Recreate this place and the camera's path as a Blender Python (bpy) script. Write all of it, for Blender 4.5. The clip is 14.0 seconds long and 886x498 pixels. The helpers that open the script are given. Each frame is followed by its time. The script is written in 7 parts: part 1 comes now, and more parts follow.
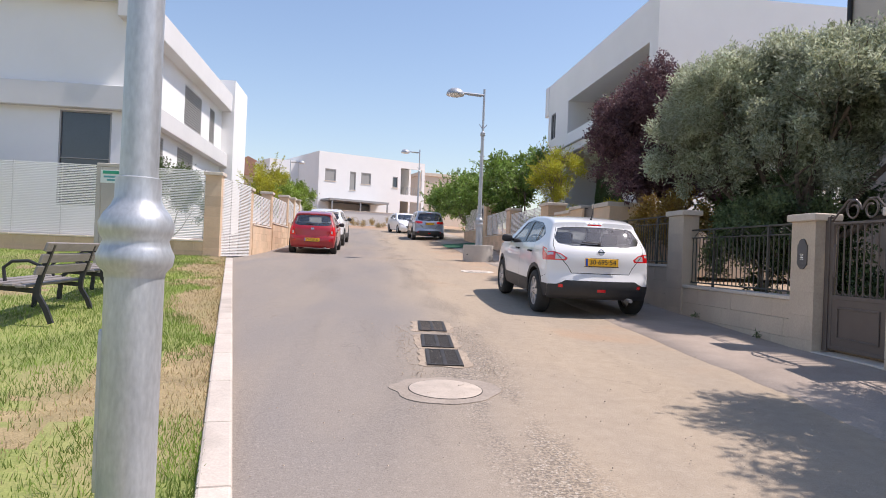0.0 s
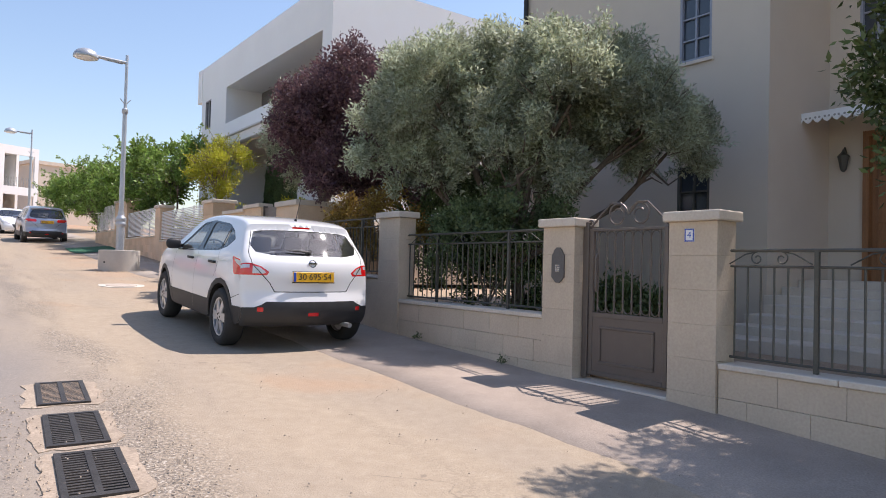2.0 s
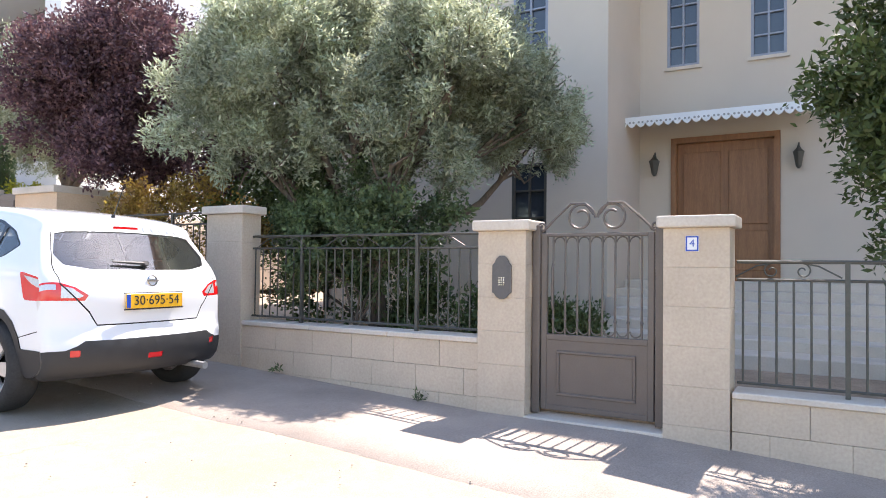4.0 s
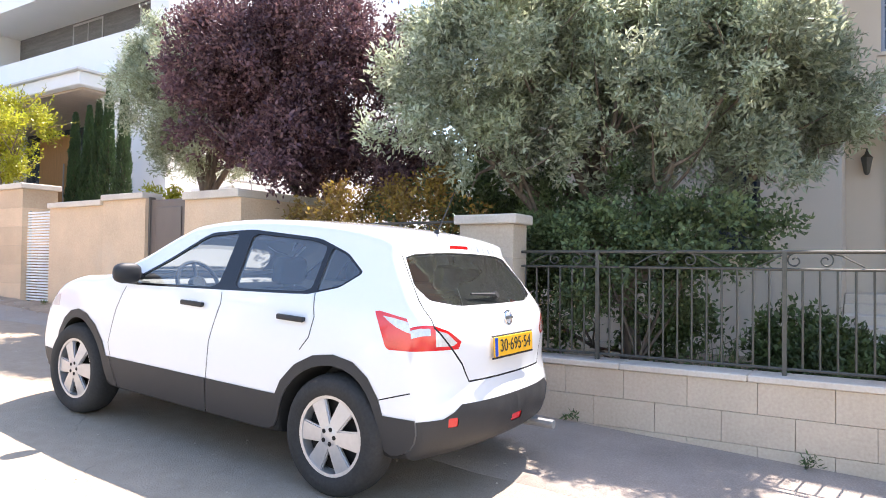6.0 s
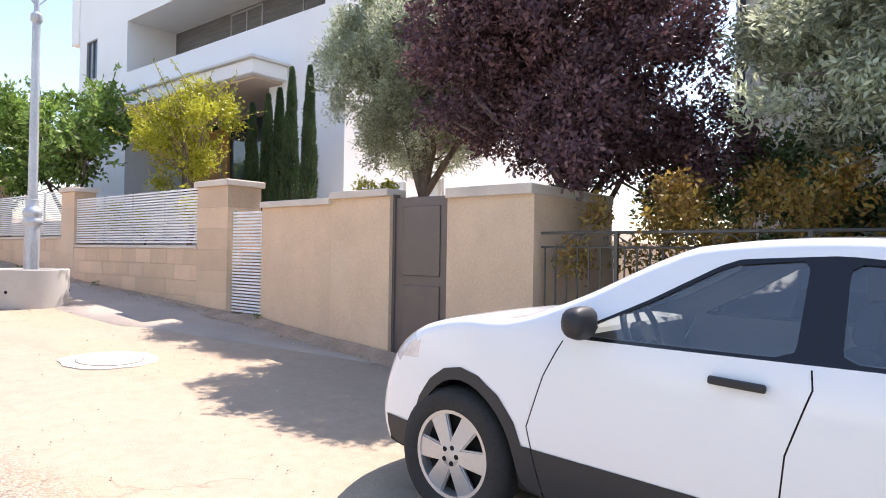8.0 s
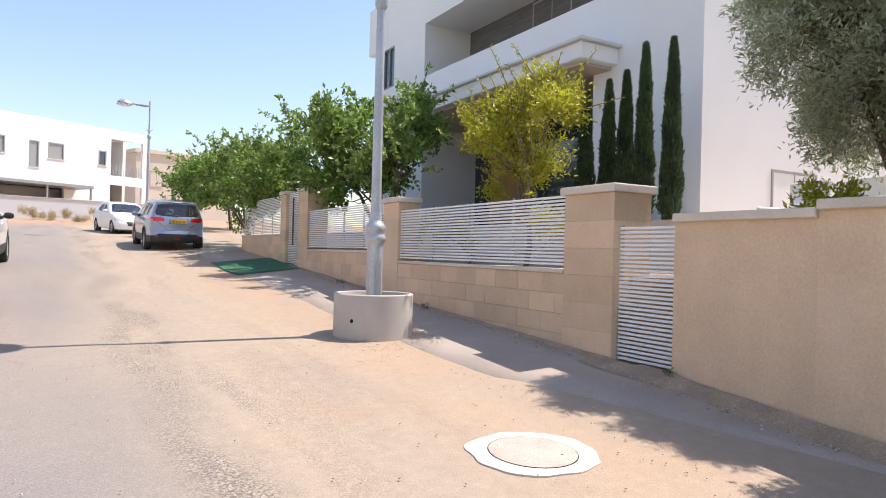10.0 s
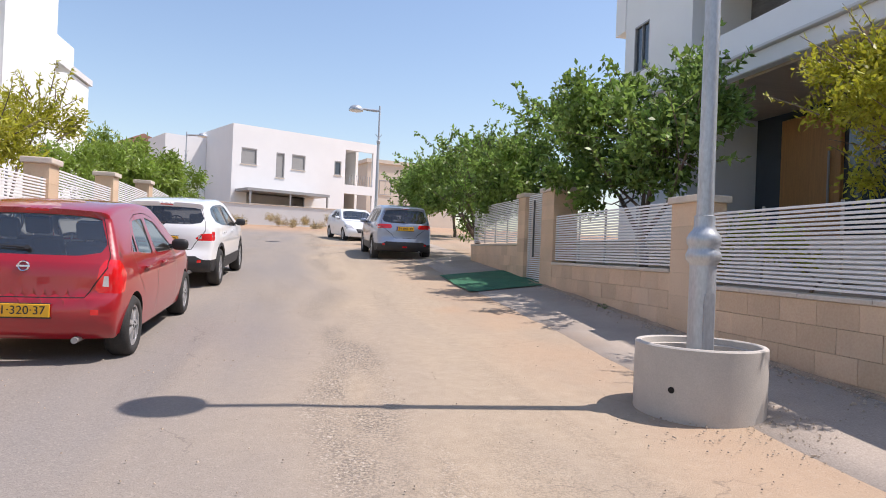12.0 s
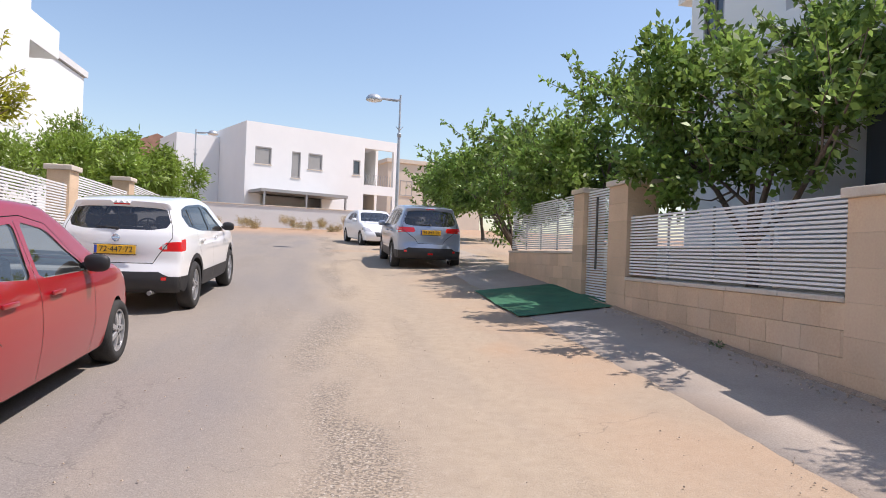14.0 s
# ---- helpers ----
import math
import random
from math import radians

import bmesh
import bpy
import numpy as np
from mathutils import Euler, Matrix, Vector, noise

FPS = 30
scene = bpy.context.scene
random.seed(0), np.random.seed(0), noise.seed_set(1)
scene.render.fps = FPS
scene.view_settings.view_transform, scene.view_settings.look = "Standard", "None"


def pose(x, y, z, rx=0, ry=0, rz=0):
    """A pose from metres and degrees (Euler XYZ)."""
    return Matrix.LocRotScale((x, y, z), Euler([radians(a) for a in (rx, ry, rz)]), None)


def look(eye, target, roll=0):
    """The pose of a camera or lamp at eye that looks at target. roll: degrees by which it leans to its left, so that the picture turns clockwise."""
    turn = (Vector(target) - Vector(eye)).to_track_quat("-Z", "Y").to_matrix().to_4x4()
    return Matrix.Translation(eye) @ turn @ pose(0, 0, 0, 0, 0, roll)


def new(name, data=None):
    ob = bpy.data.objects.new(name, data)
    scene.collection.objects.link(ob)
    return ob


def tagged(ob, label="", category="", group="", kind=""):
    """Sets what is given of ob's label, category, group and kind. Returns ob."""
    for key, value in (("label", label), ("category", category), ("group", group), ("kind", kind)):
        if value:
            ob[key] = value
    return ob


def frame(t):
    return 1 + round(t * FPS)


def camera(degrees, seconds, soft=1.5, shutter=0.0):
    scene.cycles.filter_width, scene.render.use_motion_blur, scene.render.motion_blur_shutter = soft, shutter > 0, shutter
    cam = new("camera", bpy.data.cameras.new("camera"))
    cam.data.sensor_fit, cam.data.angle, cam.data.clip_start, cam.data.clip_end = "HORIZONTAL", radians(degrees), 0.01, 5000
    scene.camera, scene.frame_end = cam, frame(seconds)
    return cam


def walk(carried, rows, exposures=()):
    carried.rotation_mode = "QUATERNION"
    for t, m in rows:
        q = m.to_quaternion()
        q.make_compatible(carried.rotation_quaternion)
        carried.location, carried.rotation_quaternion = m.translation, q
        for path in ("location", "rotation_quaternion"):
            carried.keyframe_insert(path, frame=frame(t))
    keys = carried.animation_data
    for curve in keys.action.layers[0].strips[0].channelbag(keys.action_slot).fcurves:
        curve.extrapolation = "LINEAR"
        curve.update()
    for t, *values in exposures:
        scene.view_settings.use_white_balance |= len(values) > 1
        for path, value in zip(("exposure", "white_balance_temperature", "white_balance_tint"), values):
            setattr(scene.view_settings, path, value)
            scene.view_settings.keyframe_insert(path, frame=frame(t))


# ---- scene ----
cam = camera(66.6, 14.0, soft=0.95)
METRES, EYE, TILT, LEAN, TURN = 20.3, 1.545, 0.0, 0.0, -6.8
ROWS = [
    (0.0, 0.0, 0.0, 0.0, -0.02, 0.42, -2.3),
    (0.5, -0.0008, 0.0319, 0.0008, 0.38, 0.57, -2.24),
    (1.0, -0.0016, 0.0647, 0.0027, -0.37, 0.69, -2.21),
    (1.5, -0.0045, 0.098, 0.0044, -14.86, 1.23, -1.84),
    (2.0, -0.0069, 0.1316, 0.0063, -29.44, 1.49, -1.49),
    (2.5, -0.0125, 0.1613, 0.0088, -38.85, 1.63, -1.19),
    (5.0, -0.0379, 0.3252, 0.0161, -55.12, 1.29, -0.66),
    (5.5, -0.0468, 0.3614, 0.0187, -53.36, 1.31, -0.58),
    (6.0, -0.0527, 0.3967, 0.0218, -51.15, 1.29, -0.7),
    (6.5, -0.0557, 0.4342, 0.0243, -49.43, 1.36, -0.77),
    (7.0, -0.0609, 0.4699, 0.0276, -46.21, 1.27, -0.87),
    (7.5, -0.0607, 0.5052, 0.0293, -44.7, 0.84, -0.94),
    (10.0, -0.0684, 0.6945, 0.0427, -23.01, 0.32, -1.5),
    (10.5, -0.0716, 0.7325, 0.0443, -13.84, 0.26, -1.99),
    (11.0, -0.0702, 0.7706, 0.0454, -9.13, 0.28, -2.22),
    (11.5, -0.0709, 0.8082, 0.0477, -6.16, 0.33, -2.32),
    (12.0, -0.0675, 0.8445, 0.0476, -4.96, 0.33, -2.34),
    (12.5, -0.0668, 0.8823, 0.0497, -4.45, 0.36, -2.23),
    (13.0, -0.0656, 0.9184, 0.0505, -4.05, 0.34, -2.27),
    (13.5, -0.0672, 0.957, 0.0524, -3.71, 0.36, -2.21),
    (14.0, -0.069, 0.992, 0.0552, -3.18, 0.38, -2.17),
]
walk(cam, [(t, pose(0, 0, EYE, TILT, LEAN, TURN) @ pose(METRES * x, METRES * y, METRES * z, 90 + pitch, roll, yaw)) for t, x, y, z, yaw, pitch, roll in ROWS],
     exposures=[(0.0, 0.12, 6500, 19), (1.5, 0.12, 6500, 19), (2.5, 0.55, 6500, 18), (5.0, 1.54, 6500, 17), (6.5, 1.50, 6500, 18), (7.5, 1.16, 6500, 19), (10.0, 0.5, 6600, 18), (11.0, 0.22, 6500, 18), (14.0, 0.15, 6500, 18)])

# ---- world and sun ----
SUN_FROM = Vector((0.98, -0.125, 1.74)).normalized()
world = bpy.data.worlds.new("sky")
scene.world = world
world.use_nodes = True
wn = world.node_tree.nodes
sky = wn.new("ShaderNodeTexSky")
sky.sky_type = "NISHITA"
sky.sun_disc = False
sky.sun_elevation = math.asin(SUN_FROM.z)
sky.sun_rotation = math.atan2(SUN_FROM.x, SUN_FROM.y)
sky.air_density = 1.3
sky.dust_density = 0.7
sky.ozone_density = 2.2
wn["Background"].inputs["Strength"].default_value = 0.15
world.node_tree.links.new(sky.outputs["Color"], wn["Background"].inputs["Color"])
sun_data = bpy.data.lights.new("sun", "SUN")
sun_data.energy = 4.8
sun_data.angle = radians(0.53)
sun_data.color = (1.0, 0.95, 0.87)
sun = new("sun", sun_data)
sun.matrix_world = look(SUN_FROM * 60, (0, 0, 0))


# ---- materials ----
def mat(name, base, rough=0.7, metallic=0.0, var=0.12, coarse=1.2, fine=40.0, bump=0.15, tint=None, spread=0.0, coat=0.0, stain=0.0, stain_col=(0.2, 0.16, 0.12), stretch=(1, 1, 1), spec=0.5):
    """A surface with variation at two scales, stains and relief. spread: difference from piece to piece."""
    m = bpy.data.materials.new(name)
    m.use_nodes = True
    n, l = m.node_tree.nodes, m.node_tree.links
    b = n["Principled BSDF"]
    b.inputs["Roughness"].default_value = rough
    b.inputs["Metallic"].default_value = metallic
    b.inputs["Coat Weight"].default_value = coat
    b.inputs["Coat Roughness"].default_value = 0.04
    b.inputs["Specular IOR Level"].default_value = spec
    geo = n.new("ShaderNodeNewGeometry")
    mp = n.new("ShaderNodeMapping")
    mp.inputs["Scale"].default_value = stretch
    l.new(geo.outputs["Position"], mp.inputs["Vector"])
    big = n.new("ShaderNodeTexNoise")
    big.inputs["Scale"].default_value = coarse
    big.inputs["Detail"].default_value = 6
    big.inputs["Roughness"].default_value = 0.62
    small = n.new("ShaderNodeTexNoise")
    small.inputs["Scale"].default_value = fine
    small.inputs["Detail"].default_value = 4
    for t in (big, small):
        l.new(mp.outputs["Vector"], t.inputs["Vector"])
    dark = [c * (1 - var) for c in base]
    light = [min(1, c * (1 + var)) for c in (tint or base)]
    mix = n.new("ShaderNodeMix")
    mix.data_type = "RGBA"
    mix.inputs[6].default_value = (*dark, 1)
    mix.inputs[7].default_value = (*light, 1)
    ramp = n.new("ShaderNodeMapRange")
    ramp.inputs["From Min"].default_value = 0.3
    ramp.inputs["From Max"].default_value = 0.7
    l.new(big.outputs["Fac"], ramp.inputs["Value"])
    l.new(ramp.outputs["Result"], mix.inputs[0])
    col = mix.outputs[2]
    grain = n.new("ShaderNodeMix")
    grain.data_type = "RGBA"
    grain.blend_type = "OVERLAY"
    grain.inputs[0].default_value = min(1, var * 2.2)
    l.new(col, grain.inputs[6])
    l.new(small.outputs["Fac"], grain.inputs[7])
    col = grain.outputs[2]
    if stain:
        sn = n.new("ShaderNodeTexNoise")
        sn.inputs["Scale"].default_value = 0.7
        sn.inputs["Detail"].default_value = 8
        sn.inputs["Distortion"].default_value = 0.6
        l.new(mp.outputs["Vector"], sn.inputs["Vector"])
        sr = n.new("ShaderNodeMapRange")
        sr.inputs["From Min"].default_value = 0.54
        sr.inputs["From Max"].default_value = 0.68
        sr.inputs["To Max"].default_value = stain
        l.new(sn.outputs["Fac"], sr.inputs["Value"])
        sm = n.new("ShaderNodeMix")
        sm.data_type = "RGBA"
        sm.inputs[7].default_value = (*stain_col, 1)
        l.new(sr.outputs["Result"], sm.inputs[0])
        l.new(col, sm.inputs[6])
        col = sm.outputs[2]
    if spread:
        oi = n.new("ShaderNodeObjectInfo")
        add = n.new("ShaderNodeMath")
        l.new(oi.outputs["Random"], add.inputs[0])
        l.new(geo.outputs["Random Per Island"], add.inputs[1])
        wrap = n.new("ShaderNodeMath")
        wrap.operation = "FRACT"
        l.new(add.outputs[0], wrap.inputs[0])
        rng = n.new("ShaderNodeMapRange")
        rng.inputs["To Min"].default_value = 1 - spread
        rng.inputs["To Max"].default_value = 1 + spread
        l.new(wrap.outputs[0], rng.inputs["Value"])
        hsv = n.new("ShaderNodeHueSaturation")
        l.new(rng.outputs["Result"], hsv.inputs["Value"])
        l.new(col, hsv.inputs["Color"])
        col = hsv.outputs["Color"]
    l.new(col, b.inputs["Base Color"])
    if bump:
        bp = n.new("ShaderNodeBump")
        bp.inputs["Strength"].default_value = bump
        bp.inputs["Distance"].default_value = 0.01
        l.new(small.outputs["Fac"], bp.inputs["Height"])
        l.new(bp.outputs["Normal"], b.inputs["Normal"])
    return m


def leaf_mat(name, base, under, rough=0.45, spread=0.3, through_light=0.35, hue=0.02):
    """Leaves: each its own shade, the light shining a little through."""
    m = bpy.data.materials.new(name)
    m.use_nodes = True
    n, l = m.node_tree.nodes, m.node_tree.links
    b = n["Principled BSDF"]
    b.inputs["Roughness"].default_value = rough
    geo = n.new("ShaderNodeNewGeometry")
    mix = n.new("ShaderNodeMix")
    mix.data_type = "RGBA"
    mix.inputs[6].default_value = (*base, 1)
    mix.inputs[7].default_value = (*under, 1)
    l.new(geo.outputs["Random Per Island"], mix.inputs[0])
    big = n.new("ShaderNodeTexNoise")
    big.inputs["Scale"].default_value = 1.6
    l.new(geo.outputs["Position"], big.inputs["Vector"])
    rng = n.new("ShaderNodeMapRange")
    rng.inputs["From Min"].default_value = 0.3
    rng.inputs["From Max"].default_value = 0.7
    rng.inputs["To Min"].default_value = 1 - spread
    rng.inputs["To Max"].default_value = 1 + spread
    l.new(big.outputs["Fac"], rng.inputs["Value"])
    hsv = n.new("ShaderNodeHueSaturation")
    l.new(rng.outputs["Result"], hsv.inputs["Value"])
    hr = n.new("ShaderNodeMapRange")
    hr.inputs["To Min"].default_value = 0.5 - hue
    hr.inputs["To Max"].default_value = 0.5 + hue
    l.new(geo.outputs["Random Per Island"], hr.inputs["Value"])
    l.new(hr.outputs["Result"], hsv.inputs["Hue"])
    l.new(mix.outputs[2], hsv.inputs["Color"])
    l.new(hsv.outputs["Color"], b.inputs["Base Color"])
    tr = n.new("ShaderNodeBsdfTranslucent")
    l.new(hsv.outputs["Color"], tr.inputs["Color"])
    ms = n.new("ShaderNodeMixShader")
    ms.inputs[0].default_value = through_light
    l.new(b.outputs["BSDF"], ms.inputs[1])
    l.new(tr.outputs["BSDF"], ms.inputs[2])
    l.new(ms.outputs["Shader"], n["Material Output"].inputs["Surface"])
    return m


def glass_mat(name, tint, rough=0.02, alpha=0.5, dust=0.0):
    """Thin tinted pane: partly see-through, with a mirror gloss."""
    m = bpy.data.materials.new(name)
    m.use_nodes = True
    n, l = m.node_tree.nodes, m.node_tree.links
    n.remove(n["Principled BSDF"])
    tr = n.new("ShaderNodeBsdfTransparent")
    tr.inputs["Color"].default_value = (*tint, 1)
    gl = n.new("ShaderNodeBsdfGlossy")
    gl.inputs["Roughness"].default_value = rough
    fr = n.new("ShaderNodeFresnel")
    fr.inputs["IOR"].default_value = 1.0 + alpha
    ms = n.new("ShaderNodeMixShader")
    l.new(fr.outputs["Fac"], ms.inputs[0])
    l.new(tr.outputs["BSDF"], ms.inputs[1])
    l.new(gl.outputs["BSDF"], ms.inputs[2])
    df = n.new("ShaderNodeBsdfDiffuse")
    df.inputs["Color"].default_value = (0.55, 0.53, 0.50, 1)
    film = n.new("ShaderNodeMixShader")
    film.inputs[0].default_value = dust
    l.new(ms.outputs["Shader"], film.inputs[1])
    l.new(df.outputs["BSDF"], film.inputs[2])
    l.new(film.outputs["Shader"], n["Material Output"].inputs["Surface"])
    return m


def road_mat():
    """Worn asphalt: grey wheel tracks, sand blown over the rest, pebbly worn seams, dark marks."""
    m = bpy.data.materials.new("worn_asphalt")
    m.use_nodes = True
    n, l = m.node_tree.nodes, m.node_tree.links
    b = n["Principled BSDF"]
    b.inputs["Roughness"].default_value = 0.88
    b.inputs["Specular IOR Level"].default_value = 0.25
    geo = n.new("ShaderNodeNewGeometry")
    sep = n.new("ShaderNodeSeparateXYZ")
    l.new(geo.outputs["Position"], sep.inputs[0])

    def noise_at(scale, detail=6, distort=0.0, stretch=(1, 1, 1)):
        mp = n.new("ShaderNodeMapping")
        mp.inputs["Scale"].default_value = stretch
        l.new(geo.outputs["Position"], mp.inputs["Vector"])
        t = n.new("ShaderNodeTexNoise")
        t.inputs["Scale"].default_value = scale
        t.inputs["Detail"].default_value = detail
        t.inputs["Distortion"].default_value = distort
        l.new(mp.outputs["Vector"], t.inputs["Vector"])
        return t.outputs["Fac"]

    def rerange(v, a, z, lo=0.0, hi=1.0):
        r = n.new("ShaderNodeMapRange")
        r.interpolation_type = "SMOOTHSTEP"
        for k, x in (("From Min", a), ("From Max", z), ("To Min", lo), ("To Max", hi)):
            r.inputs[k].default_value = x
        l.new(v, r.inputs["Value"])
        return r.outputs["Result"]

    def calc(op, a, c):
        k = n.new("ShaderNodeMath")
        k.operation = op
        k.use_clamp = op in ("ADD", "MULTIPLY")
        for i, v in enumerate((a, c)):
            if isinstance(v, (int, float)):
                k.inputs[i].default_value = v
            else:
                l.new(v, k.inputs[i])
        return k.outputs[0]

    def blend(fac, a, c):
        k = n.new("ShaderNodeMix")
        k.data_type = "RGBA"
        l.new(fac, k.inputs[0]) if not isinstance(fac, float) else None
        for i, v in ((6, a), (7, c)):
            if isinstance(v, tuple):
                k.inputs[i].default_value = (*v, 1)
            else:
                l.new(v, k.inputs[i])
        return k.outputs[2]

    lane = n.new("ShaderNodeMath")
    lane.operation = "ADD"
    l.new(sep.outputs["X"], lane.inputs[0])
    shift = n.new("ShaderNodeMapRange")
    shift.inputs["To Min"].default_value = -0.9
    shift.inputs["To Max"].default_value = 0.9
    l.new(noise_at(0.22, 3), shift.inputs["Value"])
    l.new(shift.outputs["Result"], lane.inputs[1])
    sandy = rerange(lane.outputs[0], 0.1, 1.7)
    patch = rerange(noise_at(0.55, 9, 0.5, (1.6, 0.4, 1)), 0.28, 0.72, 0.25, 0.95)
    sand = calc("ADD", calc("MULTIPLY", sandy, 0.70), calc("MULTIPLY", patch, 0.40))
    edge = calc("MULTIPLY", calc("MULTIPLY", rerange(sep.outputs["X"], 2.2, 3.5), rerange(sep.outputs["Y"], 13.0, 19.0)), rerange(noise_at(0.6, 7, 0.4), 0.30, 0.62, 0.08, 0.55))
    far_dirt = rerange(sep.outputs["Y"], 52.0, 62.0)
    grey = blend(noise_at(60, 3), (0.150, 0.137, 0.129), (0.295, 0.270, 0.253))
    tan_ = blend(noise_at(9, 8, 0.3), (0.325, 0.255, 0.182), (0.455, 0.368, 0.270))
    col = blend(sand, grey, tan_)
    red = rerange(noise_at(0.38, 5, 0.4), 0.6, 0.75, 0.0, 0.5)
    col = blend(calc("MULTIPLY", red, sandy), col, (0.46, 0.27, 0.15))
    col = blend(edge, col, (0.44, 0.295, 0.19))
    col = blend(calc("MULTIPLY", far_dirt, 0.85), col, (0.44, 0.28, 0.17))
    seam = calc("MULTIPLY", rerange(lane.outputs[0], 0.75, 1.15), rerange(lane.outputs[0], 1.75, 1.25))
    seam = calc("MULTIPLY", seam, rerange(noise_at(1.1, 6, 0.3, (1.5, 0.4, 1)), 0.38, 0.56))
    worn = calc("MULTIPLY", calc("ADD", seam, calc("MULTIPLY", rerange(noise_at(0.55, 7, 0.3, (2.2, 0.3, 1)), 0.52, 0.66), 0.4)), rerange(noise_at(48, 3), 0.44, 0.60))
    col = blend(calc("MULTIPLY", worn, 0.70), col, (0.12, 0.105, 0.09))
    marks = rerange(noise_at(0.42, 9, 0.5, (2.4, 0.4, 1)), 0.56, 0.78, 0.0, 0.10)
    col = blend(marks, col, (0.13, 0.12, 0.115))
    pale = calc("MULTIPLY", rerange(noise_at(52, 3), 0.56, 0.66), calc("ADD", calc("MULTIPLY", seam, 0.7), 0.16))
    col = blend(pale, col, (0.56, 0.49, 0.41))
    pits = calc("MULTIPLY", rerange(noise_at(140, 2), 0.60, 0.68), 0.40)
    col = blend(pits, col, (0.09, 0.08, 0.07))
    crack = n.new("ShaderNodeTexVoronoi")
    crack.feature = "DISTANCE_TO_EDGE"
    crack.inputs["Scale"].default_value = 0.28
    wn_ = n.new("ShaderNodeTexNoise")
    wn_.inputs["Scale"].default_value = 2.4
    wn_.inputs["Detail"].default_value = 6
    l.new(geo.outputs["Position"], wn_.inputs["Vector"])
    va = n.new("ShaderNodeVectorMath")
    va.operation = "MULTIPLY_ADD"
    va.inputs[1].default_value = (0.7, 0.7, 0.7)
    l.new(wn_.outputs["Color"], va.inputs[0])
    l.new(geo.outputs["Position"], va.inputs[2])
    l.new(va.outputs[0], crack.inputs["Vector"])
    line = calc("MULTIPLY", rerange(crack.outputs["Distance"], 0.0030, 0.0, 0.0, 1.0), rerange(noise_at(0.7, 3), 0.52, 0.58, 0.0, 0.35))
    col = blend(line, col, (0.07, 0.06, 0.055))
    l.new(col, b.inputs["Base Color"])
    bp = n.new("ShaderNodeBump")
    bp.inputs["Strength"].default_value = 0.6
    bp.inputs["Distance"].default_value = 0.014
    l.new(calc("ADD", calc("MULTIPLY", noise_at(90, 3), 0.6), calc("MULTIPLY", worn, 0.5)), bp.inputs["Height"])
    l.new(bp.outputs["Normal"], b.inputs["Normal"])
    return m


ASPHALT = road_mat()
PAVING = mat("pavement_concrete", (0.37, 0.31, 0.255), 0.9, var=0.16, coarse=0.8, fine=70, bump=0.35, stain=0.5, stain_col=(0.40, 0.30, 0.22))
DARK_PAVING = mat("old_pavement_asphalt", (0.36, 0.29, 0.235), 0.9, var=0.2, coarse=1.0, fine=80, bump=0.45, stain=0.55, stain_col=(0.38, 0.30, 0.24))
KERB = mat("kerb_concrete", (0.54, 0.47, 0.40), 0.85, var=0.1, coarse=2.5, fine=60, bump=0.2, stain=0.35, spread=0.06)
STONE = mat("cream_stone_cladding", (0.60, 0.485, 0.365), 0.85, var=0.10, coarse=1.4, fine=45, bump=0.22, stain=0.35, stain_col=(0.44, 0.33, 0.24), spread=0.015)
STONE_WARM = mat("warm_stone_cladding", (0.66, 0.475, 0.315), 0.85, var=0.10, coarse=1.6, fine=45, bump=0.25, stain=0.4, stain_col=(0.62, 0.50, 0.38), spread=0.11)
WARM_JOINT = mat("warm_stone_joint", (0.60, 0.44, 0.30), 0.95, var=0.1, bump=0.2)
JOINT = mat("stone_joint", (0.56, 0.465, 0.36), 0.95, var=0.1, bump=0.2)
COPING = mat("coping_stone", (0.66, 0.57, 0.47), 0.8, var=0.09, coarse=2, fine=50, bump=0.2, stain=0.4, stain_col=(0.38, 0.33, 0.28))
PLASTER = mat("white_plaster", (0.82, 0.81, 0.79), 0.85, var=0.025, coarse=0.5, fine=160, bump=0.12)
BAND = mat("grey_white_plaster", (0.66, 0.65, 0.63), 0.85, var=0.04, coarse=0.6, fine=120, bump=0.12)
BEIGE = mat("beige_plaster", (0.64, 0.55, 0.45), 0.88, var=0.05, coarse=0.5, fine=120, bump=0.2)
SLAT_WHITE = mat("white_powder_coat", (0.83, 0.82, 0.80), 0.4, var=0.03, coarse=2, fine=60, bump=0.03)
IRON = mat("grey_green_iron", (0.095, 0.090, 0.076), 0.5, 0.35, var=0.15, coarse=6, fine=90, bump=0.08)
GATE_PAINT = mat("brown_grey_paint", (0.150, 0.122, 0.105), 0.42, 0.2, var=0.08, coarse=3, fine=90, bump=0.05)
GALV = mat("galvanised_paint", (0.47, 0.49, 0.51), 0.42, 0.45, var=0.12, coarse=5, fine=60, bump=0.06, stain=0.3, stain_col=(0.36, 0.37, 0.38), stretch=(1, 1, 0.35))
LAMP_WHITE = mat("lamp_glass_white", (0.78, 0.78, 0.76), 0.35, var=0.03, bump=0.0)
RING_CONC = mat("cast_concrete", (0.50, 0.46, 0.41), 0.9, var=0.08, coarse=3, fine=90, bump=0.2, stain=0.4, stain_col=(0.36, 0.32, 0.27))
SOIL = mat("sandy_soil", (0.36, 0.26, 0.18), 0.95, var=0.25, coarse=3, fine=60, bump=0.5)
LAWN = mat("lawn_ground", (0.20, 0.25, 0.06), 0.95, var=0.2, coarse=1.2, fine=60, bump=0.5, tint=(0.27, 0.28, 0.09), stain=0.6, stain_col=(0.40, 0.29, 0.17))
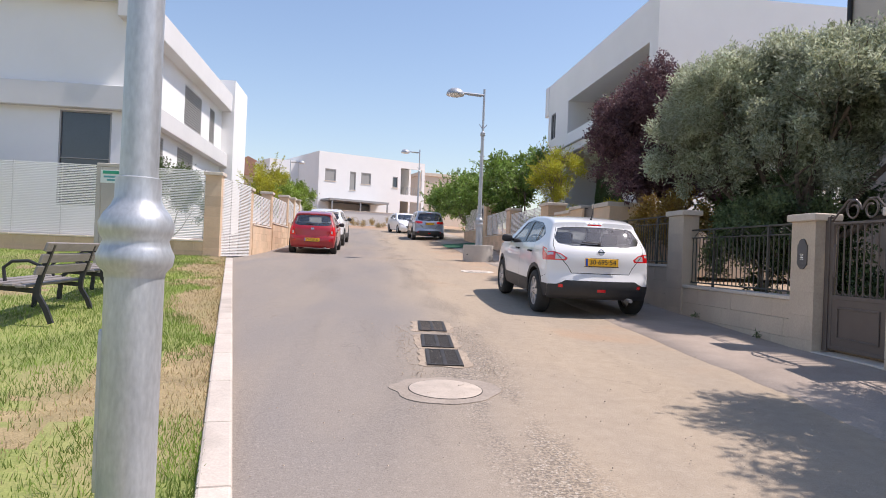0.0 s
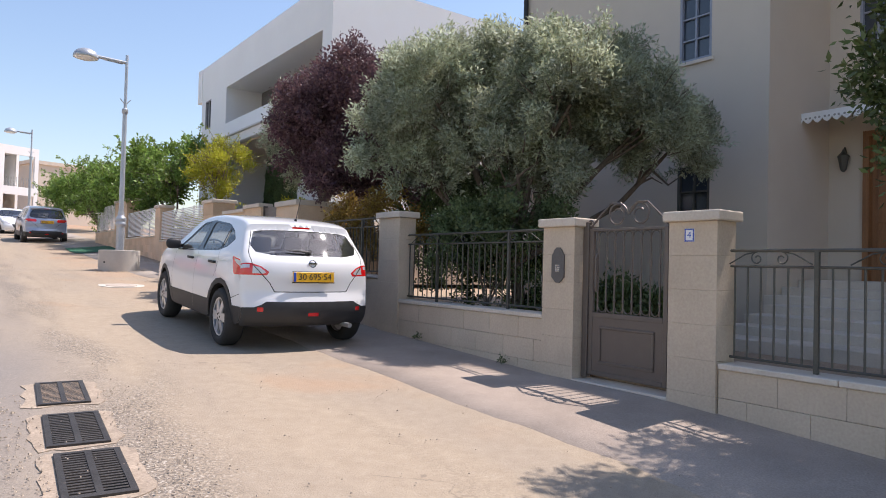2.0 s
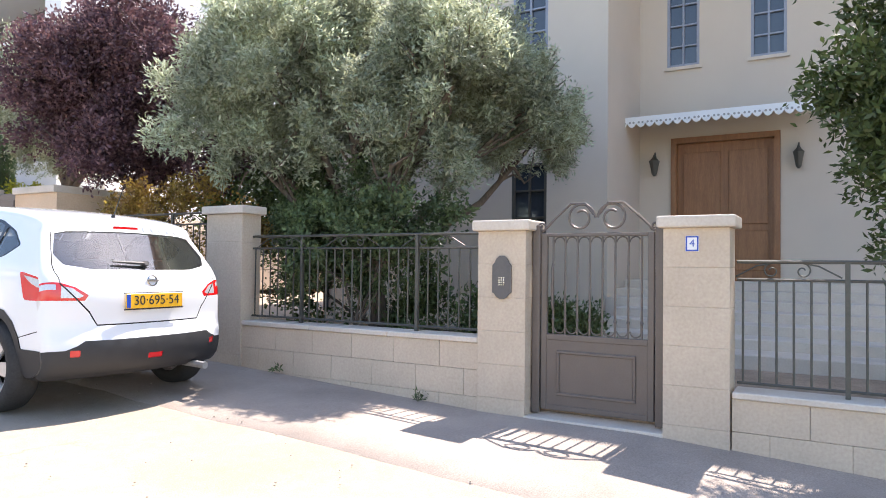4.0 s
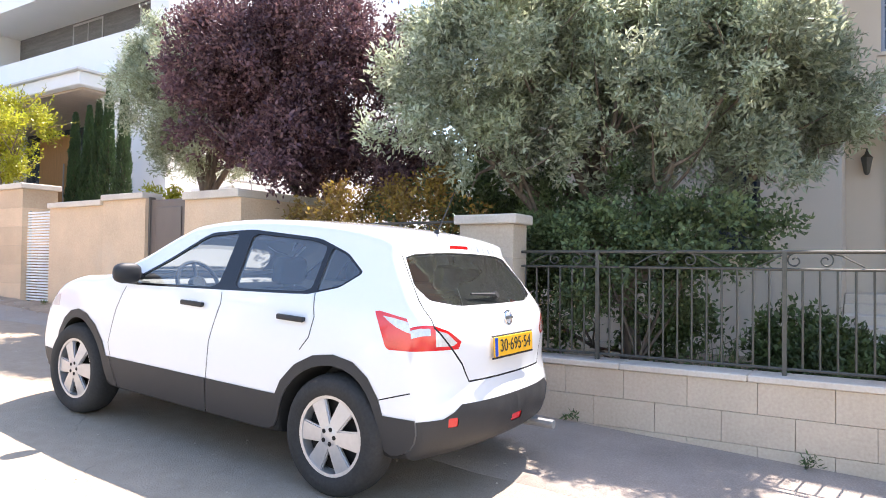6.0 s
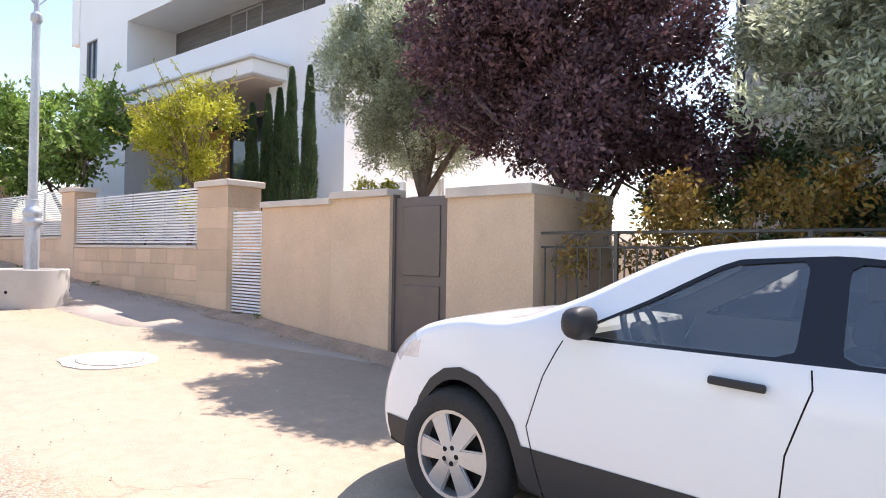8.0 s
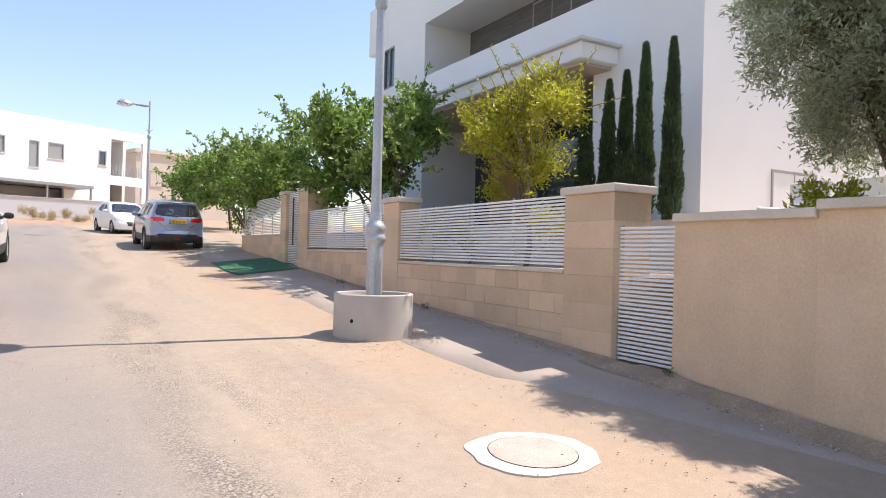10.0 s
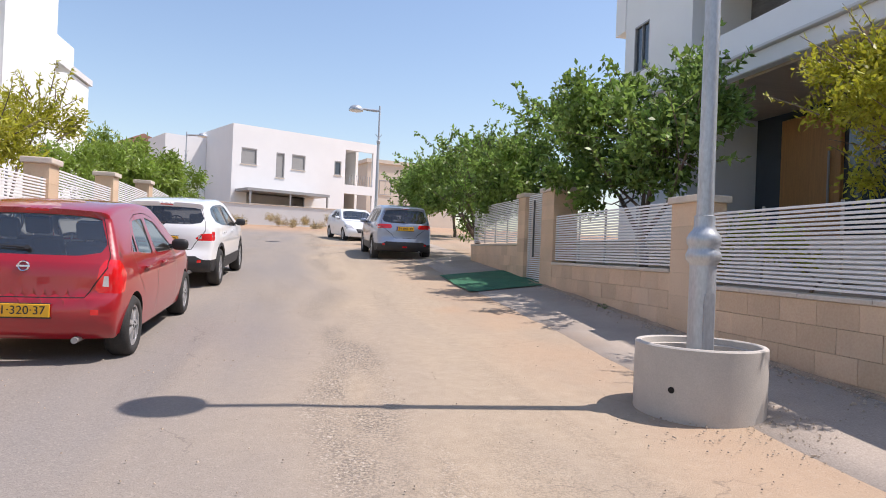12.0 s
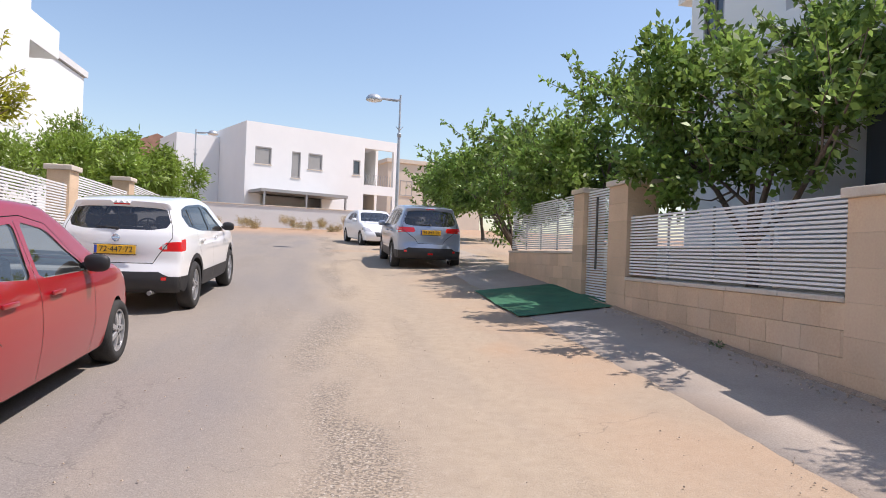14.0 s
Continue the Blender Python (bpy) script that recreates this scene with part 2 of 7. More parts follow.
DRY_SOIL = mat("dry_lawn_soil", (0.33, 0.25, 0.13), 0.95, var=0.25, coarse=2.5, fine=60, bump=0.5, stain=0.4, stain_col=(0.26, 0.25, 0.10))
WOOD = mat("oiled_wood", (0.30, 0.135, 0.055), 0.45, var=0.2, coarse=3, fine=30, bump=0.1, stretch=(6, 6, 0.5))
PALE_WOOD = mat("orange_wood", (0.46, 0.22, 0.07), 0.45, var=0.15, coarse=3, fine=30, bump=0.08, stretch=(6, 6, 0.5))
DARK_STONE = mat("grey_stone_cladding", (0.125, 0.118, 0.112), 0.8, var=0.25, coarse=4, fine=30, bump=0.3, stretch=(1, 0.3, 3), spread=0.1)
SHUTTER = mat("grey_shutter", (0.36, 0.35, 0.33), 0.5, 0.2, var=0.06, coarse=3, bump=0.05)
SOFFIT = mat("soffit_boards", (0.50, 0.40, 0.31), 0.7, var=0.08, stretch=(1, 8, 1))
WINDOW_GLASS = mat("dark_window_glass", (0.045, 0.055, 0.07), 0.05, var=0.1, coarse=0.5, bump=0.0, spec=0.9)
FRAME_GREY = mat("window_frame", (0.34, 0.33, 0.32), 0.45, 0.3, var=0.05, bump=0.02)
FRAME_BLUE = mat("blue_grey_window_frame", (0.30, 0.32, 0.38), 0.5, var=0.05, bump=0.02)
CAST_IRON = mat("cast_iron", (0.065, 0.058, 0.052), 0.6, 0.5, var=0.25, coarse=8, fine=80, bump=0.3)
BLACK = mat("black_plastic", (0.022, 0.022, 0.024), 0.55, var=0.1, fine=120, bump=0.1)
# DARK: near-black colour that stands in for shade inside holes and gaps
DARK = mat("dark_hollow", (0.012, 0.011, 0.010), 0.95, var=0.1, bump=0.0)
TURF = mat("green_artificial_turf", (0.035, 0.145, 0.075), 0.95, var=0.25, coarse=3, fine=220, bump=0.6, stain=0.3, stain_col=(0.12, 0.15, 0.09))
BARK = mat("grey_brown_bark", (0.17, 0.13, 0.10), 0.95, var=0.3, coarse=6, fine=40, bump=0.8, stretch=(1, 1, 0.25))
ROOF_TILE = mat("red_brown_roof", (0.42, 0.23, 0.16), 0.8, var=0.15, coarse=2)


# ---- mesh helpers ----
def part(name, bm, material, parent=None, label="", smooth=False):
    """Links a bmesh as one mesh object under a thing or part."""
    me = bpy.data.meshes.new(name)
    bm.to_mesh(me)
    bm.free()
    for m in material if isinstance(material, (list, tuple)) else [material]:
        me.materials.append(m)
    if smooth:
        me.shade_smooth()
        if smooth != "all":
            me.set_sharp_from_angle(angle=radians(smooth if smooth is not True else 40))
    ob = new(name, me)
    if parent:
        ob.parent = parent
    if label:
        ob["label"] = label
    return ob


def thing(name, label, category, at=(0, 0, 0), turn=0.0, group="", kind=""):
    ob = new(name)
    ob.empty_display_size = 0.2
    ob.matrix_world = pose(*at, 0, 0, turn)
    return tagged(ob, label, category, group, kind)


def box(bm, lo, hi, m=None):
    c = [(a + b) / 2 for a, b in zip(lo, hi)]
    s = [abs(b - a) for a, b in zip(lo, hi)]
    r = bmesh.ops.create_cube(bm, size=1, matrix=(m or Matrix()) @ Matrix.Translation(c) @ Matrix.Diagonal((*s, 1)))
    return r["verts"]


def bevelled(lo, hi, r=0.008, seg=1):
    bm = bmesh.new()
    box(bm, lo, hi)
    bmesh.ops.bevel(bm, geom=bm.edges[:], offset=r, segments=seg, affect="EDGES", profile=0.5)
    return bm


def lathe(bm, rows, seg=24, m=None, cap=True):
    """rows: (radius, height) up the axis z."""
    m = m or Matrix()
    rings = []
    for r, z in rows:
        rings.append([bm.verts.new(m @ Vector((r * math.cos(2 * math.pi * i / seg), r * math.sin(2 * math.pi * i / seg), z))) for i in range(seg)])
    for a, b in zip(rings, rings[1:]):
        for i in range(seg):
            j = (i + 1) % seg
            bm.faces.new((a[i], a[j], b[j], b[i]))
    if cap:
        bm.faces.new(rings[0][::-1])
        bm.faces.new(rings[-1])
    return bm


def tube(bm, pts, r, seg=8, taper=None):
    """A round bar along points; taper: the radius at its end."""
    pts = [Vector(p) for p in pts]
    rings = []
    for i, p in enumerate(pts):
        d = (pts[min(i + 1, len(pts) - 1)] - pts[max(i - 1, 0)]).normalized()
        u = d.orthogonal().normalized() if not rings else (u - d * u.dot(d)).normalized()
        v = d.cross(u)
        k = r if taper is None else r + (taper - r) * i / (len(pts) - 1)
        rings.append([bm.verts.new(p + (u * math.cos(a) + v * math.sin(a)) * k) for a in [2 * math.pi * s / seg for s in range(seg)]])
    for a, b in zip(rings, rings[1:]):
        for i in range(seg):
            j = (i + 1) % seg
            bm.faces.new((a[i], a[j], b[j], b[i]))
    bm.faces.new(rings[0][::-1])
    bm.faces.new(rings[-1])
    return bm


def prism(bm, outline, lo, hi, axis="y"):
    """A flat outline given thickness. axis y: outline in x, z; x: outline in y, z; z: outline in x, y."""
    def at(p, k):
        return {"y": (p[0], k, p[1]), "x": (k, p[0], p[1]), "z": (p[0], p[1], k)}[axis]
    a = [bm.verts.new(at(p, lo)) for p in outline]
    b = [bm.verts.new(at(p, hi)) for p in outline]
    n = len(outline)
    bm.faces.new(a)
    bm.faces.new(b[::-1])
    for i in range(n):
        j = (i + 1) % n
        bm.faces.new((a[j], a[i], b[i], b[j]))
    bmesh.ops.recalc_face_normals(bm, faces=bm.faces[:])
    return bm


# ---- ground ----
RISE = [(-400, -9.0), (-20, -1.1), (0, 0.08), (6.4, 0.47), (10.7, 0.68), (13.3, 0.82), (18.2, 1.12), (21.7, 1.28), (24, 1.37), (26.7, 1.52), (30.6, 1.75), (33, 1.92), (65, 3.9), (80, 4.6), (400, 8.0)]


def ground(x, y):
    base = float(np.interp(y, [r[0] for r in RISE], [r[1] for r in RISE]))
    verge = min(max((x - 3.9) / 1.4, 0), 1) * (min(max((8.0 - y) / 1.5, 0), 1) + min(max((y - 17.5) / 1.5, 0), 1))
    return base + 0.035 * min(max(0.0, x - 1), 6) * min(max((y - 14) / 14, 0), 1) + 0.07 * verge


def kerb_x(y):
    return -0.60 - (y - 3.48) * 0.188


def spans(cuts):
    out = []
    for a, b, step in cuts:
        out += list(np.arange(a, b - 1e-6, step))
    return out + [cuts[-1][1]]


def sheet(xs, ys, lift=0.0, height=ground):
    bm = bmesh.new()
    vs = [[bm.verts.new((x, y, height(x, y) + lift)) for x in xs] for y in ys]
    for r, s in zip(vs, vs[1:]):
        for i in range(len(xs) - 1):
            bm.faces.new((r[i], r[i + 1], s[i + 1], s[i]))
    return bm


road = part("ground", sheet(spans([(-600, -40, 80), (-40, -10, 6), (-10, 8, 0.5), (8, 40, 4), (40, 600, 80)]),
                            spans([(-400, -20, 40), (-20, 70, 0.6), (70, 120, 5), (120, 800, 80)])), ASPHALT, smooth="all")
tagged(road, "grey asphalt street dusted with tan sand, sloping uphill", "road", kind="structure")
# ---- pavements, kerb, lawn ----
def edge_wave(y, k):
    return 0.12 * noise.noise(Vector((y * 0.45, k, 0))) + 0.05 * noise.noise(Vector((y * 2.1, k, 3)))


def strip(name, x_in, x_out, y0, y1, material, lift, label, seed, kind="structure", step=0.25):
    bm = bmesh.new()
    ys = list(np.arange(y0, y1 + 1e-6, step))
    rows = []
    for y in ys:
        a = (x_in(y) if callable(x_in) else x_in) + edge_wave(y, seed)
        xs = [a + (x_out - a) * k / 4 for k in range(5)]
        rows.append([bm.verts.new((a - 0.02, y, ground(a, y) - 0.03))] + [bm.verts.new((x, y, ground(x, y) + lift)) for x in xs])
    for r, s in zip(rows, rows[1:]):
        for i in range(5):
            bm.faces.new((r[i], r[i + 1], s[i + 1], s[i]))
    return tagged(part(name, bm, material, smooth="all"), label, "pavement", kind=kind)


strip("pavement", 3.72, 5.6, -14, 13.0, DARK_PAVING, 0.006, "patched old asphalt pavement along the garden wall", 1.0)
strip("pavement", lambda y: 3.95 + 1.25 * min(max((19.6 - y) / 3.6, 0), 1), 5.75, 15.8, 48.0, PAVING, 0.008, "pale concrete pavement beside the stone wall", 4.0)

kerb = thing("kerb", "cream concrete kerb stones along the lawn edge", "kerb", kind="structure")
kdir = math.degrees(math.atan2(0.188, 1.0))
kbm = bevelled((-0.17, 0.006, -0.18), (0.0, 0.994, 0.115), 0.018, 2)
kfirst = part("kerb_stone", kbm, KERB, kerb)
for i in range(30):
    y = -11.4 + i * 0.983
    k = kfirst if i == 0 else new("kerb_stone", kfirst.data)
    k.parent = kerb
    k.matrix_world = Matrix.Translation((kerb_x(y), y, ground(kerb_x(y), y))) @ pose(0, 0, 0, math.degrees(math.atan2(ground(0, y + 1) - ground(0, y), 1)), 0, kdir)


def lawn_z(x, y):
    return ground(x, y) + 0.085 + 0.03 * noise.noise(Vector((x * 0.8, y * 0.8, 0)))


bm = bmesh.new()
lrows = []
def bare(x, y):
    """How bare the lawn is: worn along the kerb and in patches."""
    return noise.noise(Vector((x * 0.7, y * 0.5, 7))) + 0.35 * noise.noise(Vector((x * 3, y * 3, 2))) + (0.75 - abs(x - kerb_x(y)) * 0.7 if abs(x - kerb_x(y)) < 1.2 else -0.1)


for y in np.arange(-12, 18.61, 0.12):
    xr = kerb_x(y) - 0.16
    lrows.append([bm.verts.new((xr - 12 * (k / 40) ** 1.6, y, lawn_z(xr - 12 * (k / 40) ** 1.6, y))) for k in range(41)])
for r, s in zip(lrows, lrows[1:]):
    for i in range(40):
        f = bm.faces.new((r[i + 1], r[i], s[i], s[i + 1]))
        f.material_index = 1 if bare(r[i].co.x, r[i].co.y) > 0.3 else 0
tagged(part("lawn", bm, [LAWN, DRY_SOIL], smooth="all"), "patchy green lawn with dry brown spots", "lawn", kind="structure")


# ---- stone walls ----
BLOCK_L, BLOCK_H = 0.5, 0.235
block_mesh = bpy.data.meshes.new("stone_block")
bm = bevelled((0, -0.02, 0), (BLOCK_L - 0.003, 0.05, BLOCK_H - 0.003), 0.002)
bm.to_mesh(block_mesh)
bm.free()
block_mesh.materials.append(STONE_WARM)
cream_block_mesh = block_mesh.copy()
cream_block_mesh.materials[0] = STONE


def stone_wall(name, p0, p1, z0, z1, label, thick=0.22, coping=0.05, blocks=True, over=0.045, face=None, cream=False):
    """A wall whose face runs from p0 to p1 (face to the right of that way), with stone blocks before a core, and a coping."""
    d = Vector((p1[0] - p0[0], p1[1] - p0[1], 0))
    length = d.length
    ang = math.degrees(math.atan2(d.y, d.x))
    w = thing(name, label, "wall", (p0[0], p0[1], 0), ang, kind="structure")
    bm = bmesh.new()
    box(bm, (0, 0.004, z0 - 0.4), (length, thick, z1 - coping))
    part("core", bm, face or (JOINT if cream else WARM_JOINT if blocks else STONE), w)
    if blocks:
        zz, row = z1 - coping - BLOCK_H, 0
        while zz > z0 - BLOCK_H:
            x = -(row % 2) * BLOCK_L / 2
            while x < length - 0.02:
                a, b = max(x, 0.0), min(x + BLOCK_L, length)
                if b - a > 0.03:
                    o = new("stone_block", cream_block_mesh if cream else block_mesh)
                    o.parent = w
                    o.location = (a, -0.004 + random.uniform(-0.0015, 0.0015), zz)
                    o.scale = ((b - a) / BLOCK_L, 1, 1)
                x += BLOCK_L
            zz -= BLOCK_H
            row += 1
    if coping:
        n = max(1, round(length / 0.95))
        for i in range(n):
            part("coping_stone", bevelled((length * i / n + 0.002, -over, z1 - coping), (length * (i + 1) / n - 0.002, thick + over, z1 + random.uniform(-0.002, 0.002)), 0.008), COPING, w)
    return w


def pillar(x, y0, y1, z0, z1, label, depth=0.5, cap=0.09, name="gate_pillar", stone=None):
    p = thing(name, label, "pillar", (x, y0, 0), kind="structure")
    bm = bmesh.new()
    box(bm, (0.006, 0.006, z0 - 0.3), (depth - 0.006, y1 - y0 - 0.006, z1 - cap))
    part("core", bm, JOINT, p)
    n = max(1, round((z1 - cap - z0 + 0.1) / 0.29))
    h = (z1 - cap - z0 + 0.1) / n
    first = part("stone_block", bevelled((0, 0, 0), (depth, y1 - y0, h - 0.0015), 0.0025), stone or STONE, p)
    for i in range(n):
        o = first if i == 0 else new("stone_block", first.data)
        o.parent = p
        o.location = (0, 0, z0 - 0.1 + i * h)
    part("cap", bevelled((-0.045, -0.045, z1 - cap), (depth + 0.045, y1 - y0 + 0.045, z1), 0.014, 2), COPING, p)
    return p


def slatted_panel(name, p0, p1, z0, z1, label, pitch=0.044, category="fence", posts=None, group=""):
    """White slats between two points, face to the right of the way p0 to p1, with upright ribs behind."""
    d = Vector((p1[0] - p0[0], p1[1] - p0[1], 0))
    length = d.length
    f = thing(name, label, category, (p0[0], p0[1], 0), math.degrees(math.atan2(d.y, d.x)), group)
    n = int((z1 - z0) / pitch)
    sb = bevelled((0, 0, 0), (length, 0.018, pitch * 0.60), 0.003)
    first = part("slat", sb, SLAT_WHITE, f)
    for i in range(n):
        s = first if i == 0 else new("slat", first.data)
        s.parent = f
        s.location = (0, 0, z0 + 0.02 + i * (z1 - z0 - 0.03) / n)
    # white ribs coloured grey, standing in for their shade behind the slats
    for i in range(posts or max(2, round(length / 1.15) + 1)):
        k = posts or max(2, round(length / 1.15) + 1)
        x = (length - 0.05) * i / (k - 1)
        part("rib", bevelled((x, 0.026, z0), (x + 0.014, 0.06, z1), 0.003), SHUTTER, f)
    return f


WX = 5.40
# the garden wall with the iron fence
stone_wall("low_wall", (WX, 5.85), (WX, -14), -0.9, 0.93, "low cream plastered garden wall with stone coping", cream=True)
pillar(WX - 0.05, 5.86, 6.33, 0.45, 2.21, "cream stone gate pillar with a house number tile", depth=0.28)
pillar(WX - 0.05, 7.455, 7.905, 0.5, 2.21, "cream stone gate pillar with a grey intercom", depth=0.28)
stone_wall("low_wall", (WX, 10.80), (WX, 7.905), 0.5, 1.19, "low cream garden wall with chipped stone coping", cream=True)
pillar(WX - 0.05, 10.80, 11.36, 0.6, 2.45, "cream stone fence pillar with a flat cap", depth=0.28)
stone_wall("low_wall", (WX, 14.42), (WX, 11.36), 0.7, 1.52, "low cream garden wall behind the parked car", cream=True)
# the taller walls up the street
stone_wall("tall_wall", (WX, 15.46), (WX, 14.42), 0.85, 2.86, "tall cream stone wall with a flat coping", thick=1.6, coping=0.10, blocks=False, face=STONE_WARM)
stone_wall("tall_wall", (WX, 17.25), (WX, 16.28), 0.9, 2.90, "tall cream stone wall with coping", coping=0.08, blocks=False, face=STONE_WARM)
stone_wall("tall_wall", (WX, 18.65), (WX, 17.25), 1.0, 2.84, "tall smooth cream stone wall with coping", coping=0.08, blocks=False, face=STONE_WARM)
pillar(WX, 19.46, 20.26, 1.1, 3.20, "cream stone pillar between slatted gate and fence", depth=0.55, stone=STONE_WARM)
stone_wall("fence_wall", (WX + 0.03, 24.66), (WX + 0.03, 20.26), 1.2, 2.26, "cream stone block wall under the slatted fence")
pillar(WX, 24.66, 25.26, 1.3, 3.36, "cream stone fence pillar with cap", depth=0.4, stone=STONE_WARM)
stone_wall("fence_wall", (WX + 0.03, 29.55), (WX + 0.03, 25.26), 1.4, 2.42, "cream stone block wall under the slatted fence")
pillar(WX, 29.55, 30.22, 1.7, 3.90, "cream stone gate pillar with cap", depth=0.5, stone=STONE_WARM)
pillar(WX, 31.28, 31.75, 1.8, 3.90, "narrow cream stone pillar beside the white gate", depth=0.4, stone=STONE_WARM)
stone_wall("fence_wall", (WX + 0.03, 36.0), (WX + 0.03, 31.75), 1.7, 2.80, "cream stone block wall beyond the gate")
slatted_panel("slatted_fence", (WX + 0.05, 24.66), (WX + 0.05, 20.28), 2.28, 3.15, "white horizontal slat fence panel on the stone wall", group="slatted fence panels")
slatted_panel("slatted_fence", (WX + 0.05, 29.53), (WX + 0.05, 25.28), 2.44, 3.34, "white horizontal slat fence panel on the stone wall", group="slatted fence panels")
slatted_panel("slatted_fence", (WX + 0.05, 35.9), (WX + 0.05, 31.77), 2.82, 3.84, "white slat fence panel half hidden by leaves", group="slatted fence panels")
slatted_panel("slatted_gate", (WX + 0.08, 19.45), (WX + 0.08, 18.66), 1.32, 2.76, "white slatted metal garden gate, closed", category="gate", posts=2)
g2 = slatted_panel("slatted_gate", (WX + 0.08, 31.27), (WX + 0.08, 30.23), 1.98, 3.86, "white slatted entrance gate with a dark pull bar", category="gate", posts=2)
bm = bmesh.new()
tube(bm, [(0.52, -0.05, 2.5), (0.52, -0.05, 3.7)], 0.02)
part("pull_bar", bm, IRON, g2, "long dark pull bar")
# walls on the other side
stone_wall("fence_wall", (-14, 18.75), (-4.25, 18.75), 0.8, 1.66, "cream stone block wall at the end of the lawn")
pillar(-4.25, 18.72, 19.15, 1.0, 3.50, "cream stone corner pillar beside the lawn", depth=0.42, stone=STONE_WARM)
slatted_panel("slatted_fence", (-14, 18.8), (-4.25, 18.8), 1.68, 3.56, "tall white slat fence at the end of the lawn", group="slatted fence panels")
slatted_panel("slatted_gate", (-3.83, 18.95), (-3.42, 21.1), 1.22, 3.38, "tall white slatted vehicle gate, closed", category="gate", posts=4)
LEFT = [(21.1, -3.42), (24.6, -3.28), (28.4, -3.13), (32.4, -3.26), (36.4, -3.4), (40.4, -3.6)]
for i, ((y0, x0), (y1, x1)) in enumerate(zip(LEFT, LEFT[1:])):
    top = 3.33 + 0.052 * (y0 - 21.1)
    pillar(x0 - 0.36, y0, y0 + 0.42, ground(0, y0), top, "cream stone fence pillar across the street", depth=0.36, stone=STONE_WARM)
    stone_wall("fence_wall", (x0, y0 + 0.42), (x1, y1), ground(0, y0), top - 1.08, "cream stone block wall under white slats")
    slatted_panel("slatted_fence", (x0 - 0.04, y0 + 0.42), (x1 - 0.04, y1), top - 1.06, top - 0.1, "white horizontal slat fence beside the street", group="slatted fence panels")


# ---- houses ----
def slab(name, parent, lo, hi, material, label="", r=0.0):
    bm = bmesh.new()
    if r:
        bm.free()
        bm = bevelled(lo, hi, r)
    else:
        box(bm, lo, hi)
    return part(name, bm, material, parent, label)


def window(parent, face, a, b, z0, z1, out, bars=(1, 1), frame_mat=None, glass=None, depth=0.08, rim=0.05, sill=True):
    """A window in a face: face ('x', value) spans y from a to b, face ('y', value) spans x. out: the outward sign."""
    axis, v = face
    frame_mat, glass = frame_mat or FRAME_GREY, glass or WINDOW_GLASS

    def bx(p, q, u0, u1, lo, hi):
        lo_, hi_ = sorted((v + out * p, v + out * q))
        return ((lo_, u0, lo), (hi_, u1, hi)) if axis == "x" else ((u0, lo_, lo), (u1, hi_, hi))
    win = new("window")
    win.parent = parent
    for u0, u1, lo, hi in ((a, b, z0, z0 + rim), (a, b, z1 - rim, z1), (a, a + rim, z0 + rim, z1 - rim), (b - rim, b, z0 + rim, z1 - rim)):
        part("frame", bevelled(*bx(-depth, 0.02, u0, u1, lo, hi), 0.004), frame_mat, win)
    nx, nz = bars
    for i in range(1, nx):
        u = a + (b - a) * i / nx
        part("mullion", bevelled(*bx(-depth, 0.006, u - rim * 0.35, u + rim * 0.35, z0 + rim, z1 - rim), 0.003), frame_mat, win)
    for i in range(1, nz):
        w = z0 + (z1 - z0) * i / nz
        part("mullion", bevelled(*bx(-depth + 0.003, 0.003, a + rim, b - rim, w - rim * 0.3, w + rim * 0.3), 0.003), frame_mat, win)
    for i in range(nx):
        for j in range(nz):
            u0, u1 = a + rim + (b - a - 2 * rim) * i / nx, a + rim + (b - a - 2 * rim) * (i + 1) / nx
            w0, w1 = z0 + rim + (z1 - z0 - 2 * rim) * j / nz, z0 + rim + (z1 - z0 - 2 * rim) * (j + 1) / nz
            bm = bmesh.new()
            box(bm, *bx(-depth * 0.7, -depth * 0.55, u0, u1, w0, w1))
            part("pane", bm, glass, win)
    if sill:
        bm = bmesh.new()
        box(bm, *bx(-0.05, 0.07, a - 0.05, b + 0.05, z0 - 0.06, z0 - 0.002))
        part("sill", bm, COPING, win)
    return win


def holed_wall(axis, v0, v1, a, b, z0, z1, holes):
    """A wall slab with rectangular openings right through it. holes: (a, b, z0, z1)."""
    bm = bmesh.new()
    us = sorted({a, b, *[h[0] for h in holes], *[h[1] for h in holes]})
    zs = sorted({z0, z1, *[h[2] for h in holes], *[h[3] for h in holes]})
    for u0, u1 in zip(us, us[1:]):
        run = None
        for w0, w1 in zip(zs, zs[1:]):
            mid = ((u0 + u1) / 2, (w0 + w1) / 2)
            solid = not any(h[0] < mid[0] < h[1] and h[2] < mid[1] < h[3] for h in holes)
            if solid:
                run = (run[0] if run else w0, w1)
            if run and (not solid or w1 == zs[-1]):
                lo, hi = ((v0, u0, run[0]), (v1, u1, run[1])) if axis == "x" else ((u0, v0, run[0]), (u1, v1, run[1]))
                box(bm, lo, hi)
                run = None
    bmesh.ops.remove_doubles(bm, verts=bm.verts[:], dist=0.0005)
    return bm


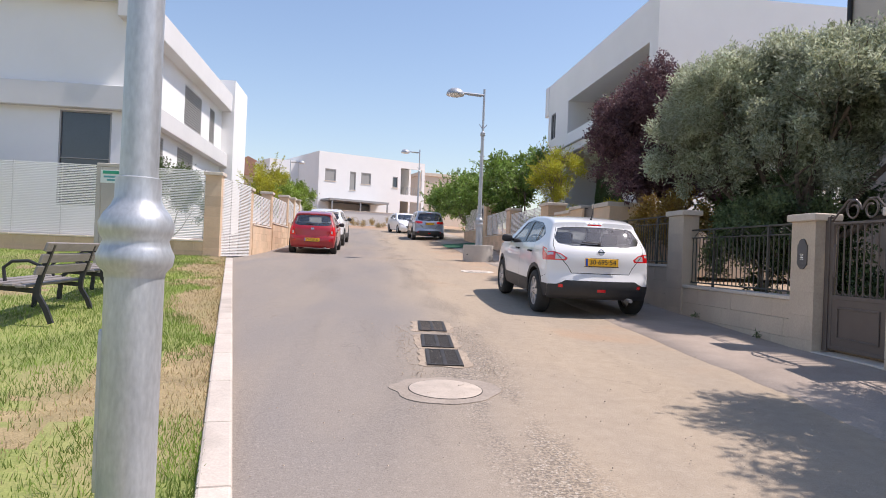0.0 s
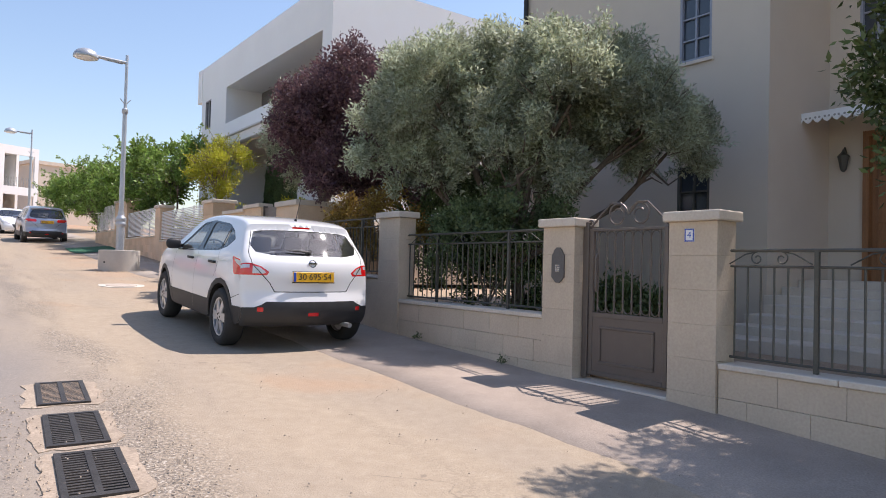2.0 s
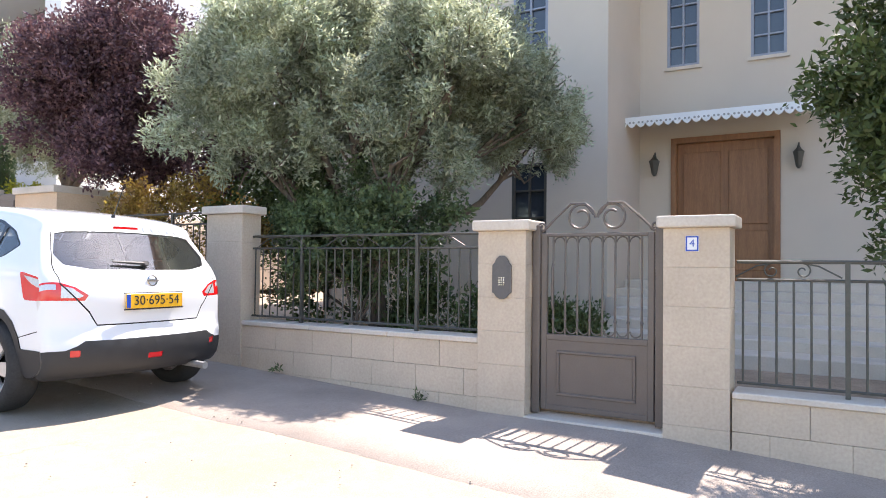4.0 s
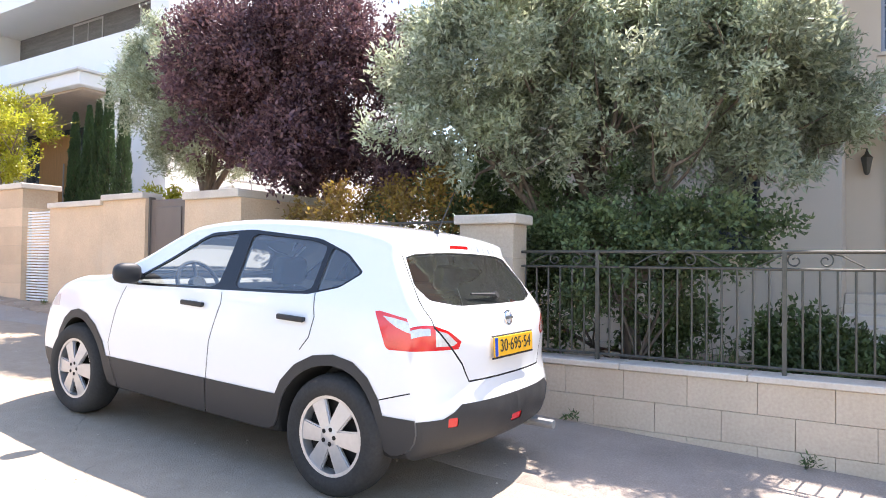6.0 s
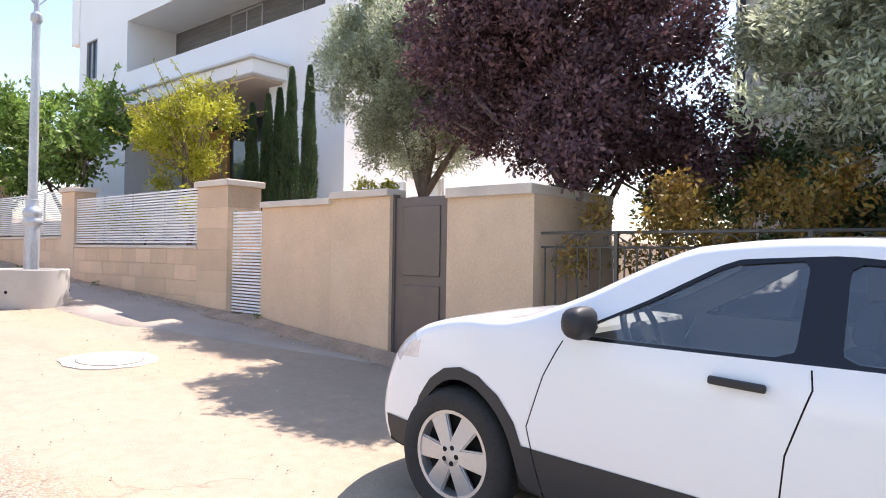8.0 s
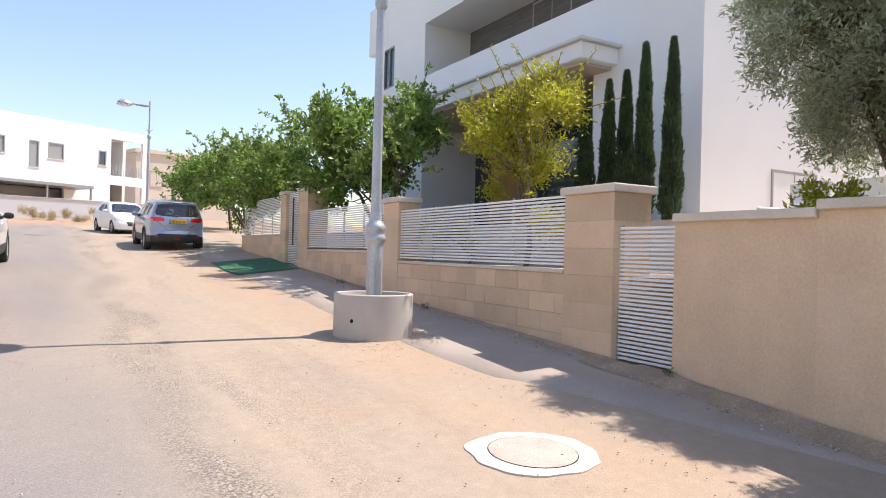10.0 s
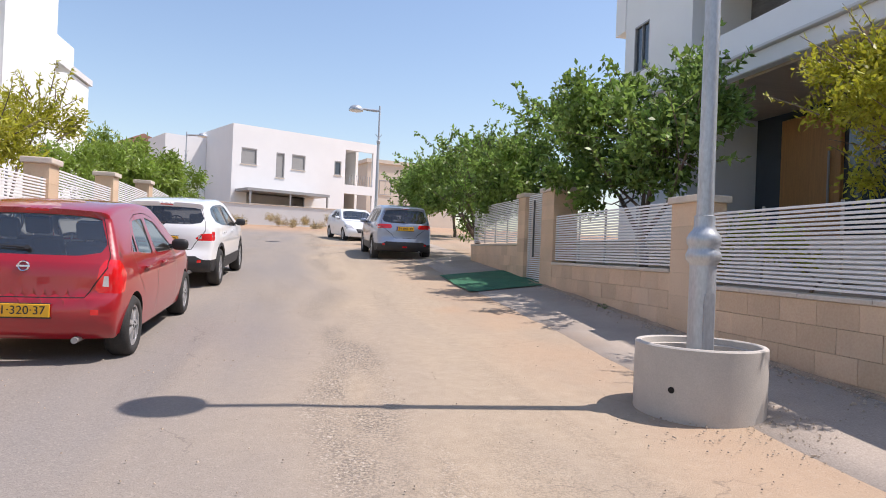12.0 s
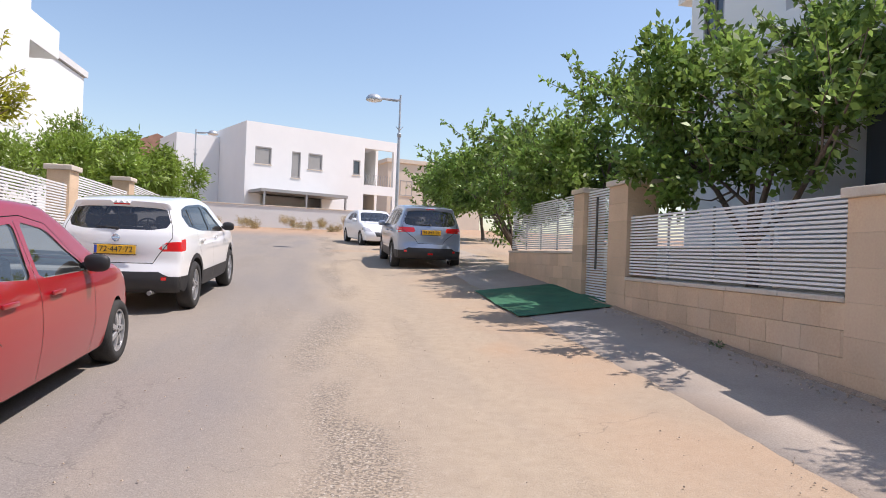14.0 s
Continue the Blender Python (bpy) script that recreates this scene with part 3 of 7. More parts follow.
# the white modern house behind the slatted fence
hr = thing("modern_house", "white two-storey modern house with a deep balcony", "house", (0, 0, 0))
part("wall", holed_wall("x", 9.7, 9.95, 21.9, 35.5, 2.4, 10.8, [(22.6, 32.0, 7.66, 9.26), (24.6, 32.0, 2.4, 6.16), (34.1, 34.95, 7.8, 9.15)]), PLASTER, hr)
slab("wall", hr, (9.95, 21.9, 2.4), (21, 22.15, 10.8), PLASTER)
slab("wall", hr, (9.95, 35.25, 2.4), (21, 35.5, 10.8), PLASTER)
slab("wall", hr, (20.75, 22.15, 2.4), (21, 35.25, 10.8), PLASTER)
slab("roof", hr, (9.95, 22.15, 10.3), (20.75, 35.25, 10.5), BAND)
slab("overhang", hr, (9.66, 35.5, 9.22), (14, 36.1, 10.8), PLASTER)
slab("balcony_floor", hr, (9.95, 22.15, 6.2), (20.75, 35.25, 6.45), PLASTER)
slab("balcony_wall", hr, (11.3, 22.15, 6.45), (11.5, 32.3, 10.3), DARK_STONE, "dark grey stone cladding")
slab("balcony_end", hr, (9.95, 32.0, 6.45), (11.3, 32.25, 10.3), PLASTER)
slab("balcony_ceiling", hr, (9.95, 22.15, 9.26), (11.3, 32.0, 9.4), PLASTER)
slab("plinth", hr, (8.0, 20.4, 1.2), (21, 36.5, 2.98), COPING)
slab("entry_wall", hr, (11.6, 22.15, 2.98), (11.8, 32.0, 6.2), WINDOW_GLASS, "dark glass entrance wall")
slab("entry_end", hr, (9.95, 32.0, 2.98), (11.8, 32.2, 6.2), PLASTER)
slab("soffit", hr, (8.95, 24.1, 6.10), (11.6, 32.0, 6.155), SOFFIT, "pale slatted soffit")
slab("canopy", hr, (8.75, 23.9, 6.157), (9.70, 32.2, 6.48), PLASTER, r=0.02)
slab("cornice", hr, (8.65, 23.8, 6.48), (9.70, 32.3, 6.54), BAND, r=0.01)
door = slab("door", hr, (11.5, 29.2, 3.0), (11.598, 31.0, 5.9), PALE_WOOD, "orange timber pivot door", r=0.01)
slab("handle", door, (11.44, 29.45, 3.6), (11.47, 29.49, 5.0), FRAME_GREY)
window(hr, ("x", 9.72), 34.1, 34.95, 7.8, 9.15, -1, (2, 1), sill=False)
window(hr, ("x", 11.29), 27.2, 28.8, 6.6, 9.2, -1, (2, 1), sill=False)
window(hr, ("x", 11.29), 23.6, 25.4, 6.6, 9.2, -1, (2, 1), sill=False)
# outdoor wall blocks beside it
for k in range(2):
    st = thing("garden_chair", "white garden chair behind the tall wall", "chair", (8.05, 19.15 - k * 0.80, 2.5), -12, "garden chairs")
    slab("seat", st, (0, 0, 0.36), (0.55, 0.6, 0.44), PLASTER, r=0.02)
    slab("backrest", st, (0.5, 0, 0.44), (0.58, 0.6, 0.95), PLASTER, r=0.02)
    for y_ in (-0.04, 0.58):
        slab("side", st, (0, y_, 0.0), (0.58, y_ + 0.06, 0.62), PLASTER, r=0.02)
slab("plinth_front", hr, (8.0, 17.0, 1.2), (21, 20.39, 2.5), COPING)
window(hr, ("y", 21.9), 11.6, 13.0, 3.1, 4.1, -1, (2, 1))

# the beige house with the arched porch
hb = thing("beige_house", "beige plastered house with a timber entrance door", "house")
part("wall", holed_wall("x", 10.9, 11.15, 8.4, 14.3, 0.2, 10.2, [(9.45, 10.1, 5.5, 7.1), (9.45, 10.1, 2.2, 3.6)]), BEIGE, hb)
slab("wall", hb, (11.15, 8.4, 0.2), (13.0, 8.62, 10.2), BEIGE)
part("wall", holed_wall("x", 13.0, 13.25, 0.5, 8.4, 0.2, 10.2, [(6.02, 7.80, 1.61, 4.2), (7.33, 7.9, 5.55, 7.1), (5.9, 6.47, 5.55, 7.1)]), BEIGE, hb)
slab("wall", hb, (10.9, 0.2, 0.2), (13.25, 0.5, 10.2), BEIGE)
slab("wall", hb, (11.15, 14.05, 0.2), (22, 14.3, 10.2), BEIGE)
bm = bmesh.new()
tube(bm, [(10.84, 14.2, 0.6), (10.84, 14.2, 10.1)], 0.055, 10)
part("downpipe", bm, BLACK, hb, "black downpipe", smooth=40)
slab("roof", hb, (10.5, 0.0, 10.2), (22, 14.7, 10.4), ROOF_TILE)
window(hb, ("x", 10.92), 9.45, 10.1, 5.5, 7.1, -1, (2, 4), FRAME_BLUE)
window(hb, ("x", 10.92), 9.45, 10.1, 2.2, 3.6, -1, (2, 3), IRON)
window(hb, ("x", 13.02), 7.33, 7.9, 5.55, 7.1, -1, (2, 4), FRAME_BLUE)
window(hb, ("x", 13.02), 5.9, 6.47, 5.55, 7.1, -1, (2, 4), FRAME_BLUE)
dr = slab("door", hb, (13.1, 6.1, 1.61), (13.16, 7.72, 4.12), WOOD, "panelled brown timber double door")
for k in range(2):
    for z0, z1 in ((1.8, 2.5), (2.62, 3.95)):
        slab("door_panel", dr, (13.075, 6.2 + k * 0.78, z0), (13.099, 6.84 + k * 0.78, z1), WOOD, r=0.008)
part("door_frame", holed_wall("x", 12.96, 13.1, 6.0, 7.82, 1.6, 4.22, [(6.1, 7.72, 1.5, 4.12)]), WOOD, hb)
for i in range(7):
    slab("step", hb, (8.6 + i * 0.55, 4.4, 0.1), (13.0, 8.39 if i > 3 else 8.1, 0.70 + (i + 1) * 0.13), COPING, r=0.012)

# the garden ground behind the wall
gz = bmesh.new()
box(gz, (WX + 0.23, -14, 0.0), (10.9, 14.4, 0.66))
tagged(part("garden_bed", gz, SOIL), "dark garden soil behind the low wall", "garden", kind="structure")
gz = bmesh.new()
box(gz, (WX + 0.26, 15.5, 0.5), (8.0, 36.0, 2.2))
tagged(part("garden_bed", gz, SOIL), "raised garden soil behind the slatted fence", "garden", kind="structure")

# the white house with grey bands across the lawn
hl = thing("banded_house", "white two-storey house with grey concrete bands", "house")
part("wall", holed_wall("x", -7.75, -7.5, 22.2, 36.0, 1.0, 9.3, [(28.8, 31.7, 6.05, 8.1), (33.3, 34.4, 6.05, 8.1), (23.0, 23.5, 6.15, 8.3), (23.4, 24.2, 2.6, 5.4), (25.4, 26.1, 3.4, 5.4), (28.0, 30.5, 3.4, 5.4)]), PLASTER, hl)
part("wall", holed_wall("y", 22.2, 22.45, -16, -7.75, 1.0, 9.3, [(-9.5, -7.95, 2.6, 5.55)]), PLASTER, hl)
slab("band", hl, (-16, 21.9, 5.6), (-7.15, 22.2, 6.35), BAND, r=0.02)
slab("band", hl, (-7.5, 22.2, 5.58), (-7.15, 37.0, 6.25), BAND, r=0.02)
slab("band", hl, (-7.75, 21.7, 8.45), (-7.0, 37.2, 9.35), BAND, r=0.02)
slab("band", hl, (-16, 21.7, 9.0), (-7.75, 22.3, 9.5), BAND, r=0.02)
slab("roof", hl, (-16, 22.45, 9.0), (-7.75, 36.0, 9.2), BAND)
slab("tower", hl, (-12, 36.0, 1.5), (-6.88, 39.6, 10.1), PLASTER)
slab("inner_wall", hl, (-8.4, 22.5, 1.0), (-8.2, 36.0, 9.0), BAND)


def louvre(parent, x, y0, y1, z0, z1, pitch=0.1):
    fr = slab("shutter", parent, (x - 0.05, y0, z0), (x - 0.04, y1, z1), SHUTTER, "grey louvred shutter")
    n = int((z1 - z0) / pitch)
    sb = bevelled((-0.03, 0, 0), (0.01, y1 - y0, 0.05), 0.004)
    first = part("slat", sb, SHUTTER, fr)
    for i in range(n):
        s = first if i == 0 else new("slat", first.data)
        s.parent = fr
        s.location = (x, y0, z0 + i * (z1 - z0) / n + 0.02)


for y0, y1, z0, z1 in ((28.8, 31.7, 6.25, 8.1), (33.3, 34.4, 6.25, 8.1), (23.0, 23.5, 6.25, 8.3), (25.4, 26.1, 3.4, 5.4), (28.0, 30.5, 3.4, 5.4)):
    louvre(hl, -7.52, y0, y1, z0, z1)
window(hl, ("y", 22.22), -9.5, -7.95, 2.6, 5.55, -1, (1, 2), sill=False)
window(hl, ("x", -7.52), 23.4, 24.2, 2.6, 5.4, 1, (1, 1), sill=False)

# the second white house further on the same side
h2 = thing("white_house", "white rendered house with a projecting flat roof slab", "house")
slab("wall", h2, (-15, 41.0, 2.0), (-9.0, 50, 9.3), PLASTER)
slab("eave", h2, (-9.0, 40.8, 8.45), (-7.7, 43.8, 9.35), PLASTER, r=0.02)
slab("roof", h2, (-15.2, 40.8, 9.35), (-8.9, 50.2, 9.6), BAND)

# the white house at the bend
WHA = math.degrees(math.atan2(0.453, 0.8915))
wh = thing("white_house", "white cubic two-storey house at the street's bend", "house", (-4.69, 69, 0), WHA)
part("wall", holed_wall("y", 0, 0.25, 0, 12.6, 4.0, 11.46, [(0.69, 1.91, 8.55, 9.77), (3.47, 4.17, 7.79, 9.71), (4.77, 5.93, 8.56, 9.74), (8.54, 9.19, 8.5, 9.67), (9.55, 12.25, 7.83, 10.71), (9.55, 12.25, 5.6, 7.1), (1.2, 6.0, 4.6, 6.5)]), PLASTER, wh)
slab("wall", wh, (0, 0.25, 4.0), (0.25, 10.2, 11.46), PLASTER)
slab("wall", wh, (0.25, 9.95, 4.0), (12.6, 10.2, 11.46), PLASTER)
slab("wall", wh, (12.35, 3.0, 4.0), (12.6, 9.95, 11.46), PLASTER)
slab("wall", wh, (9.3, 0.25, 4.0), (9.5, 9.95, 11.1), PLASTER)
slab("roof", wh, (0.25, 0.25, 11.1), (12.35, 9.95, 11.3), BAND)
slab("terrace_floor", wh, (9.5, 0.25, 7.4), (12.35, 9.9, 7.8), PLASTER)
slab("canopy", wh, (0.3, -2.4, 6.42), (6.9, -0.02, 6.62), FRAME_GREY, "grey carport canopy")
for x in (0.5, 3.6, 6.7):
    slab("canopy_post", wh, (x, -2.35, 4.0), (x + 0.12, -2.23, 6.42), FRAME_GREY)
slab("rear_wing", wh, (-3.2, 5.5, 4.0), (-0.02, 10.2, 10.9), PLASTER)
for a, b, z0, z1 in ((0.69, 1.91, 8.55, 9.77), (3.47, 4.17, 7.79, 9.71), (4.77, 5.93, 8.56, 9.74), (8.54, 9.19, 8.5, 9.67)):
    window(wh, ("y", 0.02), a, b, z0, z1, -1, (1, 1), rim=0.09, glass=SHUTTER if a < 8 else WINDOW_GLASS)
slab("carport_wall", wh, (0.9, 2.0, 4.0), (9.9, 2.2, 6.5), BAND)
for i in range(12):
    slab("baluster", wh, (9.6 + i * 0.22, 0.1, 7.83), (9.63 + i * 0.22, 0.13, 8.7), FRAME_GREY)
# its garden wall
stone_wall("boundary_wall", (-12, 64.0), (7.5, 68.5), 3.4, 5.42, "long pale boundary wall at the street's bend", blocks=False, face=BAND)
# roofs in the distance
fh = thing("far_house", "cream house far behind the trees", "house", (13, 92, 0), 15)
slab("wall", fh, (-6, 0, 3), (5, 9, 12.0), BEIGE)
slab("parapet", fh, (-6.2, -0.2, 12.0), (5.2, 9.2, 12.4), COPING)
for i in range(3):
    window(fh, ("y", 0.0), -4.6 + i * 3, -3.2 + i * 3, 8.6, 10.2, -1, (2, 1), rim=0.08)
fh = thing("tiled_roof_house", "distant house with a red tiled roof", "house", (-12, 86, 0), 10)
slab("wall", fh, (-7, 0, 3), (2, 8, 10.3), BEIGE)
bm = bmesh.new()
prism(bm, [(-7.6, 10.3), (2.6, 10.3), (-2.5, 12.6)], -0.5, 8.5)
part("roof", bm, ROOF_TILE, fh)
# ---- cars ----
from mathutils.geometry import delaunay_2d_cdt


def paint(name, col, flake=0.0):
    return mat(name, col, 0.32, flake, var=0.015, coarse=0.8, fine=30, bump=0.0, coat=1.0)


CAR_WHITE = paint("car_paint_white", (0.83, 0.83, 0.83))
CAR_RED = paint("car_paint_red", (0.34, 0.004, 0.010), 0.0)
CAR_SILVER = paint("car_paint_silver", (0.33, 0.37, 0.46), 0.5)
CLADDING = mat("grey_black_plastic", (0.028, 0.028, 0.030), 0.55, var=0.1, fine=150, bump=0.12, stain=0.10, stain_col=(0.16, 0.14, 0.12))
GLOSS_BLACK = mat("gloss_black_trim", (0.012, 0.012, 0.014), 0.15, var=0.05, bump=0.0)
TYRE = mat("tyre_rubber", (0.030, 0.029, 0.028), 0.85, var=0.2, coarse=5, fine=60, bump=0.3, stain=0.3, stain_col=(0.15, 0.13, 0.11))
RIM = mat("silver_wheel_paint", (0.55, 0.55, 0.56), 0.32, 0.6, var=0.05, bump=0.02)
CHROME = mat("chrome", (0.7, 0.7, 0.72), 0.12, 1.0, var=0.02, bump=0.0)
LAMP_RED = mat("red_lamp_plastic", (0.72, 0.012, 0.014), 0.08, var=0.08, coarse=9, fine=60, bump=0.1, coat=1.0)
LAMP_CLEAR = mat("clear_lamp_plastic", (0.66, 0.64, 0.64), 0.1, 0.3, var=0.15, coarse=30, fine=90, bump=0.2, coat=1.0)
PLATE = mat("yellow_plate", (0.82, 0.44, 0.02), 0.4, var=0.04, bump=0.02)
PLATE_BLUE = mat("plate_blue", (0.02, 0.07, 0.42), 0.4, var=0.04, bump=0.0)
SEAT = mat("seat_cloth", (0.05, 0.05, 0.052), 0.9, var=0.15, fine=160, bump=0.2)
TRIM = mat("grey_trim_plastic", (0.27, 0.26, 0.25), 0.7, var=0.1, fine=120, bump=0.1)
CAR_GLASS = glass_mat("car_glass", (0.78, 0.88, 0.90), 0.015, 1.4, 0.03)
DARK_GLASS = glass_mat("tinted_car_glass", (0.30, 0.32, 0.35), 0.02, 0.95, 0.03)


def inside(p, poly):
    x, y = p
    hit = False
    for (x0, y0), (x1, y1) in zip(poly, poly[1:] + poly[:1]):
        if (y0 > y) != (y1 > y) and x < (x1 - x0) * (y - y0) / (y1 - y0) + x0:
            hit = not hit
    return hit


def rounded(poly, n=2):
    """Corners cut softly, end over end."""
    for _ in range(n):
        out = []
        for (x0, y0), (x1, y1) in zip(poly, poly[1:] + poly[:1]):
            out += [(x0 * 0.92 + x1 * 0.08, y0 * 0.92 + y1 * 0.08), (x0 * 0.08 + x1 * 0.92, y0 * 0.08 + y1 * 0.92)]
        poly = out
    return poly


def dense(poly, step=0.06):
    out = []
    for (x0, y0), (x1, y1) in zip(poly, poly[1:] + poly[:1]):
        k = max(1, int(math.hypot(x1 - x0, y1 - y0) / step))
        out += [(x0 + (x1 - x0) * i / k, y0 + (y1 - y0) * i / k) for i in range(k)]
    return out


def stroke(pts, w):
    """A narrow strip round an open line."""
    left, right = [], []
    for i, (x, y) in enumerate(pts):
        a, b = pts[max(i - 1, 0)], pts[min(i + 1, len(pts) - 1)]
        d = math.hypot(b[0] - a[0], b[1] - a[1]) or 1
        nx, ny = -(b[1] - a[1]) / d * w / 2, (b[0] - a[0]) / d * w / 2
        left.append((x + nx, y + ny))
        right.append((x - nx, y - ny))
    return left + right[::-1]


def arc(cx, cz, r, a0, a1, n=14):
    return [(cx + r * math.cos(radians(a0 + (a1 - a0) * i / n)), cz + r * math.sin(radians(a0 + (a1 - a0) * i / n))) for i in range(n + 1)]


def triangles(points, loops):
    """Triangles over points, kept to the edges of loops."""
    vs, es = list(points), []
    for lp in loops:
        k = len(vs)
        vs += lp
        es += [(k + i, k + (i + 1) % len(lp)) for i in range(len(lp))]
    v, _, f, *_ = delaunay_2d_cdt([Vector(p) for p in vs], es, [], 0, 1e-5)
    return [tuple(p) for p in v], f


def text_part(body, size, material, parent, m, name="lettering", depth=0.001):
    cu = bpy.data.curves.new(name, "FONT")
    cu.body, cu.size, cu.extrude, cu.align_x, cu.align_y = body, size, depth, "CENTER", "CENTER"
    tmp = bpy.data.objects.new(name, cu)
    scene.collection.objects.link(tmp)
    me = bpy.data.meshes.new_from_object(tmp.evaluated_get(bpy.context.evaluated_depsgraph_get()))
    bpy.data.objects.remove(tmp)
    me.materials.append(material)
    ob = new(name, me)
    ob.parent = parent
    ob.matrix_local = m
    return ob


def wheel(parent, at, r, width, side, spokes, steel=False):
    w = new("wheel")
    w.parent = parent
    w.location = at
    w.rotation_euler = (radians(-90 * side), 0, 0)
    bm = bmesh.new()
    rr = r * 0.64
    h = width / 2
    lathe(bm, [(rr, -h * 0.8), (rr + 0.02, -h), (r - 0.035, -h), (r - 0.008, -h * 0.72), (r, -h * 0.4), (r, h * 0.4), (r - 0.008, h * 0.72), (r - 0.035, h), (rr + 0.02, h), (rr, h * 0.8)], 40, cap=False)
    part("tyre", bm, TYRE, w, smooth=50)
    bm = bmesh.new()
    lathe(bm, [(rr, -h * 0.8), (rr * 0.97, -h * 0.3), (rr * 0.97, h * 0.5), (rr * 0.985, h * 0.78), (rr, h * 0.8), (rr + 0.006, h * 0.86), (rr - 0.012, h * 0.84), (rr * 0.93, h * 0.5), (rr * 0.93, -h * 0.5), (0.0001, -h * 0.5)], 40, cap=False)
    rim = part("rim", bm, RIM, w, smooth=40)
    # near-black backing that puts the shade between the spokes into colour
    bm = bmesh.new()
    lathe(bm, [(rr * 0.925, h * 0.25), (0.0001, h * 0.30)], 32, cap=False)
    part("spoke_gap_shade", bm, DARK, rim)
    for i in range(spokes):
        a = 2 * math.pi * i / spokes
        bm = bmesh.new()
        w0, w1 = rr * (0.17 if steel else 0.13), rr * (0.27 if steel else 0.15)
        prism(bm, [(0.02, -w0), (rr * 0.98, -w1), (rr * 0.98, w1), (0.02, w0)], h * 0.52, h * 0.78, "z")
        for v in bm.verts:
            v.co.z += 0.018 * (1 - v.co.x / rr)
        bmesh.ops.bevel(bm, geom=bm.edges[:], offset=0.008, segments=2, affect="EDGES")
        bmesh.ops.transform(bm, matrix=Matrix.Rotation(a, 4, "Z"), verts=bm.verts[:])
        part("spoke", bm, RIM, rim, smooth=40)
    bm = bmesh.new()
    lathe(bm, [(rr * 0.30, h * 0.70), (rr * 0.30, h * 0.86), (rr * 0.25, h * 0.92), (0.0001, h * 0.93)], 24, cap=False)
    part("hub_cap", bm, RIM, rim, smooth=40)
    for i in range(5):
        a = 2 * math.pi * (i + 0.5) / 5
        bm = bmesh.new()
        lathe(bm, [(0.014, h * 0.93), (0.012, h * 0.945), (0.0001, h * 0.945)], 8, Matrix.Translation((rr * 0.19 * math.cos(a), rr * 0.19 * math.sin(a), 0)), cap=False)
        part("wheel_nut", bm, DARK, rim)
    return w


def is_pane(key):
    return "window" in key or key in ("windscreen", "rear_pane")


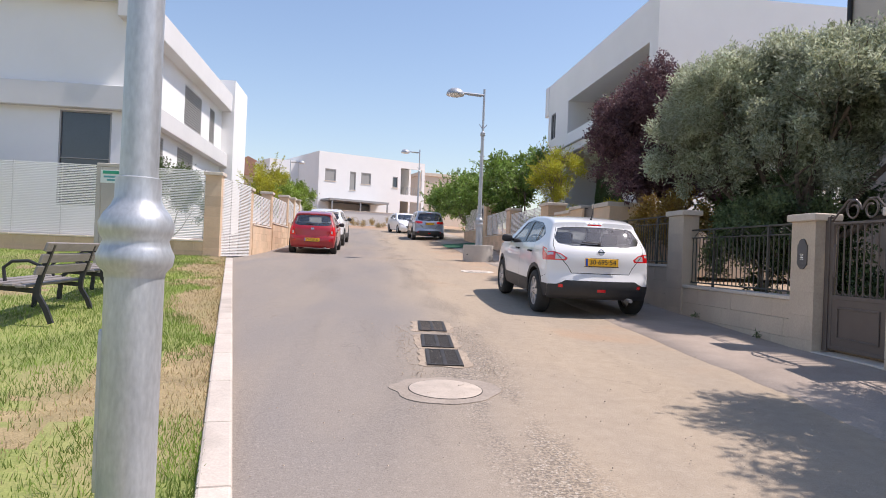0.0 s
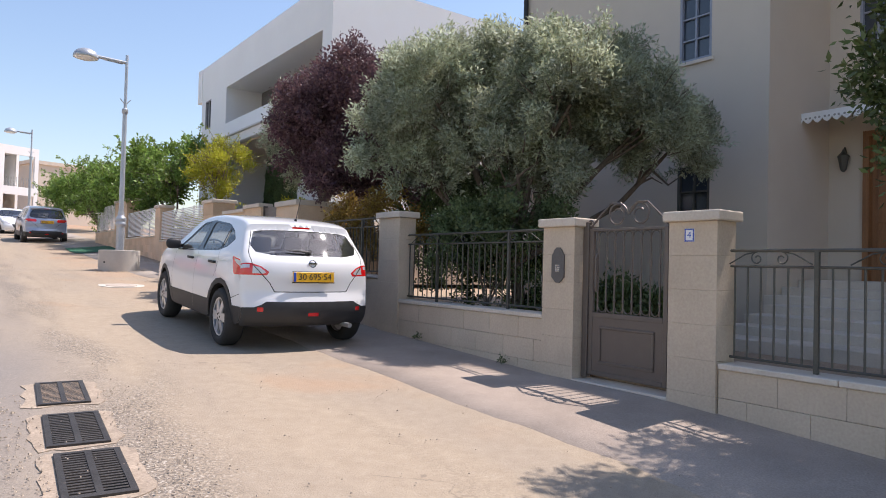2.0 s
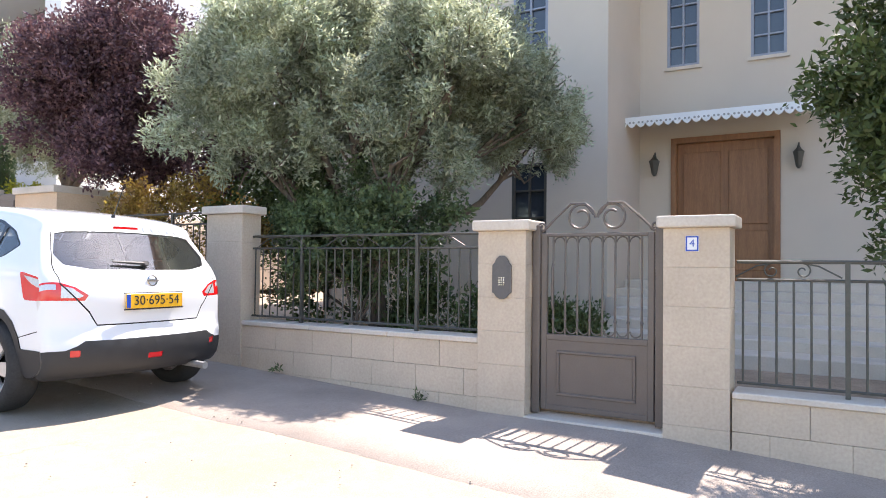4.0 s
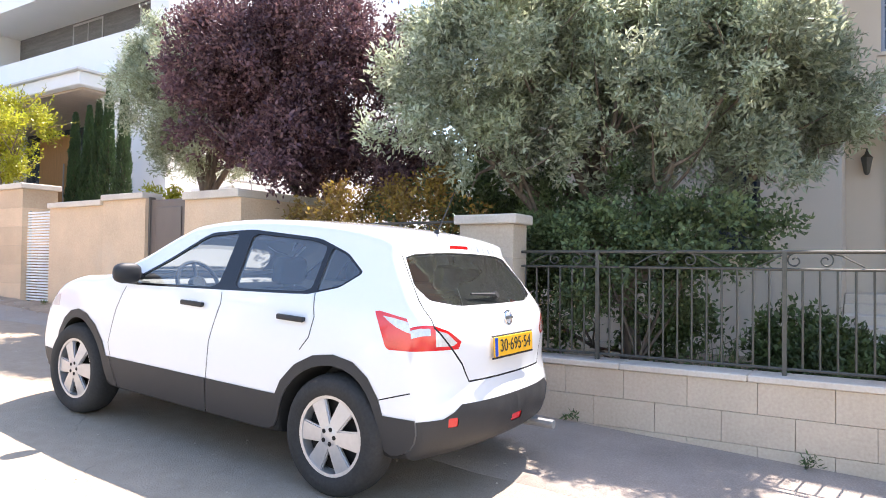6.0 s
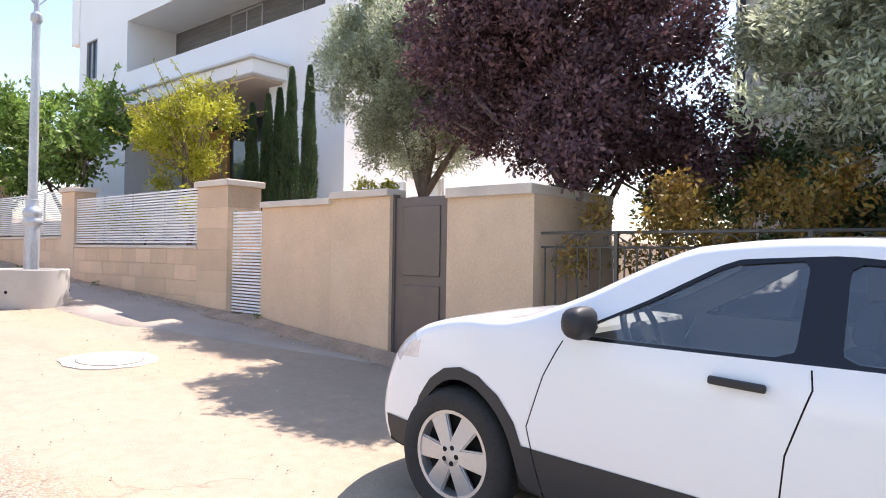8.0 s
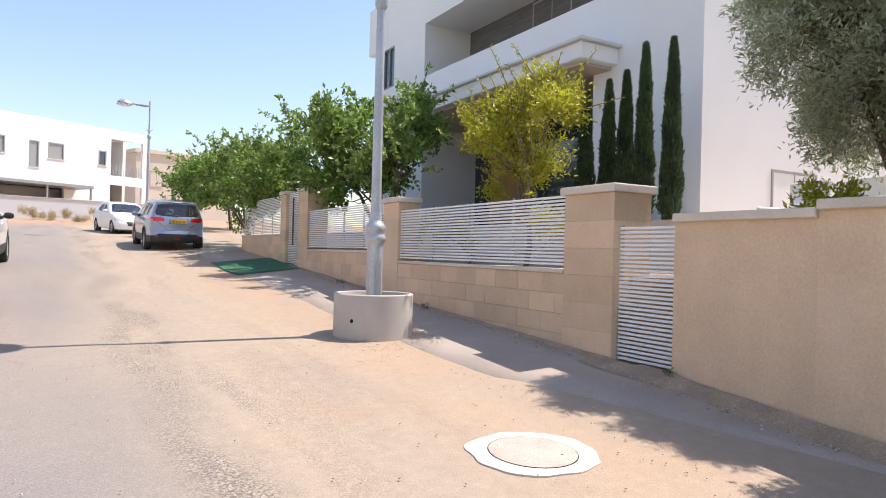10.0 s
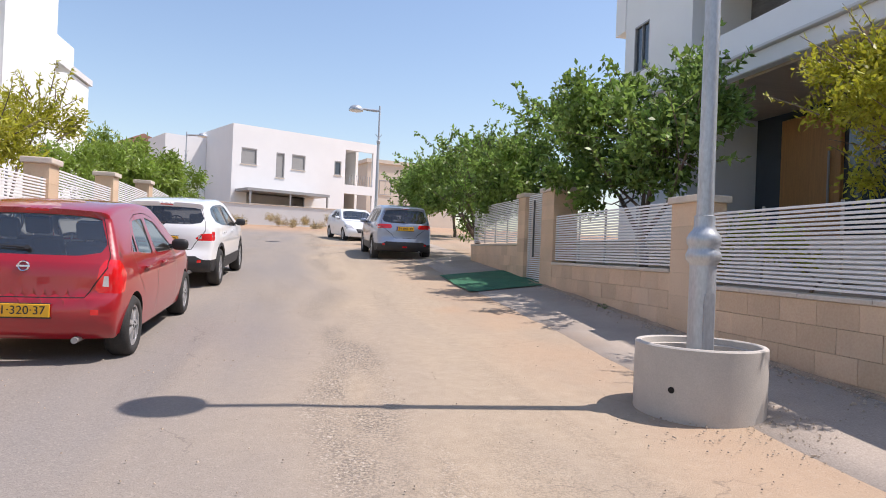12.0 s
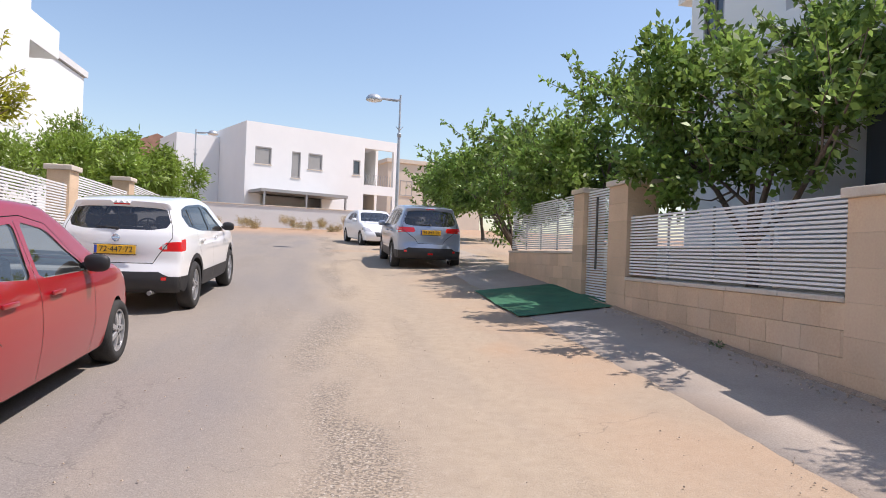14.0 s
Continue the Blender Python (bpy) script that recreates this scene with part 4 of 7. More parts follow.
def car(label, at, heading, pitch, s):
    """A car whose side outline, openings and lamps are given in metres from the rear bumper; x forward, z up."""
    top = thing("car", label, "car")
    L, HW, R = s["length"], s["half"], s["wheel_r"]
    ar, ra, fa, sill = s["arch_r"], s["rear_axle"], s["front_axle"], s["sill"]
    belt, lean = s["belt"], s["lean"]
    upper = s["outline"]                                      # from the rear bumper's foot over the roof to the front's foot
    pts = []
    for i in range(len(upper) - 1):                          # a smooth line through the points
        p0, p1, p2, p3 = (Vector(upper[min(max(i + k, 0), len(upper) - 1)]) for k in (-1, 0, 1, 2))
        n = max(2, int((p2 - p1).length / 0.05))
        for k in range(n):
            t = k / n
            c = 0.5 * ((2 * p1) + (p2 - p0) * t + (2 * p0 - 5 * p1 + 4 * p2 - p3) * t * t + (3 * p1 - p0 - 3 * p2 + p3) * t ** 3)
            pts.append((c.x, c.y))
    pts.append(upper[-1])
    n_up = len(pts)
    low = []
    for ax in (fa, ra):
        dz = max(sill - R, -ar * 0.95)
        a = math.degrees(math.asin(dz / ar))
        low += [q for q in arc(ax, R, ar, a, 180 - a, 18)]
    ring = pts + low
    ring = [p for i, p in enumerate(ring) if math.dist(p, ring[i - 1]) > 0.004]
    ring = dense(ring, 0.07)
    N = len(ring)

    def half(x, z):
        w = HW * (1 - (s.get("tail", 0.07) if x < L / 2 else 0.07) * abs((x - L / 2) / (L / 2)) ** 4)
        if z < belt:
            w -= 0.05 * max(0, (0.62 - z) / 0.4) ** 2 + 0.035 * max(0, (z - 0.72) / (belt - 0.72)) ** 2
        else:
            w -= 0.035 + lean * (z - belt) + 0.10 * (z - belt) ** 2
        return w

    def warp(x, y, z):
        k = min(1.0, abs(y) / HW)
        x += s.get("round", 0.16) * k ** 2.6 * max(0.0, 1 - x / 0.75) ** 1.3
        x -= 0.30 * k ** 2.6 * max(0.0, 1 - (L - x) / 1.0) ** 1.3
        fade = min(1.0, max(0.0, (z - belt + 0.1) / 0.3))
        z -= 0.045 * fade * (abs(y) / HW) ** 2
        return (x, y, z)

    area = sum(a[0] * b[1] - b[0] * a[1] for a, b in zip(ring, ring[1:] + ring[:1]))
    sgn = 1 if area > 0 else -1
    nrm, rad = [], []
    for i, p in enumerate(ring):
        a, b = ring[i - 2], ring[(i + 2) % N]
        d = Vector((b[0] - a[0], b[1] - a[1])).normalized()
        nrm.append(Vector((-d.y, d.x)) * sgn)
        rad.append(0.012 if p[1] < sill + 0.02 or min(math.dist(p, (ra, R)), math.dist(p, (fa, R))) < ar + 0.01 else 0.035 if p[1] < 0.5 else 0.06)
    inset = [(p[0] + n.x * r, p[1] + n.y * r) for p, n, r in zip(ring, nrm, rad)]
    for _ in range(3):
        inset = [((inset[i - 1][0] + 2 * p[0] + inset[(i + 1) % N][0]) / 4, (inset[i - 1][1] + 2 * p[1] + inset[(i + 1) % N][1]) / 4) for i, p in enumerate(inset)]
    gap = [Vector((q[0] - p[0], q[1] - p[1])) for p, q in zip(ring, inset)]
    rad = [g.length for g in gap]
    nrm = [g.normalized() for g in gap]
    cum = [0.0]
    for a, b in zip(ring, ring[1:] + ring[:1]):
        cum.append(cum[-1] + math.dist(a, b))
    F = 0.12

    def on_ring(u):
        u = min(max(u, 0), cum[-1] - 1e-6)
        i = max(0, int(np.searchsorted(cum, u, side="right")) - 1)
        t = (u - cum[i]) / max(cum[i + 1] - cum[i], 1e-9)
        j = (i + 1) % N
        lerp = lambda a, b: a + (b - a) * t
        P = Vector((lerp(ring[i][0], ring[j][0]), lerp(ring[i][1], ring[j][1])))
        return P, (nrm[i].lerp(nrm[j], t)), lerp(rad[i], rad[j])

    def skin_at(u, q, push=0.0):
        P, n, r = on_ring(u)
        e = P + n * r
        W = half(e.x, e.y)
        k = abs(q)
        if k <= 1:
            ins, y = 0.0, k * (W - r)
        else:
            th = min(1, (k - 1) / F) * math.pi / 2
            ins, y = r * (1 - math.cos(th)), W - r + r * math.sin(th)
        e = P + n * (ins + push)
        return warp(e.x, math.copysign(y, q), e.y)

    def side_at(x, z, sg, push=0.0):
        return warp(x, sg * (half(x, z) - push), z)

    bins = {}

    def put(key, tri):
        bins.setdefault(key, []).append(tri)

    # sides
    side_regions = s["side"](s)
    loops = [inset] + [dense(p, 0.05) for _, p in side_regions]
    grid = [(x, z) for x in np.arange(0.05, L, 0.09) for z in np.arange(0.2, 1.75, 0.07) if inside((x, z), inset)]
    V, T = triangles(grid, loops)
    for t in T:
        c = (sum(V[i][0] for i in t) / 3, sum(V[i][1] for i in t) / 3)
        if not inside(c, inset):
            continue
        key = "body"
        for k, p in side_regions:
            if inside(c, p):
                key = k
        for sg in (1, -1):
            push = 0.008 if is_pane(key) else 0.004 if key.startswith("seam") else -0.006 if key == "cladding" else 0.0
            tri = [Vector(side_at(*V[i], sg, push)) for i in t]
            if (tri[1] - tri[0]).cross(tri[2] - tri[0]).y * sg < 0:
                tri = tri[::-1]
            put((key, sg if key in s["paired"] or key.startswith("seam") else 0), tri)
            if key in ("body", "cladding", "trim"):
                put(("cabin_lining", 0), [Vector(side_at(*V[i], sg, 0.03)) for i in t])
    # the skin from side to side
    n_rear = int(np.argmax([p[1] for p in ring[:n_up]]))
    rear_u = [(ring[i][1], cum[i]) for i in range(n_rear)]
    front_u = [(ring[i][1], cum[i]) for i in range(n_rear, N) if cum[i] < cum[n_rear] + 3.2][::-1]

    def mono(rows):
        out, last = [], -9
        for z, u in rows:
            if z > last + 1e-4:
                out.append((z, u))
                last = z
        return [o[0] for o in out], [o[1] for o in out]

    rz, ru = mono(rear_u)
    fz, fu = mono(front_u)
    skin_regions = []
    for key, end, poly in s["skin"](s):
        zs, us = (rz, ru) if end == "rear" else (fz, fu)
        skin_regions.append((key, [(float(np.interp(z, zs, us)), q) for q, z in dense(poly, 0.05)]))
    qs = [-1 - F, -1 - F * 0.66, -1 - F * 0.33, *np.linspace(-1, 1, 17), 1 + F * 0.33, 1 + F * 0.66, 1 + F]
    grid = [(u, q) for u in cum for q in qs]
    V, T = triangles(grid, [p for _, p in skin_regions])
    n_low = cum[n_up - 1] if n_up - 1 < N else cum[-1]
    for t in T:
        c = (sum(V[i][0] for i in t) / 3, sum(V[i][1] for i in t) / 3)
        if max(V[i][0] for i in t) - min(V[i][0] for i in t) > 0.13:
            continue
        key = "body"
        P, _, _ = on_ring(c[0])
        if P.y < sill + 0.03 or min(math.dist(P, (ra, R)), math.dist(P, (fa, R))) < ar + 0.004:
            key = "underbody"
        for k, p in skin_regions:
            if inside(c, p):
                key = k
        push = 0.008 if is_pane(key) else -0.006 if key == "cladding" else 0.0
        tri = [Vector(skin_at(*V[i], push)) for i in t]
        _, n, _ = on_ring(c[0])
        th = max(0.0, min(1, (abs(c[1]) - 1) / F)) * math.pi / 2
        if (tri[1] - tri[0]).cross(tri[2] - tri[0]).dot(Vector((-n.x * math.cos(th), math.copysign(math.sin(th), c[1]), -n.y * math.cos(th)))) < 0:
            tri = tri[::-1]
        if key in ("body", "cladding"):
            put(("cabin_lining", 0), [Vector(skin_at(*V[i], 0.03)) for i in t])
        sg = (1 if c[1] > 0 else -1) if key in s["paired"] or key == "seamr" else 0
        put((key, sg), tri)
    mats = {"body": s["paint"], "cabin_lining": TRIM, "underbody": DARK, "cladding": CLADDING, "trim": GLOSS_BLACK, "seam": DARK, "bumper_light": LAMP_RED, "fog_light": LAMP_RED,
            "tail_light": LAMP_RED, "tail_light_lens": LAMP_CLEAR, "reverse_light": LAMP_CLEAR, "headlight": LAMP_CLEAR, "grille": BLACK, "brake_light": LAMP_RED}
    for (key, sg), tris in bins.items():
        bm = bmesh.new()
        for t in tris:
            bm.faces.new([bm.verts.new(p) for p in t])
        bmesh.ops.remove_doubles(bm, verts=bm.verts[:], dist=0.0008)
        m = mats.get("seam" if key.startswith("seam") else key) or (CAR_GLASS if key == "windscreen" else s.get("front_glass", CAR_GLASS) if key == "front_window" else s.get("glass", DARK_GLASS))
        name = "door_gap" if key.startswith("seam") else {"rear_pane": "side_window", "front_window": "side_window", "quarter_window": "side_window", "trim": "window_trim"}.get(key, key)
        ob = part(name, bm, m, top, {"cladding": "black plastic lower cladding", "tail_light": "red tail light"}.get(key, ""), smooth=35)
        if is_pane(key):
            ob.visible_shadow = False
    # cabin
    slabs = [("cabin_floor", (0.35, -HW + 0.14, sill + 0.06), (fa - 0.45, HW - 0.14, sill + 0.12), TRIM), ("dashboard", (s["screen"] - 0.15, -HW + 0.2, 0.62), (s["screen"] + 0.35, HW - 0.2, belt - 0.03), TRIM),
             ("parcel_shelf", (0.35, -HW + 0.2, belt - 0.10), (0.75, HW - 0.2, belt - 0.07), TRIM)]
    for nme, lo, hi, m in slabs:
        part(nme, bevelled(lo, hi, 0.02), m, top)
    seats_x = (s["screen"] - 1.05, s["screen"] - 1.85)
    for sx in seats_x:
        for sy in (0.38, -0.38):
            st = part("seat", bevelled((sx, sy - 0.24, 0.42), (sx + 0.5, sy + 0.24, 0.58), 0.05, 2), SEAT, top, smooth=40)
            bm = bevelled((-0.07, sy - 0.23, 0), (0.07, sy + 0.23, 0.6), 0.05, 2)
            bmesh.ops.transform(bm, matrix=Matrix.Translation((sx, 0, 0.52)) @ Matrix.Rotation(radians(-18), 4, "Y"), verts=bm.verts[:])
            part("backrest", bm, SEAT, st, smooth=40)
            bm = bevelled((-0.05, sy - 0.13, 0), (0.05, sy + 0.13, 0.19), 0.04, 2)
            bmesh.ops.transform(bm, matrix=Matrix.Translation((sx - 0.20, 0, 1.12)) @ Matrix.Rotation(radians(-10), 4, "Y"), verts=bm.verts[:])
            part("headrest", bm, SEAT, st, smooth=40)
    bm = bmesh.new()
    wc = Matrix.Translation((s["screen"] - 0.32, 0.38, belt - 0.04)) @ Matrix.Rotation(radians(-65), 4, "Y")
    tube(bm, [wc @ Vector((0.18 * math.cos(a), 0.18 * math.sin(a), 0)) for a in np.linspace(0, 2 * math.pi, 25)], 0.016, 8)
    lathe(bm, [(0.07, -0.03), (0.06, 0.02)], 12, wc)
    for a in (0, 120, 240):
        tube(bm, [wc @ Vector((0.05 * math.cos(radians(a)), 0.05 * math.sin(radians(a)), 0)), wc @ Vector((0.175 * math.cos(radians(a)), 0.175 * math.sin(radians(a)), 0))], 0.014, 6)
    part("steering_wheel", bm, BLACK, top, smooth=40)
    # wheels, mirrors, handles
    for ax in (ra, fa):
        for sg in (1, -1):
            wheel(top, (ax, sg * (HW - 0.115), R), R, 0.215, sg, s["spokes"], s.get("steel", False))
    for sg in (1, -1):
        bm = bmesh.new()
        bmesh.ops.create_uvsphere(bm, u_segments=16, v_segments=10, radius=1)
        for v in bm.verts:
            v.co = Vector((v.co.x * 0.085 if v.co.x > 0 else v.co.x * 0.04, math.copysign(abs(v.co.y) ** 0.7, v.co.y) * 0.10, math.copysign(abs(v.co.z) ** 0.7, v.co.z) * 0.072)) + Vector((s["mirror"], sg * (HW + 0.06), belt + 0.045))
        mir = part("mirror", bm, s.get("mirror_mat", s["paint"]), top, smooth="all")
        bm = bmesh.new()
        tube(bm, [(s["mirror"] + 0.02, sg * (HW - 0.07), belt + 0.02), (s["mirror"] + 0.01, sg * (HW + 0.03), belt + 0.03)], 0.025, 8)
        part("mirror_stalk", bm, BLACK, mir)
        for hx in s["handles"]:
            y = half(hx, s["handle_z"])
            bm = bevelled((hx - 0.105, -0.012, s["handle_z"] - 0.016), (hx + 0.105, 0.012, s["handle_z"] + 0.016), 0.008, 2)
            bmesh.ops.transform(bm, matrix=Matrix.Translation((0, sg * (y + 0.022), 0)), verts=bm.verts[:])
            hd = part("door_handle", bm, s.get("handle_mat", BLACK), top, smooth=40)
            for k in (-0.085, 0.085):
                part("handle_foot", bevelled((hx + k - 0.012, sg * y - 0.012, s["handle_z"] - 0.012), (hx + k + 0.012, sg * y + 0.02 * sg + 0.004, s["handle_z"] + 0.012), 0.003), s.get("handle_mat", BLACK), hd)
    # plate, badge, wiper
    if s.get("plate"):
        pz = s["plate_z"]
        u = float(np.interp(pz, rz, ru))
        px = skin_at(u, 0.0)[0]
        pl = part("number_plate", bevelled((-0.012, -0.26, -0.058), (0, 0.26, 0.058), 0.004), PLATE, top, "yellow number plate with black digits")
        pl.location = (px - 0.012, 0, pz)
        pl.rotation_euler = (0, radians(s.get("plate_tilt", 6)), 0)
        part("plate_frame", bevelled((-0.008, -0.27, -0.07), (0.004, 0.27, -0.059), 0.002), BLACK, pl)
        part("plate_frame", bevelled((-0.008, -0.27, 0.059), (0.004, 0.27, 0.066), 0.002), BLACK, pl)
        part("plate_band", bevelled((-0.0145, 0.222, -0.054), (-0.011, 0.256, 0.054), 0.001), PLATE_BLUE, pl, "blue band")
        text_part(s["plate"], 0.105, BLACK, pl, pose(-0.0135, -0.015, 0, 90, 0, -90), "digits")
    if s.get("badge_z"):
        bz = s["badge_z"]
        bx = skin_at(float(np.interp(bz, rz, ru)), 0.0)[0]
        bm = bmesh.new()
        m4 = Matrix.Translation((bx - 0.004, 0, bz)) @ Matrix.Rotation(radians(-80), 4, "Y")
        tube(bm, [m4 @ Vector((0.042 * math.cos(a), 0.042 * math.sin(a), 0)) for a in np.linspace(0, 2 * math.pi, 21)], 0.008, 6)
        box(bm, (-0.008, -0.055, -0.004), (0.008, 0.055, 0.01), m4)
        part("badge", bm, CHROME, top, smooth=40)
    if s.get("wiper_z"):
        z = s["wiper_z"]
        a = [skin_at(float(np.interp(z + k * 0.02, rz, ru)), 0.55 * k, -0.018) for k in (0.0, 0.35, 0.7)]
        bm = bmesh.new()
        tube(bm, a, 0.014, 6, 0.007)
        lathe(bm, [(0.026, -0.02), (0.022, 0.012)], 12, Matrix.Translation(a[0]) @ Matrix.Rotation(radians(-60), 4, "Y"))
        part("rear_wiper", bm, BLACK, top)
    bm = bmesh.new()
    tube(bm, [(0.35, -0.45, sill + 0.02), (0.03, -0.45, sill + 0.03)], 0.03, 10)
    part("exhaust", bm, FRAME_GREY, top)
    if s.get("antenna"):
        ax_, az = s["antenna"]
        bm = bmesh.new()
        tube(bm, [(ax_, 0, az), (ax_ - 0.12, 0, az + 0.28)], 0.006, 6, 0.003)
        lathe(bm, [(0.025, -0.02), (0.012, 0.03)], 10, Matrix.Translation((ax_, 0, az)))
        part("antenna", bm, BLACK, top)
    top.matrix_world = pose(*at, 0, 0, heading) @ Matrix.Rotation(radians(-pitch), 4, "Y")
    return top


def car_side(s):
    ra, fa, R, ar = s["rear_axle"], s["front_axle"], s["wheel_r"], s["arch_r"]
    out = []
    if s.get("clad", True):
        out += [("cladding", [(ra, 0.1), (fa, 0.1), (fa, 0.50), (ra, 0.52)]), ("cladding", arc(ra, R, ar + 0.065, -40, 220)), ("cladding", arc(fa, R, ar + 0.065, -40, 220)),
                ("cladding", [(-0.1, 0.1), (ra - 0.2, 0.1), (ra - 0.25, 0.52), (-0.1, 0.52)]), ("cladding", [(fa + 0.2, 0.1), (5, 0.1), (5, 0.46), (fa + 0.2, 0.44)])]
    if "trim" in s:
        out += [("trim", rounded(s["trim"]))]
    out += [(k, rounded(p)) for k, p in s["panes"]]
    out += [("seam%d" % i, stroke(p, 0.007)) for i, p in enumerate(s["seams"])]
    out += [("tail_light", rounded(s["lamp_side"]))]
    if "lens_side" in s:
        out += [("tail_light_lens", s["lens_side"])]
    if "head_side" in s:
        out += [("headlight", s["head_side"])]
    return out


def hatch_skin(s):
    z0, z1 = s["rear_glass"]
    out = [("rear_window", "rear", rounded([(-0.97, z0 + 0.13), (-0.88, z0 + 0.045), (-0.6, z0 + 0.005), (0, z0), (0.6, z0 + 0.005), (0.88, z0 + 0.045), (0.97, z0 + 0.13), (0.93, z1), (-0.93, z1)], 1))]
    out += [("windscreen", "front", rounded([(-0.95, s["cowl"]), (0.95, s["cowl"]), (0.92, s["screen_top"]), (-0.92, s["screen_top"])], 1))]
    if s.get("clad", True):
        out += [("cladding", "rear", [(-1.12, 0.1), (1.12, 0.1), (1.12, 0.52), (0.92, 0.525), (0.82, 0.555), (0.74, 0.59), (-0.74, 0.59), (-0.82, 0.555), (-0.92, 0.525), (-1.12, 0.52)]), ("fog_light", "rear", [(-0.09, 0.42), (0.09, 0.42), (0.09, 0.465), (-0.09, 0.465)])]
    for sg in (1, -1):
        out += [("bumper_light", "rear", rounded([(sg * 0.79, 0.475), (sg * 0.88, 0.475), (sg * 0.88, 0.525), (sg * 0.79, 0.525)]))]
        out += [("tail_light", "rear", [(sg * q, z) for q, z in s["lamp_rear"]])]
        if "lens_rear" in s:
            out += [("reverse_light", "rear", [(sg * q, z) for q, z in s["lens_rear"]])]
        if "lens_wrap" in s:
            out += [("tail_light_lens", "rear", [(sg * q, z) for q, z in s["lens_wrap"]])]
        if "head" in s:
            out += [("headlight", "front", [(sg * q, z) for q, z in s["head"]])]
        hl = s["lamp_rear"][0][0]
        out += [("seamr", "rear", stroke([(sg * 0.97, z1), (sg * 0.985, z0 + 0.05), (sg * 0.95, z0 - 0.1), (sg * (hl - 0.02), s["hatch_foot"] + 0.1), (sg * (hl - 0.1), s["hatch_foot"])], 0.012))]
    hl = s["lamp_rear"][0][0] - 0.1
    out += [("seamf", "rear", stroke([(-hl, s["hatch_foot"]), (hl, s["hatch_foot"])], 0.010)),
            ("grille", "front", [(-0.5, 0.42), (0.5, 0.42), (0.6, 0.6), (-0.6, 0.6)]),
            ("brake_light", "rear", [(-0.18, z1 + 0.025), (0.18, z1 + 0.025), (0.18, z1 + 0.045), (-0.18, z1 + 0.045)])]
    return out


PAIRED = ("tail_light", "tail_light_lens", "reverse_light", "headlight", "rear_pane", "front_window", "quarter_window", "bumper_light", "trim", "cladding")
CROSSOVER = dict(glass=CAR_GLASS, length=4.18, half=0.885, wheel_r=0.345, arch_r=0.395, rear_axle=0.83, front_axle=3.40, sill=0.28, belt=1.08, lean=0.40, tail=0.12, round=0.25, screen=2.95, screen_top=1.43, cowl=1.12,
                 outline=[(0.22, 0.30), (0.12, 0.37), (0.09, 0.50), (0.11, 0.60), (0.15, 0.70), (0.16, 0.90), (0.19, 1.02), (0.26, 1.11), (0.57, 1.42), (0.58, 1.48), (0.85, 1.54), (1.3, 1.57), (1.8, 1.565), (2.2, 1.52), (2.42, 1.45), (3.05, 1.11), (3.45, 1.06), (3.82, 0.96), (4.05, 0.82), (4.16, 0.62), (4.18, 0.44), (4.10, 0.29)],
                 rear_glass=(1.11, 1.405), hatch_foot=0.70, lamp_side=[(-0.1, 0.885), (0.17, 0.88), (0.42, 0.875), (0.56, 1.085), (0.52, 1.09), (0.2, 1.045), (-0.1, 1.01)], lens_side=[(0.20, 0.968), (0.28, 0.978), (0.36, 1.0), (0.43, 1.03), (0.49, 1.062), (0.40, 1.055), (0.30, 1.042), (0.20, 1.025)],
                 lamp_rear=[(0.70, 0.925), (0.73, 0.885), (1.13, 0.885), (1.13, 1.035), (0.95, 1.02), (0.82, 0.985)], lens_rear=[(0.745, 0.92), (0.78, 0.905), (0.94, 0.905), (0.94, 0.995), (0.84, 0.975)], lens_wrap=[(0.985, 0.965), (1.125, 0.97), (1.125, 1.022), (0.985, 1.005)],
                 trim=[(0.75, 1.30), (0.88, 1.20), (1.10, 1.135), (2.80, 1.045), (2.72, 1.11), (2.14, 1.465), (1.75, 1.505), (1.15, 1.475), (0.90, 1.40)],
                 panes=[("rear_pane", [(1.08, 1.158), (1.71, 1.12), (1.73, 1.48), (1.20, 1.46), (1.07, 1.43)]), ("front_window", [(1.86, 1.11), (2.75, 1.065), (2.67, 1.125), (2.15, 1.44), (1.86, 1.48)]), ("quarter_window", [(0.77, 1.30), (0.885, 1.209), (1.04, 1.166), (1.03, 1.425), (0.91, 1.39)])],
                 seams=[[(1.80, 1.08), (1.79, 1.0), (1.86, 0.75), (1.88, 0.29)], [(2.80, 1.03), (2.88, 0.85), (2.95, 0.6), (2.85, 0.29)], [(1.04, 1.15), (1.0, 1.0), (1.02, 0.88), (1.08, 0.80)], [(0.2, 0.66), (0.45, 0.60)]],
                 head=[(0.62, 0.78), (1.13, 0.80), (1.13, 0.94), (0.85, 0.92)], head_side=[(3.82, 0.80), (4.6, 0.76), (4.6, 0.92), (3.80, 0.94)],
                 side=car_side, skin=hatch_skin, paired=PAIRED, spokes=6, steel=True, mirror=2.66, handles=(1.16, 2.04), handle_z=0.975,
                 paint=CAR_WHITE, mirror_mat=BLACK, plate="30\u00b7695\u00b754", plate_z=0.875, badge_z=1.03, wiper_z=1.15, antenna=(0.75, 1.52))
